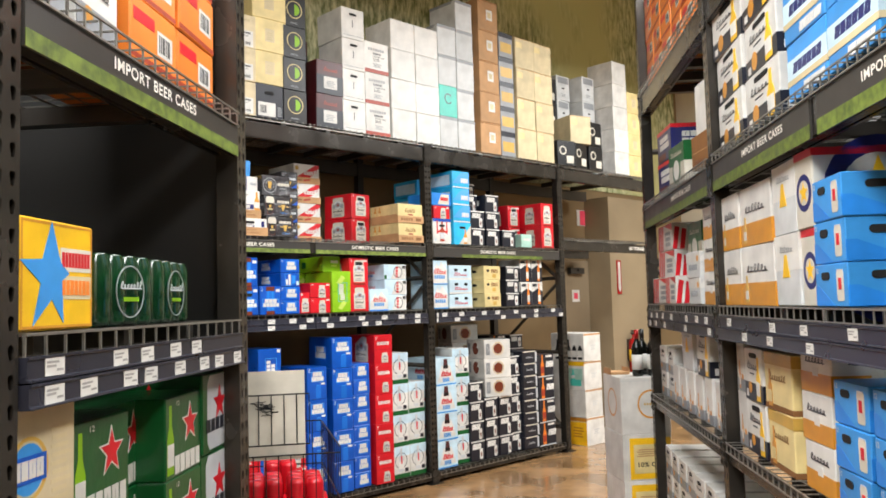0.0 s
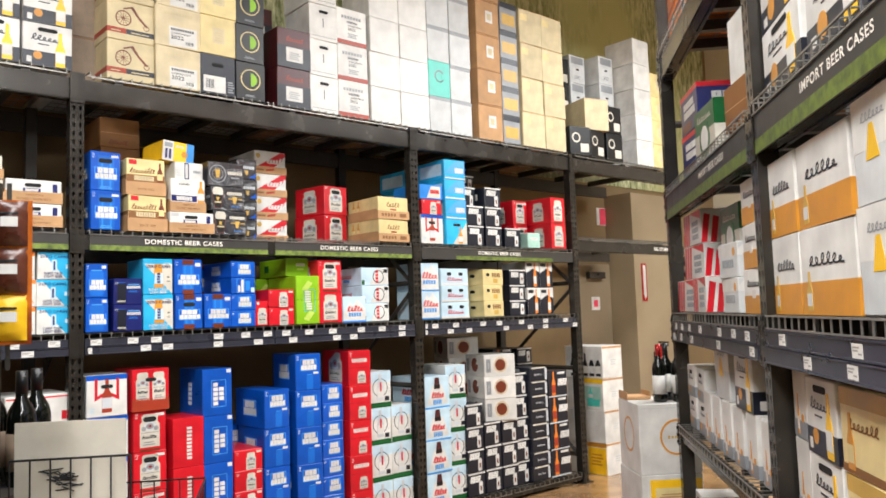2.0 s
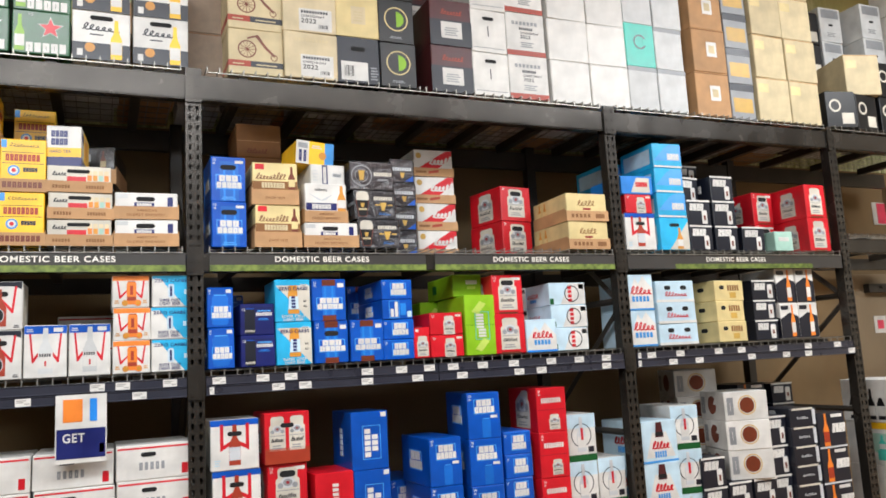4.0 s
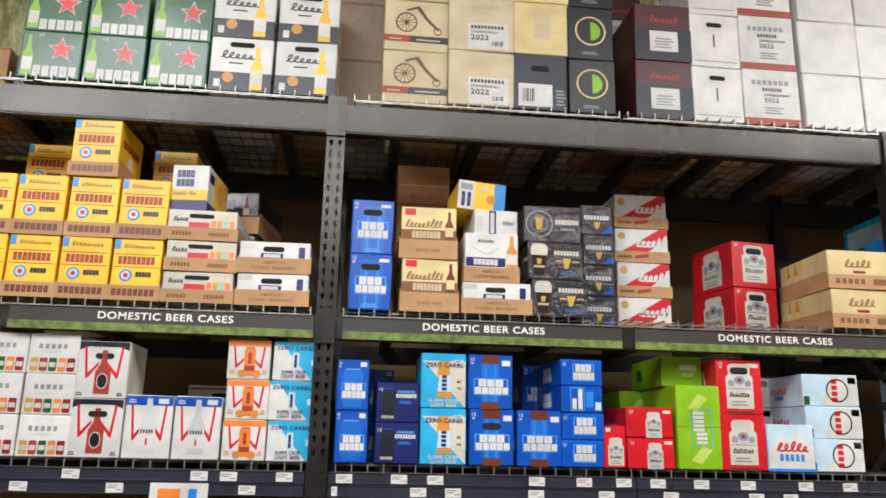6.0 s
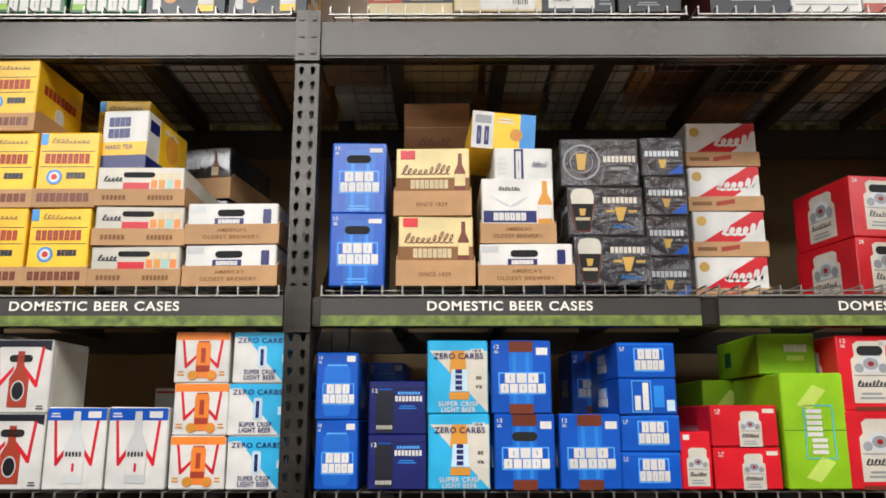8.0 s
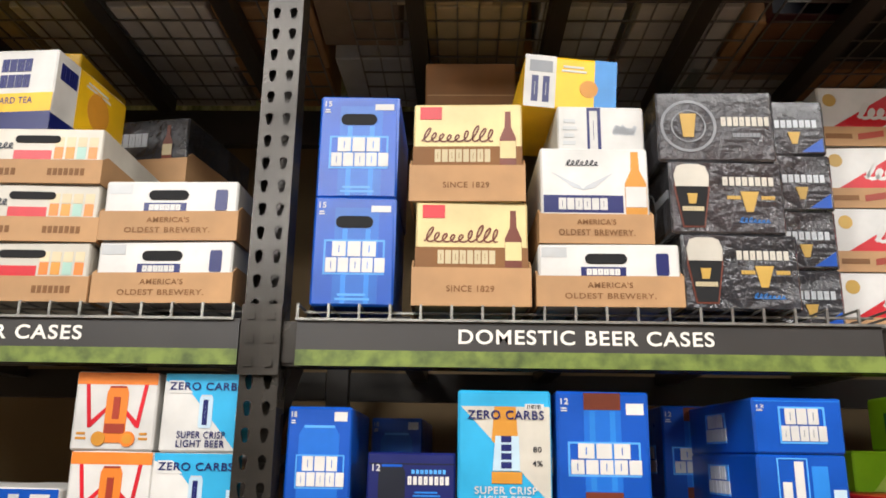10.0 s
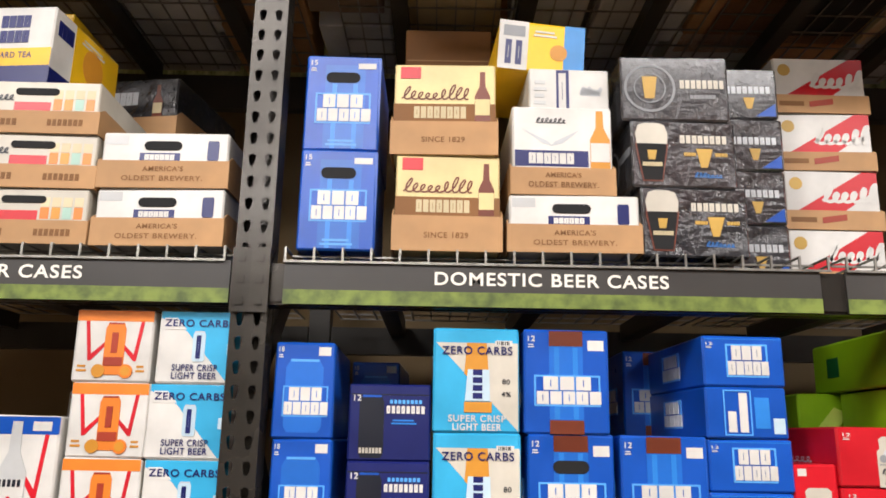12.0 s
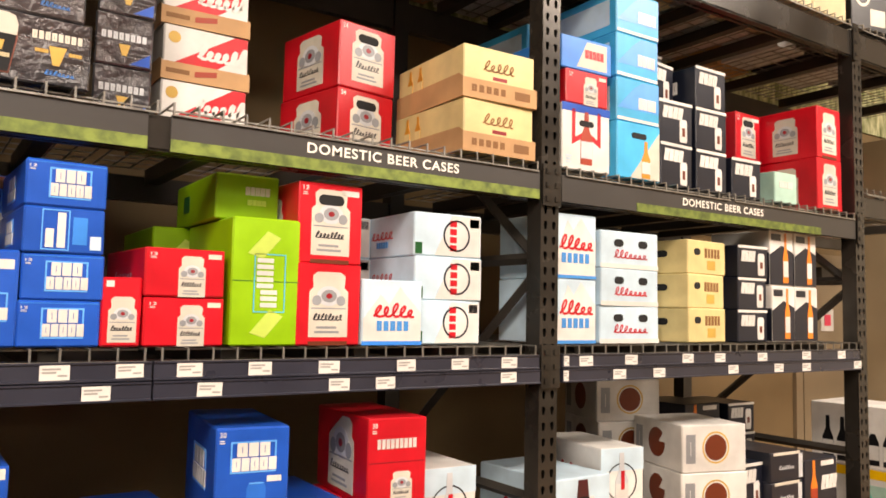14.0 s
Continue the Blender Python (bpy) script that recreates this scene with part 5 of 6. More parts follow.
@kind("lager_tan", 0.2, 0.3, 0.25, "beige", "tan paper beer case with round blue badge")
def _(p):
    p.disc("F", 0.26, 0.5, 0.24, "cyan", 1, "round_mark")
    p.ring("F", 0.26, 0.5, 0.3, "gold", 1)
    p.rect("F", 0.0, 0.4, 0.52, 0.6, "blue", 3, "name_panel")
    p.blocks("F", 0.03, 0.43, 0.48, 0.57, 4, "white", 4)
    p.small_print("F", 0.6, 0.2, 0.92, 0.8, 9, "sand", 1)


@kind("orange_case", 0.27, 0.4, 0.165, "orange", "orange beer carton with red print")
def _(p):
    p.rect("F", 0.06, 0.62, 0.5, 0.82, "red", 1)
    p.barcode("F", 0.56, 0.3, 0.9, 0.7, 1)
    p.rect("F", 0.0, 0.04, 1.0, 0.12, "rust", 1)
    p.rect("L", 0.1, 0.3, 0.8, 0.6, "rust")


def crown_foot(p):
    for f in "FR":
        p.rect(f, 0.0, 0.0, 1.0, 0.38, "amber", 1)
        p.ribbon(f, 0.16, 0.54, 0.86, 0.72, "ink", 2, thick=0.1, loops=6)
        p.bottle(f, 0.16, 0.05, 0.5, 0.1, "gold", "white", 3)


kind("crown_amber", 0.27, 0.3, 0.245, "white", "white beer case with amber foot")(crown_foot)


@kind("crown_amber_wide", 0.4, 0.3, 0.245, "white", "wide white beer case with amber foot")
def _(p):
    crown_foot(p)
    p.slot("R", 0.5, 0.84, 0.34, 0.1)


def crown_night(p):
    for f in "FR":
        p.rect(f, 0.0, 0.0, 1.0, 0.34, "ink", 1)
        p.disc(f, 0.3, 0.24, 0.09, "amber", 2, "round_mark")
        p.rect(f, 0.08, 0.06, 0.18, 0.2, "white", 2, "barcode_panel")
        p.small_print(f, 0.3, 0.5, 0.56, 0.55, 1, "ink")
        p.ribbon(f, 0.14, 0.58, 0.86, 0.78, "ink", 2, thick=0.1, loops=6)
        p.bottle(f, 0.76, 0.03, 0.84, 0.2, "yellow", "white", 3)
    p.slot("F", 0.5, 0.86, 0.4, 0.09)


kind("crown_blue", 0.262, 0.3, 0.25, "white", "white beer case with navy and gold foot")(crown_night)
kind("crown_blue_wide", 0.41, 0.3, 0.215, "white", "wide white beer case with navy and gold foot")(crown_night)


@kind("crown_light", 0.26, 0.3, 0.255, "pale_grey", "pale grey and white beer case")
def _(p):
    for f in "FR":
        p.rect(f, 0.0, 0.5, 1.0, 1.0, "white", 1)
        p.poly(f, [(0.3, 0.4), (0.6, 0.4), (0.5, 0.72), (0.4, 0.72)], "yellow", 2, "bottle_picture")
        p.ribbon(f, 0.2, 0.74, 0.8, 0.88, "grey", 2, thick=0.08, loops=6)


@kind("star_round", 0.15, 0.42, 0.258, "offwhite", "cream and red beer case with round star badge")
def _(p):
    for f in "FR":
        p.rect(f, 0.0, 0.9, 1.0, 1.0, "red", 1)
        p.disc(f, 0.5, 0.46, 0.42, "navy", 1, "round_mark")
        p.disc(f, 0.5, 0.46, 0.28, "offwhite", 2, "round_mark")
        p.star(f, 0.5, 0.46, 0.26, "yellow", 3)


@kind("sky_import", 0.235, 0.32, 0.132, "cyan", "bright blue beer can case with hand holes")
def _(p):
    for f in "FR":
        p.slot(f, 0.34, 0.72, 0.26, 0.18)
        p.can(f, 0.78, 0.14, 0.86, 0.2, "offwhite", "silver", 2)
        p.rect(f, 0.74, 0.4, 0.82, 0.66, "red", 4, "brand_mark")
        p.poly(f, [(0.0, 0.03), (0.6, 0.03), (0.1, 0.5), (0.0, 0.5)], "blue_mid", 1)
    p.letters("F", "12", 0.04, 0.8, 0.12, 0.92, "white")


@kind("red_white", 0.39, 0.35, 0.17, "white", "white beer can case with broad red slashes")
def _(p):
    for f in "FR":
        for a in (0.0, 0.13, 0.26):
            p.poly(f, [(a + 0.06, 0.98), (a + 0.15, 0.98), (a + 0.08, 0.02), (a, 0.02)], "red", 1, "red_stripe")
        p.poly(f, [(0.4, 0.98), (0.99, 0.98), (0.99, 0.72)], "red", 1, "red_corner")
        for b in (0.16, 0.36, 0.56):
            p.blocks(f, 0.52, b, 0.88, b + 0.14, 5, "grey", 2, gap=0.25)


@kind("green_white", 0.33, 0.35, 0.235, "green", "green and white beer case with round badge")
def _(p):
    for f in "FR":
        p.rect(f, 0.0, 0.0, 1.0, 0.5, "offwhite", 1)
        p.disc(f, 0.5, 0.36, 0.26, "green", 2, "round_mark")
        p.disc(f, 0.5, 0.36, 0.18, "white", 3, "round_mark")
        p.ribbon(f, 0.14, 0.7, 0.9, 0.9, "offwhite", 2, thick=0.1)


@kind("navy_red", 0.36, 0.35, 0.21, "navy", "navy and red beer case with white script")
def _(p):
    for f in "FR":
        p.rect(f, 0.0, 0.88, 1.0, 1.0, "red", 1)
        p.blocks(f, 0.2, 0.6, 0.8, 0.76, 4, "white", 2)
        p.blocks(f, 0.2, 0.38, 0.86, 0.55, 5, "white", 2)
        p.rect(f, 0.1, 0.06, 0.6, 0.26, "cola", 1)


@kind("pale_import", 0.2, 0.3, 0.165, "white", "white import beer case with grey foot")
def _(p):
    for f in "FR":
        p.rect(f, 0.0, 0.0, 1.0, 0.34, "grey", 1)
        p.ribbon(f, 0.2, 0.55, 0.8, 0.75, "ink", 2, thick=0.09)
        p.disc(f, 0.26, 0.22, 0.1, "amber", 2)
    p.slot("F", 0.5, 0.8, 0.34, 0.12)


@kind("pale_low", 0.24, 0.3, 0.14, "pale_grey", "low pale grey import beer case with print")
def _(p):
    for f in "FR":
        p.rect(f, 0.0, 0.62, 1.0, 0.98, "white", 1)
        p.blocks(f, 0.2, 0.3, 0.8, 0.52, 6, "grey", 2, gap=0.3)
        p.disc(f, 0.82, 0.74, 0.07, "amber", 2, "round_mark")


@kind("cream_import", 0.3, 0.3, 0.235, "cream", "cream beer case with gold script")
def _(p):
    for f in "FR":
        p.ribbon(f, 0.16, 0.5, 0.84, 0.7, "kraft_dark", 2, thick=0.09)
        p.rect(f, 0.0, 0.78, 1.0, 0.98, "gold", 1)
        p.bottle(f, 0.2, 0.05, 0.7, 0.14, "amber", "cream", 3)
        p.rect(f, 0.0, 0.0, 1.0, 0.1, "kraft_dark", 1)


@kind("surf", 0.34, 0.35, 0.2, "cyan", "blue beer case with white wave and sand print")
def _(p):
    for f in "FR":
        p.rect(f, 0.0, 0.36, 1.0, 0.72, "ice", 1)
        p.rect(f, 0.0, 0.28, 1.0, 0.38, "sand", 2)
        p.blocks(f, 0.16, 0.46, 0.88, 0.64, 6, "navy", 2, lean=0.02)
        p.blocks(f, 0.4, 0.06, 0.92, 0.22, 6, "white", 2, lean=0.02)


# ---- wine cases ----
W = dict(category="wine case", thing="wine_case")


@kind("wine_wheel", 0.29, 0.36, 0.25, "sand", "tan wine carton with old bicycle drawing", **W)
def _(p):
    p.ring("F", 0.34, 0.56, 0.17, "cola", 1, thick=0.14)
    for i in range(6):
        t = i * math.pi / 6
        c, s, k = math.cos(t), math.sin(t), p.aspect("F")
        p.poly("F", [(0.34 + 0.16 * c - 0.005 * s, 0.56 + k * (0.16 * s + 0.005 * c)), (0.34 - 0.16 * c - 0.005 * s, 0.56 - k * (0.16 * s - 0.005 * c)), (0.34 - 0.16 * c + 0.005 * s, 0.56 - k * (0.16 * s + 0.005 * c)), (0.34 + 0.16 * c + 0.005 * s, 0.56 + k * (0.16 * s - 0.005 * c))], "cola", 2)
    p.ring("F", 0.83, 0.41, 0.065, "cola", 1, thick=0.25)
    p.poly("F", [(0.34, 0.78), (0.5, 0.84), (0.66, 0.6), (0.83, 0.42), (0.86, 0.45), (0.68, 0.66), (0.54, 0.9), (0.34, 0.82)], "cola", 1)
    p.rect("F", 0.0, 0.17, 0.4, 0.3, "rust", 1, "red_band")
    p.rect("F", 0.4, 0.17, 1.0, 0.3, "ink", 1, "dark_band")
    p.small_print("F", 0.08, 0.21, 0.3, 0.26, 1, "sand")
    p.small_print("F", 0.5, 0.21, 0.92, 0.26, 1, "sand")
    p.rect("L", 0.0, 0.17, 1.0, 0.3, "rust", 1, "red_band")


@kind("wine_taupe", 0.24, 0.36, 0.3, "tan_label", "plain taupe wine carton", **W)
def _(p):
    p.rect("F", 0.0, 0.97, 1.0, 0.985, "kraft_dark", 1, "tape")


@kind("wine_bishop", 0.295, 0.36, 0.262, "beige", "cream wine carton with white vintage label", **W)
def _(p):
    p.rect("F", 0.3, 0.04, 0.92, 0.52, "white", 1, "white_label")
    p.blocks("F", 0.34, 0.42, 0.86, 0.48, 10, "ink", 2, gap=0.3)
    p.letters("F", "CHARDONNAY", 0.34, 0.33, 0.78, 0.38, "ink", 3)
    p.letters("F", "2022", 0.34, 0.2, 0.62, 0.3, "black", 3)
    p.barcode("F", 0.64, 0.08, 0.88, 0.2, 3)
    p.blocks("F", 0.2, 0.8, 0.84, 0.87, 10, "sand", 1, gap=0.3)


@kind("wine_yellow", 0.3, 0.36, 0.262, "cream", "pale yellow wine carton", **W)
def _(p):
    p.rect("F", 0.36, 0.3, 0.64, 0.7, "beige", 1)
    p.small_print("F", 0.4, 0.36, 0.6, 0.62, 4, "sand")


@kind("wine_navy", 0.25, 0.36, 0.272, "ink", "dark navy wine carton with barcode label", **W)
def _(p):
    p.slot("F", 0.5, 0.74, 0.34, 0.1)
    p.rect("F", 0.1, 0.06, 0.72, 0.46, "white", 1, "white_label")
    p.barcode("F", 0.14, 0.1, 0.44, 0.42, 2)
    p.small_print("F", 0.78, 0.1, 0.96, 0.4, 5, "grey")


@kind("wine_moon", 0.215, 0.36, 0.262, "black", "black wine carton with ringed half moon", **W)
def _(p):
    p.ring("F", 0.5, 0.55, 0.34, "cream", 2, thick=0.1)
    p.disc("F", 0.5, 0.55, 0.22, "lime", 2, "round_mark")
    p.poly("F", [(0.28, 0.36), (0.5, 0.36), (0.5, 0.74), (0.28, 0.74)], "black", 3)
    p.small_print("F", 0.3, 0.1, 0.7, 0.16, 2, "grey")


@kind("wine_dark", 0.27, 0.36, 0.285, "wine_red", "dark wine carton with white label", **W)
def _(p):
    p.rect("F", 0.0, 0.0, 1.0, 0.56, "ink", 1)
    p.rect("F", 0.26, 0.16, 0.76, 0.52, "white", 2, "white_label")
    p.ribbon("F", 0.24, 0.66, 0.8, 0.86, "rust", 1, thick=0.07)
    p.small_print("F", 0.34, 0.22, 0.68, 0.42, 4, "grey", 3)


@kind("wine_white", 0.24, 0.36, 0.27, "white", "white wine carton with hand hole and line", **W)
def _(p):
    p.slot("F", 0.5, 0.8, 0.32, 0.08)
    p.rect("F", 0.47, 0.38, 0.5, 0.62, "ink", 1)
    p.rect("F", 0.06, 0.1, 0.94, 0.115, "grey", 1)


@kind("wine_label", 0.272, 0.36, 0.278, "white", "white wine carton with red foot and vintage print", **W)
def _(p):
    p.rect("F", 0.0, 0.0, 1.0, 0.12, "rust", 1)
    p.blocks("F", 0.16, 0.72, 0.84, 0.8, 7, "grey", 1, gap=0.3)
    p.blocks("F", 0.34, 0.6, 0.7, 0.66, 7, "ink", 1, gap=0.3)
    p.letters("F", "2022", 0.36, 0.4, 0.62, 0.48, "ink", 2)
    p.letters("F", "CHARDONNAY", 0.36, 0.51, 0.84, 0.56, "ink", 2)
    p.small_print("F", 0.36, 0.2, 0.7, 0.34, 3, "grey")


@kind("wine_plain", 0.29, 0.36, 0.275, "white", "plain white wine carton", **W)
def _(p):
    p.rect("F", 0.02, 0.97, 0.98, 0.98, "pale_grey", 1)


@kind("wine_teal", 0.235, 0.36, 0.295, "pale_grey", "pale grey wine carton", **W)
def _(p):
    p.rect("F", 0.0, 0.9, 1.0, 1.0, "grey", 1)
    p.rect("L", 0.0, 0.9, 1.0, 1.0, "grey", 1)


@kind("wine_aqua", 0.235, 0.36, 0.3, "teal", "turquoise wine carton with curled mark", **W)
def _(p):
    p.ring("F", 0.5, 0.58, 0.22, "ink", 1, thick=0.22)
    p.rect("F", 0.6, 0.5, 0.78, 0.66, "teal", 2)


@kind("wine_brown", 0.29, 0.36, 0.315, "kraft", "brown corrugated wine carton with small label", **W)
def _(p):
    p.rect("F", 0.42, 0.36, 0.72, 0.7, "white", 1, "white_label")
    p.rect("F", 0.48, 0.44, 0.66, 0.62, "sand", 2)
    p.rect("F", 0.0, 0.96, 1.0, 0.98, "kraft_dark", 1)


@kind("wine_gold", 0.22, 0.36, 0.26, "grey", "grey wine carton with gold label", **W)
def _(p):
    p.rect("F", 0.1, 0.2, 0.9, 0.6, "gold", 1, "gold_label")
    p.rect("F", 0.0, 0.8, 1.0, 1.0, "ink", 1)


@kind("wine_kraft", 0.295, 0.36, 0.322, "sand", "pale kraft wine carton", **W)
def _(p):
    p.rect("F", 0.04, 0.66, 0.36, 0.86, "cream", 1)
    p.rect("F", 0.0, 0.97, 1.0, 0.985, "kraft", 1)


@kind("wine_black", 0.25, 0.36, 0.28, "black", "black wine carton with white print", **W)
def _(p):
    p.ring("F", 0.3, 0.6, 0.2, "offwhite", 1, thick=0.3)
    p.rect("F", 0.5, 0.1, 0.9, 0.4, "offwhite", 1)


@kind("wine_grey", 0.24, 0.36, 0.3, "pale_grey", "pale grey wine carton with dark panel", **W)
def _(p):
    p.rect("F", 0.1, 0.7, 0.9, 0.95, "grey", 1)
    p.slot("F", 0.5, 0.5, 0.2, 0.06)
    p.small_print("F", 0.3, 0.16, 0.7, 0.3, 3, "grey")


@kind("wine_o", 0.36, 0.39, 0.4, "white", "white wine carton with gold ring mark", **W)
def _(p):
    p.ring("F", 0.6, 0.52, 0.27, "amber", 2, thick=0.12, squash=1.05)
    p.ring("L", 0.5, 0.52, 0.25, "amber", 2, thick=0.12, squash=1.05)
    p.blocks("F", 0.46, 0.5, 0.74, 0.54, 5, "gold", 2, gap=0.4)
    p.rect("F", 0.0, 0.93, 1.0, 0.94, "pale_grey", 1)


@kind("wine_offer", 0.36, 0.39, 0.324, "white", "white wine carton with yellow offer sheet", **W)
def _(p):
    p.rect("F", 0.14, 0.04, 0.98, 0.92, "yellow", 2, "offer_sheet")
    p.rect("F", 0.22, 0.16, 0.9, 0.78, "cream", 3, "offer_sheet_panel")
    p.letters("F", "10% OFF", 0.3, 0.3, 0.82, 0.4, "ink", 5)
    p.small_print("F", 0.28, 0.52, 0.84, 0.7, 4, "kraft", 4)


def corner_tape(p):
    p.rect("F", 0.0, 0.92, 1.0, 0.985, "kraft", 1, "tape")
    p.small_print("F", 0.4, 0.4, 0.7, 0.6, 3, "pale_grey")


@kind("wine_stack", 0.32, 0.45, 0.308, "white", "white wine carton sealed with kraft tape", **W)
def _(p):
    corner_tape(p)


@kind("wine_stack_teal", 0.32, 0.45, 0.308, "white", "white wine carton with teal bottle print and yellow band", **W)
def _(p):
    corner_tape(p)
    p.rect("L", 0.3, 0.84, 1.0, 0.99, "yellow", 1, "yellow_band")
    p.rect("L", 0.5, 0.3, 0.94, 0.74, "mintbox", 1, "teal_panel")
    p.rect("L", 0.56, 0.12, 0.9, 0.34, "teal", 2, "teal_panel")
    p.bottle("L", 0.66, 0.34, 0.7, 0.12, "teal", "white", 2)


@kind("wine_stack_top", 0.32, 0.45, 0.308, "white", "white wine carton with row of bottle pictures", **W)
def _(p):
    corner_tape(p)
    for a in (0.2, 0.37, 0.54, 0.71, 0.88):
        p.bottle("L", a, 0.06, 0.78, 0.13, "black", "white", 1)


@kind("wine_stack_sale", 0.32, 0.45, 0.308, "white", "white wine carton with yellow sale sheet", **W)
def _(p):
    corner_tape(p)
    p.rect("L", 0.3, 0.86, 1.0, 0.99, "amber", 1, "amber_band")
    p.rect("L", 0.5, 0.02, 0.99, 0.84, "yellow", 2, "offer_sheet")
    p.small_print("L", 0.58, 0.3, 0.9, 0.7, 4, "amber", 3)


# ---- stock: main rack, upper shelf ----
Z2, Z1, Z0, Z3 = 2.166, 1.562, 0.104, 3.098
for x in (-1.55, -1.345, -1.147, -0.945, -0.745):
    case("yellow_tray", MAIN, x, Z2, 2, 0.02)
case("yellow_tray", MAIN, -0.96, Z2 + 0.506, 1, 0.02)
for x in (-1.27, -1.07, -0.72):
    case("yellow_tray", MAIN, x, Z2, 3, 0.36)
case("chelada_tray", MAIN, -0.5, Z2, 3, 0.02)
case("tea_box", MAIN, -0.573, Z2 + 0.386, 1, 0.03, -6)
case("amber_wrap", MAIN, -0.47, Z2, 2, 0.46)
case("amber_wrap", MAIN, -0.46, Z2 + 0.402, 1, 0.46, -8)
case("flight_tray", MAIN, -0.205, Z2, 2, 0.02, -2)
case("blue15", MAIN, 0.186, Z2, 2, 0.03)
case("tan_tray", MAIN, 0.432, Z2, 1, 0.02)
case("tan_tray", MAIN, 0.422, Z2 + 0.223, 1, 0.02)
case("brown_carton", MAIN, 0.432, Z2, 4, 0.5, 0, 0.2)
case("flight_tray", MAIN, 0.712, Z2, 1, 0.01, -1)
case("flight_box", MAIN, 0.69, Z2 + 0.133, 1, 0.02)
case("flight_end", MAIN, 0.715, Z2 + 0.346, 1, 0.06)
case("tea_lying", MAIN, 0.65, Z2 + 0.463, 1, 0.08, 5, None, 4)
case("stout", MAIN, 0.985, Z2, 1, 0.03)
case("stout", MAIN, 0.968, Z2 + 0.161, 1, 0.03)
case("stout_ring", MAIN, 0.955, Z2 + 0.322, 1, 0.03)
case("stout_side", MAIN, 1.225, Z2, 4, 0.26)
case("stripe", MAIN, 1.49, Z2, 4, 0.4)
case("red24", MAIN, 2.01, Z2, 2, 0.33, 9)
case("cream_tray", MAIN, 2.327, Z2, 2, 0.01)

# main rack, middle shelf
case("ultra_can", MAIN, -1.21, Z1, 3, 0.03)
case("ultra_can", MAIN, -1.015, Z1, 3, 0.03)
case("ultra_bottle", MAIN, -0.83, Z1, 2, 0.03)
case("ultra_white", MAIN, -0.637, Z1, 1, 0.03)
case("ultra_white", MAIN, -0.453, Z1, 1, 0.03)
case("ultra24", MAIN, -0.45, Z1, 2, 0.6)
case("orange_can", MAIN, -0.273, Z1, 3, 0.03)
case("zero_can", MAIN, -0.097, Z1, 3, 0.03)
case("blue_can", MAIN, 0.138, Z1, 2, 0.03)
case("platinum", MAIN, 0.318, Z1, 2, 0.03)
case("next", MAIN, 0.502, Z1, 2, 0.03)
case("blue_bottle", MAIN, 0.697, Z1, 1, 0.03)
case("blue_bottle_plain", MAIN, 0.69, Z1 + 0.219, 1, 0.03)
case("blue_bottle_plain", MAIN, 0.891, Z1, 1, 0.03)
case("blue_bottle_plain", MAIN, 0.99, Z1, 2, 0.42)
case("blue_can", MAIN, 0.25, Z1, 2, 0.46)
case("blue12", MAIN, 1.07, Z1, 2, 0.03)
case("blue12_side", MAIN, 1.07, Z1 + 0.216, 1, 0.03)
case("blue12", MAIN, 1.07, Z1 + 0.324, 1, 0.03)
case("red_narrow", MAIN, 1.204, Z1, 1, 0.03)
case("red12", MAIN, 1.356, Z1, 2, 0.03)
case("lime", MAIN, 1.565, Z1, 1, 0.03)
case("lime", MAIN, 1.47, Z1, 1, 0.46)
case("lime_low", MAIN, 1.545, Z1 + 0.341, 1, 0.14)
case("red_bottle", MAIN, 1.75, Z1 + 0.227, 1, 0.03)
case("red_plain", MAIN, 1.75, Z1, 1, 0.03)
case("ice_box", MAIN, 1.953, Z1, 1, 0.02)
case("ice12", MAIN, 2.166, Z1, 3, 0.05)
case("ice12", MAIN, 1.92, Z1, 3, 0.34)
case("ice12", MAIN, 2.4, Z1, 3, 0.5)
case("ice_tall", MAIN, 2.69, Z1, 2, 0.03)
case("ice12_wide", MAIN, 2.96, Z1, 3, 0.03)
case("gold12", MAIN, 3.42, Z1, 3, 0.05, 6)
case("lite", MAIN, 3.72, Z1, 3, 0.05)
for x in (3.92, 4.095):
    case("lite_bottle", MAIN, x, Z1, 2, 0.04)
case("lite_round", MAIN, 4.28, Z1, 2, 0.2, 18)

# main rack, upper shelf, far bay
case("ultra_low", MAIN, 2.735, Z2, 1, 0.03)
case("red12", MAIN, 2.735, Z2 + 0.237, 1, 0.03)
case("patriot", MAIN, 2.735, Z2 + 0.36, 1, 0.03)
case("sky_tall", MAIN, 3.0, Z2, 1, 0.03)
case("sky12", MAIN, 3.0, Z2 + 0.211, 3, 0.03)
case("sky12", MAIN, 2.9, Z2, 4, 0.42)
case("lite_tall", MAIN, 3.235, Z2, 2, 0.05)
case("lite_tall", MAIN, 3.225, Z2 + 0.342, 1, 0.12, 8)
case("lite", MAIN, 3.22, Z2, 5, 0.4)
case("lite_tall", MAIN, 3.455, Z2, 3, 0.05)
case("lite", MAIN, 3.46, Z2, 5, 0.4)
case("lite", MAIN, 3.69, Z2, 4, 0.42)
case("lite_tall", MAIN, 3.7, Z2, 1, 0.06)
case("mint", MAIN, 3.95, Z2, 1, 0.04)
case("red_plain", MAIN, 4.29, Z2, 2, 0.03, 0, 0.24)
case("red_bottle", MAIN, 4.06, Z2, 2, 0.3, 4, 0.235)

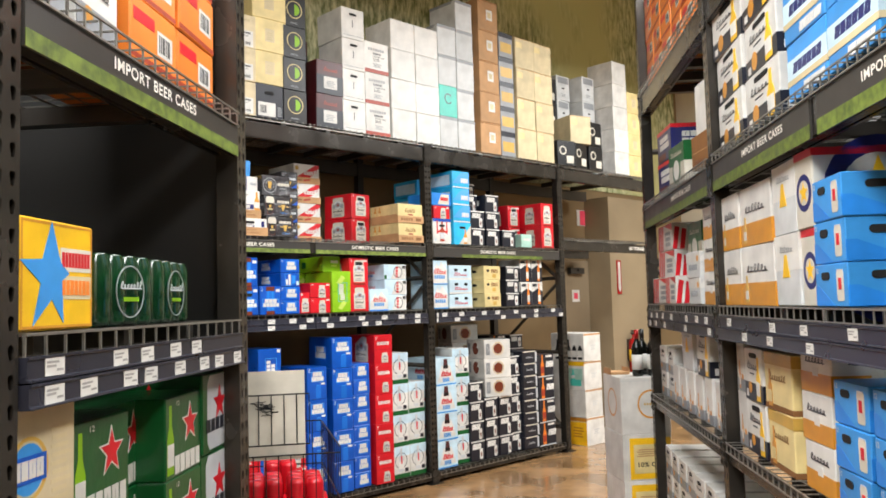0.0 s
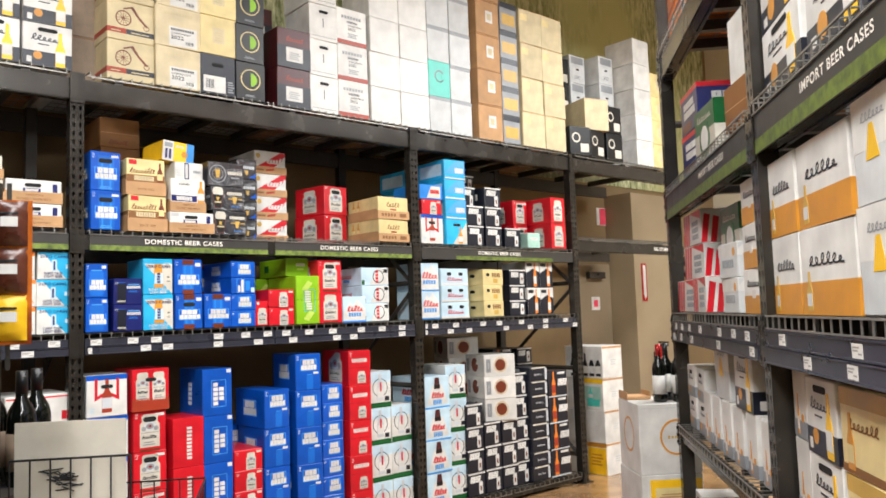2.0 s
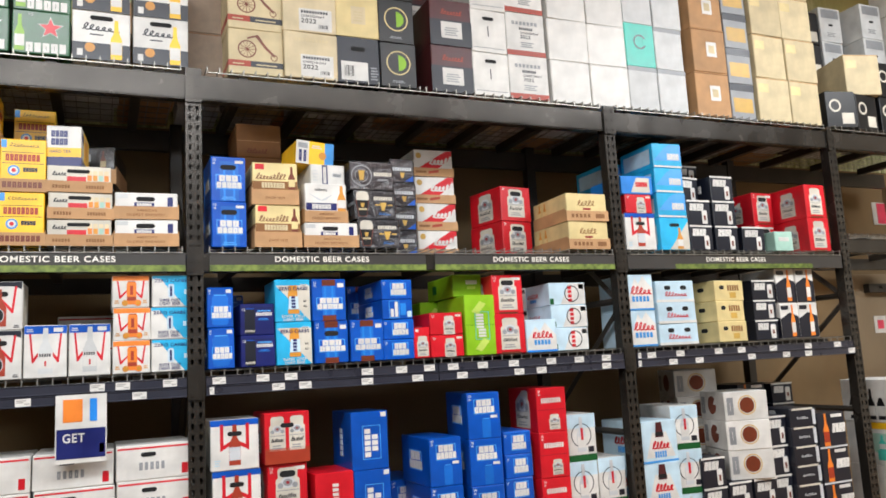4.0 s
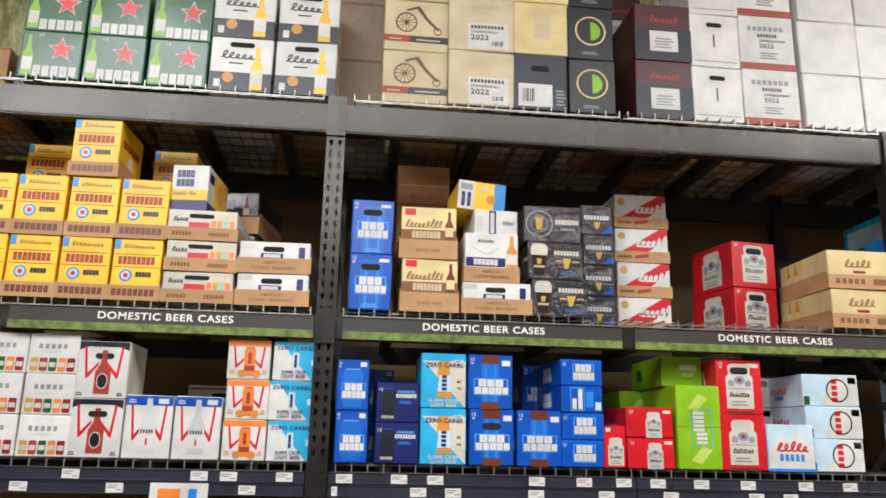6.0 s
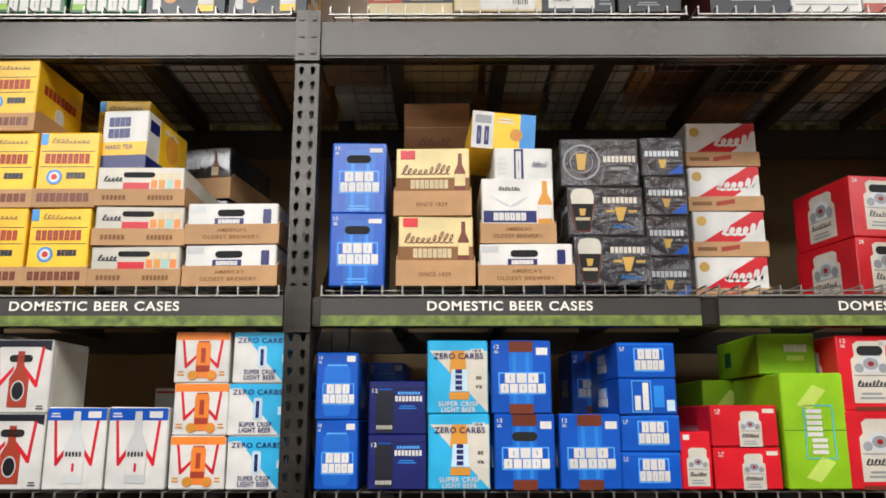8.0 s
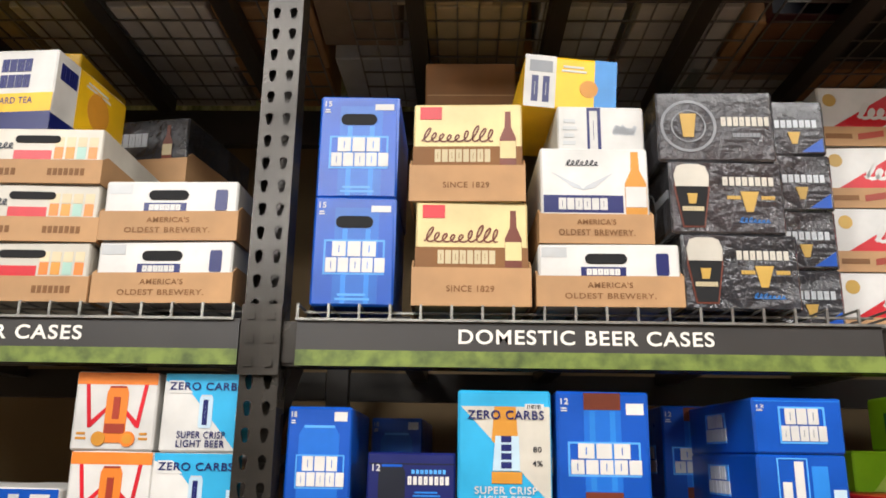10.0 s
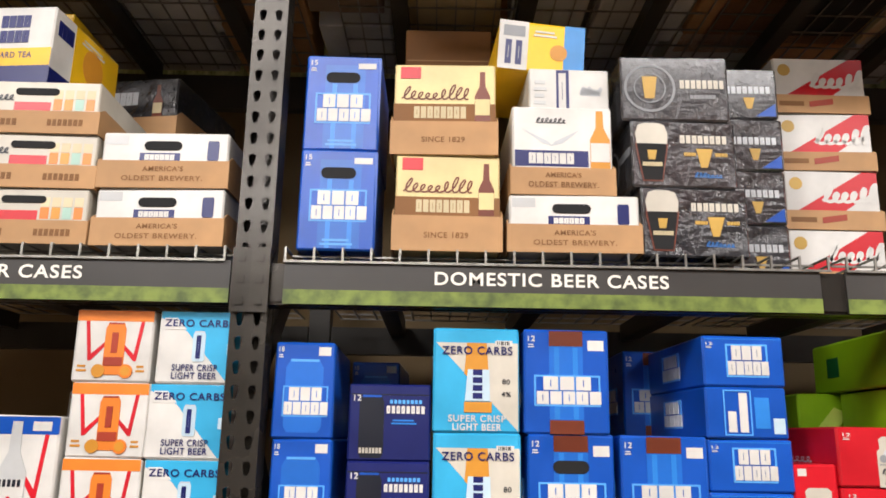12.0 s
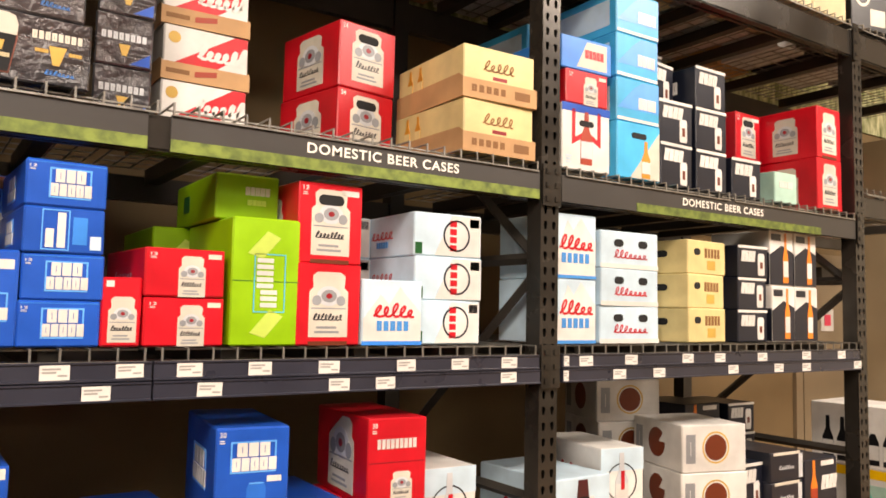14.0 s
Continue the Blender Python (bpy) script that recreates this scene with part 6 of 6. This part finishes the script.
# main rack, foot
for x in (-1.55, -1.2, -0.857, -0.514):
    case("ultra24", MAIN, x, Z0, 7, 0.04, 0, 0.159)
case("ultra24", MAIN, -0.172, Z0, 7, 0.03, 0, 0.16)
bm = bmesh.new()
slab(bm, -0.59, -0.03, 1.18, -0.38, -0.027, 1.48)
flyer = part("hanging_flyer", bm, M["white"])
for x0, z0, x1, z1, mt in ((-0.585, 1.2, -0.385, 1.33, "navy"), (-0.56, 1.36, -0.48, 1.46, "orange"), (-0.45, 1.36, -0.42, 1.46, "blue_mid"), (-0.41, 1.22, -0.39, 1.26, "pink")):
    bm = bmesh.new()
    slab(bm, x0, -0.032, z0, x1, -0.03, z1)
    part("printed_panel", bm, M[mt], flyer)
part("lettering", words("GET", -0.56, 1.27, -0.47, 1.31, -0.0335), M["white"], flyer)
tagged(flyer, "white and navy paper flyer hung from price rail", "flyer")
case("ultra_low", MAIN, 0.198, Z0, 5, 0.03, 0, 0.241)
case("red_bow", MAIN, 0.453, Z0, 1, 0.05, 0)
case("red_bottle", MAIN, 0.453, Z0 + 0.251, 3, 0.05, 0, 0.24)
case("red_bow", MAIN, 0.453, Z0 + 0.976, 1, 0.03, 0)
case("red_tall", MAIN, 0.69, Z0, 3, 0.03, 0, 0.302)
case("blue_vert", MAIN, 0.892, Z0, 4, 0.05, 0, 0.298)
case("red12", MAIN, 1.1, Z0, 5, 0.04, 0, 0.13)
case("blue30", MAIN, 1.305, Z0, 4, 0.03, 0, 0.256)
case("blue30", MAIN, 1.23, Z0, 3, 0.45, 0, 0.256)
case("blue30", MAIN, 1.535, Z0, 5, 0.0, -6, 0.2495)
case("blue30", MAIN, 1.55, Z0, 3, 0.45)
case("blue12", MAIN, 1.75, Z0, 8, 0.03, 0, 0.127)
case("red_30", MAIN, 1.96, Z0, 5, -0.01, -4, 0.2495)
case("red_30", MAIN, 1.95, Z0, 3, 0.45)
case("ice_ring", MAIN, 2.185, Z0, 4, 0.05, 0, 0.27)
case("ice_ring", MAIN, 2.38, Z0, 3, 0.05, 0, 0.272)
case("ice_bottle", MAIN, 2.4, Z0, 3, 0.5, 0, 0.25)
case("ice_bottle", MAIN, 2.735, Z0, 4, 0.04, 0, 0.25)
case("ice_ring", MAIN, 2.975, Z0, 4, 0.08, -8, 0.268)
case("lite_tall", MAIN, 3.145, Z0, 4, 0.05, 0, 0.185)
for x in (3.35, 3.555):
    case("lite_tall", MAIN, x, Z0, 3, 0.05, 0, 0.19)
case("lite_round", MAIN, 3.46, Z0 + 0.574, 3, 0.05, -17, 0.186)
case("lite_round", MAIN, 3.42, Z0, 7, 0.46, -20, 0.182)
case("lite_tall", MAIN, 3.735, Z0, 5, 0.08, 0, 0.19)
case("lite_low", MAIN, 3.93, Z0, 8, 0.04, 0, 0.123)
case("lite_orange", MAIN, 4.19, Z0, 4, 0.04, 0, 0.235)
case("lite", MAIN, 4.2, Z0, 8, 0.45, 0, 0.142)
case("lite_orange", MAIN, 3.9, Z0, 5, 0.45, 0, 0.23)

# main rack, top
case("green_star", MAIN, -1.2, Z3, 2, 0.04)
case("green_star", MAIN, -0.94, Z3, 2, 0.04)
case("green_star", MAIN, -0.678, Z3, 2, 0.04)
case("crown_blue", MAIN, -0.412, Z3, 2, 0.04)
case("crown_blue", MAIN, -0.135, Z3, 2, 0.04)
case("wine_taupe", MAIN, 0.11, Z3, 3, 0.28)
case("wine_wheel", MAIN, 0.345, Z3, 1, 0.05, 0)
case("wine_wheel", MAIN, 0.345, Z3 + 0.251, 2, 0.05)
case("wine_bishop", MAIN, 0.64, Z3, 3, 0.03)
case("wine_navy", MAIN, 0.91, Z3, 1, 0.04)
case("wine_yellow", MAIN, 0.92, Z3 + 0.273, 3, 0.04)
case("wine_moon", MAIN, 1.15, Z3, 4, 0.04)
case("wine_dark", MAIN, 1.49, Z3, 2, 0.04)
case("wine_dark", MAIN, 1.42, Z3, 3, 0.45)
case("wine_white", MAIN, 1.745, Z3, 4, 0.04)
case("wine_label", MAIN, 2.004, Z3, 3, 0.04)
case("wine_plain", MAIN, 2.31, Z3, 4, 0.04)
case("wine_plain", MAIN, 2.607, Z3, 4, 0.04)
case("wine_teal", MAIN, 2.872, Z3, 1, 0.04)
case("wine_aqua", MAIN, 2.872, Z3 + 0.296, 1, 0.04)
case("wine_teal", MAIN, 2.872, Z3 + 0.597, 2, 0.04)
case("wine_teal", MAIN, 3.115, Z3, 5, 0.04)
case("wine_brown", MAIN, 3.46, Z3, 5, 0.04)
case("wine_gold", MAIN, 3.735, Z3, 5, 0.05)
case("wine_kraft", MAIN, 4.01, Z3, 4, 0.03)
case("wine_kraft", MAIN, 4.312, Z3, 4, 0.03)
case("wine_black", MAIN, 4.66, Z3, 1, 0.02, -12)
case("wine_grey", MAIN, 4.62, Z3, 3, 0.42)
case("wine_black", MAIN, 4.95, Z3, 1, 0.03, 6)
case("wine_black", MAIN, 5.23, Z3, 2, 0.03)
case("wine_kraft", MAIN, 4.95, Z3 + 0.281, 1, 0.03, -14)
case("wine_black", MAIN, 4.9, Z3, 4, 0.42)
case("wine_brown", MAIN, 4.65, Z3, 4, 0.8)
case("wine_grey", MAIN, 5.2, Z3, 4, 0.45)
case("wine_grey", MAIN, 5.5, Z3, 4, 0.3)
case("wine_plain", MAIN, 5.78, Z3, 5, 0.04)
case("wine_yellow", MAIN, 6.08, Z3, 4, 0.04)

# left rack
case("ale_gold", LEFT, -3.77, 1.584, 1, 0.03)
case("lager_tan", LEFT, -3.81, 1.205, 1, 0.03)
case("lager_tan", LEFT, -3.81, 0.954, 1, 0.03, 0)
case("green_star", LEFT, -3.57, 0.954, 2, 0.05)
case("green_star", LEFT, -3.31, 0.954, 2, 0.12, 4)
case("green_star", LEFT, -3.13, 0.954, 2, 0.05)
case("green_keg", LEFT, -2.88 + 0.0, 0.954, 2, 0.05, 0)
for x in (-3.3, -3.02):
    case("orange_case", LEFT, x, 2.244, 3, 0.05)
case("pale_import", LEFT, -3.57, 2.244, 2, 0.06, 5)
case("pale_import", LEFT, -3.8, 2.244, 2, 0.06)

# right rack (runs towards the camera as x grows)
case("crown_amber", RIGHT, 1.64, 1.57, 2, 0.03)
case("crown_amber_wide", RIGHT, 1.985, 1.57, 2, 0.03)
case("crown_light", RIGHT, 2.34, 1.57, 2, 0.03)
case("star_round", RIGHT, 2.55, 1.57, 2, 0.03)
case("sky_import", RIGHT, 2.755, 1.57, 3, 0.02)
case("red_white", RIGHT, -0.2, 1.57, 1, 0.04, 3)
case("red_white", RIGHT, 0.22, 1.57, 1, 0.03, -2)
case("red_white", RIGHT, 0.0, 1.741, 2, 0.05, 2)
case("green_white", RIGHT, 0.6, 1.57, 2, 0.1, 2)
case("pale_low", RIGHT, 0.9, 1.57, 2, 0.02, 3)
case("crown_low", RIGHT, 1.19, 1.57, 3, 0.04)
case("crown_blue_wide", RIGHT, 1.73, 2.272, 3, 0.03)
case("crown_blue_wide", RIGHT, 2.17, 2.272, 3, 0.03)
case("surf", RIGHT, 2.62, 2.272, 3, 0.03)
case("surf", RIGHT, 2.98, 2.272, 3, 0.03)
case("crown_blue_wide", RIGHT, 3.4, 2.272, 3, 0.03)
case("navy_red", RIGHT, 0.12, 2.272, 2, 0.05, 3)
case("green_white", RIGHT, 0.55, 2.272, 1, 0.03, 4)
case("pale_low", RIGHT, 0.9, 2.272, 2, 0.2)
case("brown_carton", RIGHT, 1.13, 2.272, 1, 0.03, 5)
case("wine_plain", RIGHT, 1.15, 2.454, 1, 0.06, 4)
for k in range(6):
    case("orange_case", RIGHT, -0.25 + k * 0.29, 3.084, 4, 0.05)
for x in (-0.27, 0.0):
    case("pale_import", RIGHT, x, 0.949, 2, 0.05)
for k in range(6):
    case("crown_slim", RIGHT, 0.2 + k * 0.205, 0.949, 1, 0.04, 2)
case("crown_light", RIGHT, 0.55, 1.19, 1, 0.04)
case("crown_blue", RIGHT, 0.95, 1.19, 1, 0.04)
case("crown_slim", RIGHT, 1.6, 0.949, 2, 0.05)
case("crown_blue", RIGHT, 1.83, 0.949, 2, 0.04, 0, 0.22)
case("cream_import", RIGHT, 2.14, 0.949, 2, 0.04, 0, 0.22)
case("crown_low", RIGHT, 2.49, 0.949, 3, 0.05)
case("sky_import", RIGHT, 2.81, 0.949, 3, 0.03)
case("sky_import", RIGHT, 3.08, 0.949, 3, 0.03)
for k in range(8):
    case("pale_import", RIGHT, -0.26 + k * 0.23, 0.104, 3, 0.05)
for k in range(8):
    case("pale_import", RIGHT, 1.7 + k * 0.27, 0.104, 3, 0.06)

# second rows on the top decks
for k in range(22):
    if k != 8:
        case(("wine_grey", "wine_plain", "wine_brown", "wine_black", "wine_kraft")[k % 5], MAIN, -2.3 + k * 0.305, Z3, 1, 0.5 if k == 12 else 0.42)
    if k > 1:
        case(("wine_plain", "wine_brown", "wine_grey")[k % 3], MAIN, -2.32 + k * 0.305, Z3, 1 + k % 2, 0.72)

# ---- by the back door ----
FLOOR = Matrix.Identity(4)
case("wine_stack_sale", FLOOR, 4.97, 0.0, 1, 0.0, 1)
case("wine_stack", FLOOR, 4.965, 0.309, 1, 0.0, 1)
case("wine_stack_teal", FLOOR, 4.96, 0.618, 1, 0.0, 1)
case("wine_stack_top", FLOOR, 4.96, 0.927, 1, 0.0, 0)
STACK = Matrix.Translation((2.59, -2.17, 0)) @ pose(0, 0, 0, 0, 0, -36)
case("wine_offer", STACK, 0, 0.0, 2, 0.0)
case("wine_o", STACK, 0, 0.651, 1, 0.0)
bm = bmesh.new()
slab(bm, 6.503, 1.292, 2.629, 6.743, 1.298, 2.849)
slab(bm, 6.563, 1.289, 2.639, 6.733, 1.292, 2.839, 1)
tagged(part("wall_notice", bm, [M["white"], M["pink"]]), "white paper notice with pink panel on the wall", "notice")


def bottle_thing(place, x, y, z, glass="glass_black", foil="foil_red", label="white", h=0.31, r=0.039):
    e = new("wine_bottle")
    bm = bmesh.new()
    lathe(bm, [(r * 0.9, 0), (r, 0.008), (r, h * 0.58), (r * 0.85, h * 0.66), (r * 0.4, h * 0.76), (r * 0.36, h * 0.97), (r * 0.38, h)], 24)
    part("glass", bm, M[glass], e, smooth=True)
    bm = bmesh.new()
    lathe(bm, [(r * 1.012, h * 0.14), (r * 1.012, h * 0.46)], 24)
    part("paper_label", bm, M[label], e, "white paper label", True)
    bm = bmesh.new()
    lathe(bm, [(r * 0.42, h * 0.8), (r * 0.4, h * 1.002)], 20)
    part("foil", bm, M[foil], e, "foil capsule", True)
    e.matrix_world = place @ pose(x, y, z, 0, 0, 40)
    return tagged(e, "dark glass wine bottle with white paper label", "bottle", "wine bottles on the cartons")


for x, y in ((-0.02, 0.08), (0.09, 0.07), (0.06, 0.18), (0.14, 0.17)):
    bottle_thing(STACK, x, y, 1.053, foil="black" if x > 0 else "foil_red", h=0.33)
bm = bmesh.new()
slab(bm, -0.17, 0.22, 1.053, -0.03, 0.38, 1.07)
slab(bm, -0.172, 0.218, 1.053, -0.17, 0.382, 1.1)
slab(bm, -0.03, 0.218, 1.053, -0.028, 0.382, 1.1)
tray = part("open_tray", bm, M["kraft"])
tray.matrix_world = STACK
tagged(tray, "shallow open kraft tray on a wine carton", "tray")
setting("pillar", 6.68, 0.9, 0, 7.6, 1.299, 3.0, "pillar", "tan boxed pillar beside the back door")
setting("door_frame", 5.98, 1.27, 0, 6.06, 1.299, 2.16, "door", "brown painted steel door frame")
door = setting("door_1", 6.062, 1.262, 0.01, 6.672, 1.299, 2.14, "door", "closed brown painted back door")
bm = bmesh.new()
slab(bm, 6.2, 1.2, 1.96, 6.5, 1.261, 2.04)
slab(bm, 6.34, 1.17, 2.0, 6.36, 1.2, 2.02)
part("door_closer", bm, M["steel_dark"], door, "dark door closer")
bm = bmesh.new()
slab(bm, 6.28, 1.256, 1.58, 6.44, 1.261, 1.74)
slab(bm, 6.32, 1.253, 1.62, 6.4, 1.256, 1.7, 1)
part("door_notice", bm, [M["white"], M["pink"]], door, "small white and red notice")
bm = bmesh.new()
slab(bm, 6.815, 0.89, 1.67, 6.915, 0.899, 2.13)
notice = tagged(part("arrow_sign", bm, M["extinguisher"]), "red and white arrow sign on the pillar", "sign")
bm = bmesh.new()
slab(bm, 6.84, 0.886, 1.77, 6.89, 0.89, 2.11)
v = [bm.verts.new(p) for p in ((6.825, 0.886, 1.77), (6.905, 0.886, 1.77), (6.865, 0.886, 1.69))]
bm.faces.new(v)
part("arrow", bm, M["white"], notice, "white arrow")
ext = new("fire_extinguisher")
ext.location = (7.02, 0.8, 0.55)
bm = bmesh.new()
lathe(bm, [(0.06, 0), (0.075, 0.02), (0.075, 0.44), (0.05, 0.5), (0.025, 0.52), (0.025, 0.56)], 20)
part("cylinder", bm, M["extinguisher"], ext, "red enamel cylinder", True)
bm = bmesh.new()
slab(bm, -0.02, -0.09, 0.56, 0.02, 0.04, 0.59)
slab(bm, -0.012, -0.1, 0.6, 0.012, 0.04, 0.62)
part("valve", bm, M["steel_dark"], ext)
bm = bmesh.new()
rod(bm, (0.05, -0.03, 0.57), (0.09, -0.02, 0.2), 0.01, 6)
part("hose", bm, M["steel_dark"], ext)
bm = bmesh.new()
lathe(bm, [(0.0765, 0.2), (0.0765, 0.36)], 20)
part("paper_label", bm, M["yellow"], ext, "yellow label", True)
bm = bmesh.new()
slab(bm, -0.03, 0.05, 0.2, 0.03, 0.1, 0.5)
part("bracket", bm, M["steel_dark"], ext)
tagged(ext, "red fire extinguisher hung on the pillar", "extinguisher")


# ---- green can packs on the left rack ----
def can_pack(place, x, y, z, across, deep, yaw=0.0):
    e = new("can_pack")
    r, h = 0.033, 0.165
    base = None
    for i in range(across):
        for j in range(deep):
            if base is None:
                bm = bmesh.new()
                lathe(bm, [(r * 0.8, 0), (r, 0.012), (r, h - 0.02), (r * 0.82, h - 0.003), (r * 0.8, h)], 16)
                base = part("can", bm, M["glass_green"], e, smooth=True)
                c = base
            else:
                c = new("can", base.data)
                c.parent = e
            c.location = ((i - (across - 1) / 2) * r * 2.02, r + j * r * 2.02, 0)
    w = across * r * 1.01
    p = Print(2 * w, deep * r * 2, h)
    p.ring("F", 0.5, 0.48, 0.26, "grey", 2, thick=0.05, squash=0.9)
    p.ribbon("F", 0.3, 0.5, 0.74, 0.68, "silver", 2, thick=0.1)
    p.blocks("F", 0.38, 0.34, 0.66, 0.4, 7, "lime", 2, gap=0.3)
    p.build(e)
    e.matrix_world = place @ pose(x, y, z, 0, 0, yaw)
    return tagged(e, "shrink-wrapped pack of dark green beer cans", "can pack", "green can packs on the shelf")


can_pack(LEFT, -3.46, 0.04, 1.584, 4, 3)
can_pack(LEFT, -3.16, 0.06, 1.584, 4, 4, 6)
can_pack(LEFT, -3.7, 0.5, 1.584, 4, 3, 4)
can_pack(LEFT, -3.68, 0.52, 1.75, 4, 3, -5)

# ---- stand past the rack end: snack bags, bottles ----
END = LEFT @ pose(-2.3, 0.29, 0, 0, 0, -54)
strip = new("snack_strip")
strip.matrix_world = END
bm = bmesh.new()
slab(bm, -0.055, 0.0, 1.565, 0.055, 0.003, 1.945)
part("backing_card", bm, M["bag"], strip, "orange backing card")
bm = bmesh.new()
slab(bm, -0.006, 0.003, 1.5, 0.006, 0.006, 1.99)
part("hanger", bm, M["steel_dark"], strip)
for k in range(3):
    bm = bmesh.new()
    bmesh.ops.create_grid(bm, x_segments=8, y_segments=10, size=0.5)
    for v in list(bm.verts):
        bulge = 0.022 * (1 - (2 * v.co.x) ** 2) * (1 - (2 * v.co.y) ** 4)
        v.co = Vector((v.co.x * 0.088, -0.002 - bulge + 0.003 * math.sin(v.co.x * 9 + v.co.y * 23 + k), v.co.y * 0.12))
    bag = part("snack_bag", bm, M["bag_brown"] if k > 0 else M["yellow"], strip, "glossy brown snack bag" if k > 0 else "yellow snack bag", True)
    bag.matrix_basis = pose(0, 0, 1.635 + k * 0.124, -3)
    for z0, z1, mt in ((-0.012, 0.014, "white"), (0.02, 0.026, "black")):
        bm = bmesh.new()
        slab(bm, -0.02, -0.0265, z0, 0.02, -0.0235, z1)
        part("printed_label", bm, M[mt], bag)
tagged(strip, "hanging strip of glossy brown and yellow snack bags", "snack bags")
shelf = new("end_shelf")
shelf.matrix_world = LEFT
for z in (0.6, 1.16):
    bm = bmesh.new()
    slab(bm, -2.3, 0.31, z, -1.95, 0.62, z + 0.012)
    slab(bm, -2.3, 0.31, z + 0.012, -2.294, 0.62, z + 0.04)
    part("shelf_board", bm, M["steel_dark"], shelf)
for x, y, top in ((-2.31, 0.31, 1.99), (-2.31, 0.61, 1.3), (-1.96, 0.31, 1.3), (-1.96, 0.61, 1.3)):
    bm = bmesh.new()
    slab(bm, x, y, 0.0, x + 0.012, y + 0.012, top)
    part("post", bm, M["steel_dark"], shelf)
tagged(shelf, "narrow dark steel end shelf holding bottles", "shelf")
for x, y in ((-2.13, 0.37), (-2.2, 0.44), (-2.1, 0.48), (-2.2, 0.54), (-2.02, 0.4)):
    bottle_thing(LEFT, x, y, 1.172, foil="black", label="tan_label", h=0.315)

# ---- shopping cart with a white board ----
cart = new("shopping_cart")
cart.matrix_world = Matrix.Translation((-0.8, -2.76, 0)) @ pose(0, 0, 0, 0, 0, -33)
bm = bmesh.new()
slab(bm, -0.125, -0.004, 1.065, 0.125, 0.0, 1.385)
board = part("white_board", bm, M["offwhite"], cart, "plain white card on the basket")
bm = bmesh.new()
rnd = random.Random(4)
for k in range(26):
    x, z = rnd.gauss(-0.02, 0.018), rnd.gauss(1.25, 0.014)
    rod(bm, (x - 0.014, -0.006, z + rnd.uniform(-0.01, 0.01)), (x + 0.014, -0.006, z + rnd.uniform(-0.01, 0.01)), 0.0015, 4)
tagged(part("scribble", bm, M["wire_black"], board, "black pen scribble"), kind="stuff")


def wire_panel(name, a, b, z0, z1, n, m):
    bm = bmesh.new()
    a, b = Vector(a), Vector(b)
    for k in range(n + 1):
        p = a.lerp(b, k / n)
        rod(bm, (p.x, p.y, z0), (p.x, p.y, z1), 0.0022, 5)
    for k in range(m + 1):
        z = z0 + (z1 - z0) * k / m
        rod(bm, (a.x, a.y, z), (b.x, b.y, z), 0.003, 5)
    tagged(part(name, bm, M["wire_black"], cart), kind="stuff")


wire_panel("seat_back", (-0.13, -0.02, 0), (0.14, -0.02, 0), 1.12, 1.3, 6, 1)
wire_panel("basket_front", (-0.15, -0.01, 0), (0.25, -0.01, 0), 0.72, 1.08, 9, 2)
wire_panel("basket_side", (0.25, -0.01, 0), (0.2, 0.7, 0), 0.72, 1.1, 12, 2)
wire_panel("basket_side", (-0.15, -0.01, 0), (-0.12, 0.7, 0), 0.72, 1.1, 12, 2)
wire_panel("basket_end", (-0.12, 0.7, 0), (0.2, 0.7, 0), 0.72, 1.1, 8, 2)
bm = bmesh.new()
for k in range(9):
    rod(bm, (-0.14 + k * 0.047, -0.01, 0.72), (-0.11 + k * 0.038, 0.7, 0.72), 0.0025, 5)
tagged(part("basket_floor", bm, M["wire_black"], cart), kind="stuff")
bm = bmesh.new()
for x in (-0.14, 0.24):
    rod(bm, (x, 0.0, 0.72), (x, 0.05, 0.1), 0.011, 6)
    rod(bm, (x, 0.05, 0.12), (x * 0.85, 0.7, 0.12), 0.011, 6)
part("chassis", bm, M["wire_black"], cart)
for x, y in ((-0.14, 0.05), (0.24, 0.05), (-0.12, 0.68), (0.2, 0.68)):
    bm = bmesh.new()
    lathe(bm, [(0.045, -0.012), (0.055, -0.008), (0.055, 0.008), (0.045, 0.012)], 16)
    w = part("wheel", bm, M["black"], cart, "black rubber wheel")
    w.matrix_basis = pose(x, y, 0.056, 0, 90, 0)
tagged(cart, "black wire shopping cart with white card attached", "cart")
CART = cart.matrix_world.copy()
for x, y in ((-0.03, 0.06), (0.12, 0.05), (0.02, 0.4)):
    pack = new("soda_pack")
    base = None
    for i in range(2):
        for j in range(3):
            if base is None:
                bm = bmesh.new()
                lathe(bm, [(0.027, 0), (0.033, 0.012), (0.033, 0.105), (0.027, 0.12)], 16)
                base = c = part("can", bm, M["red"], pack, "red drink can", True)
            else:
                c = new("can", base.data)
                c.parent = pack
            c.location = (i * 0.067, j * 0.067, 0)
    pack.matrix_world = CART @ pose(x - 0.03, y + 0.03, 0.724 + 0.13, 0, 0, 3)
    tagged(pack, "red drink cans standing in the cart basket", "can pack", "red can packs in the cart")
for x in (-0.04, 0.12):
    case("red12", CART, x, 0.726, 1, 0.03)
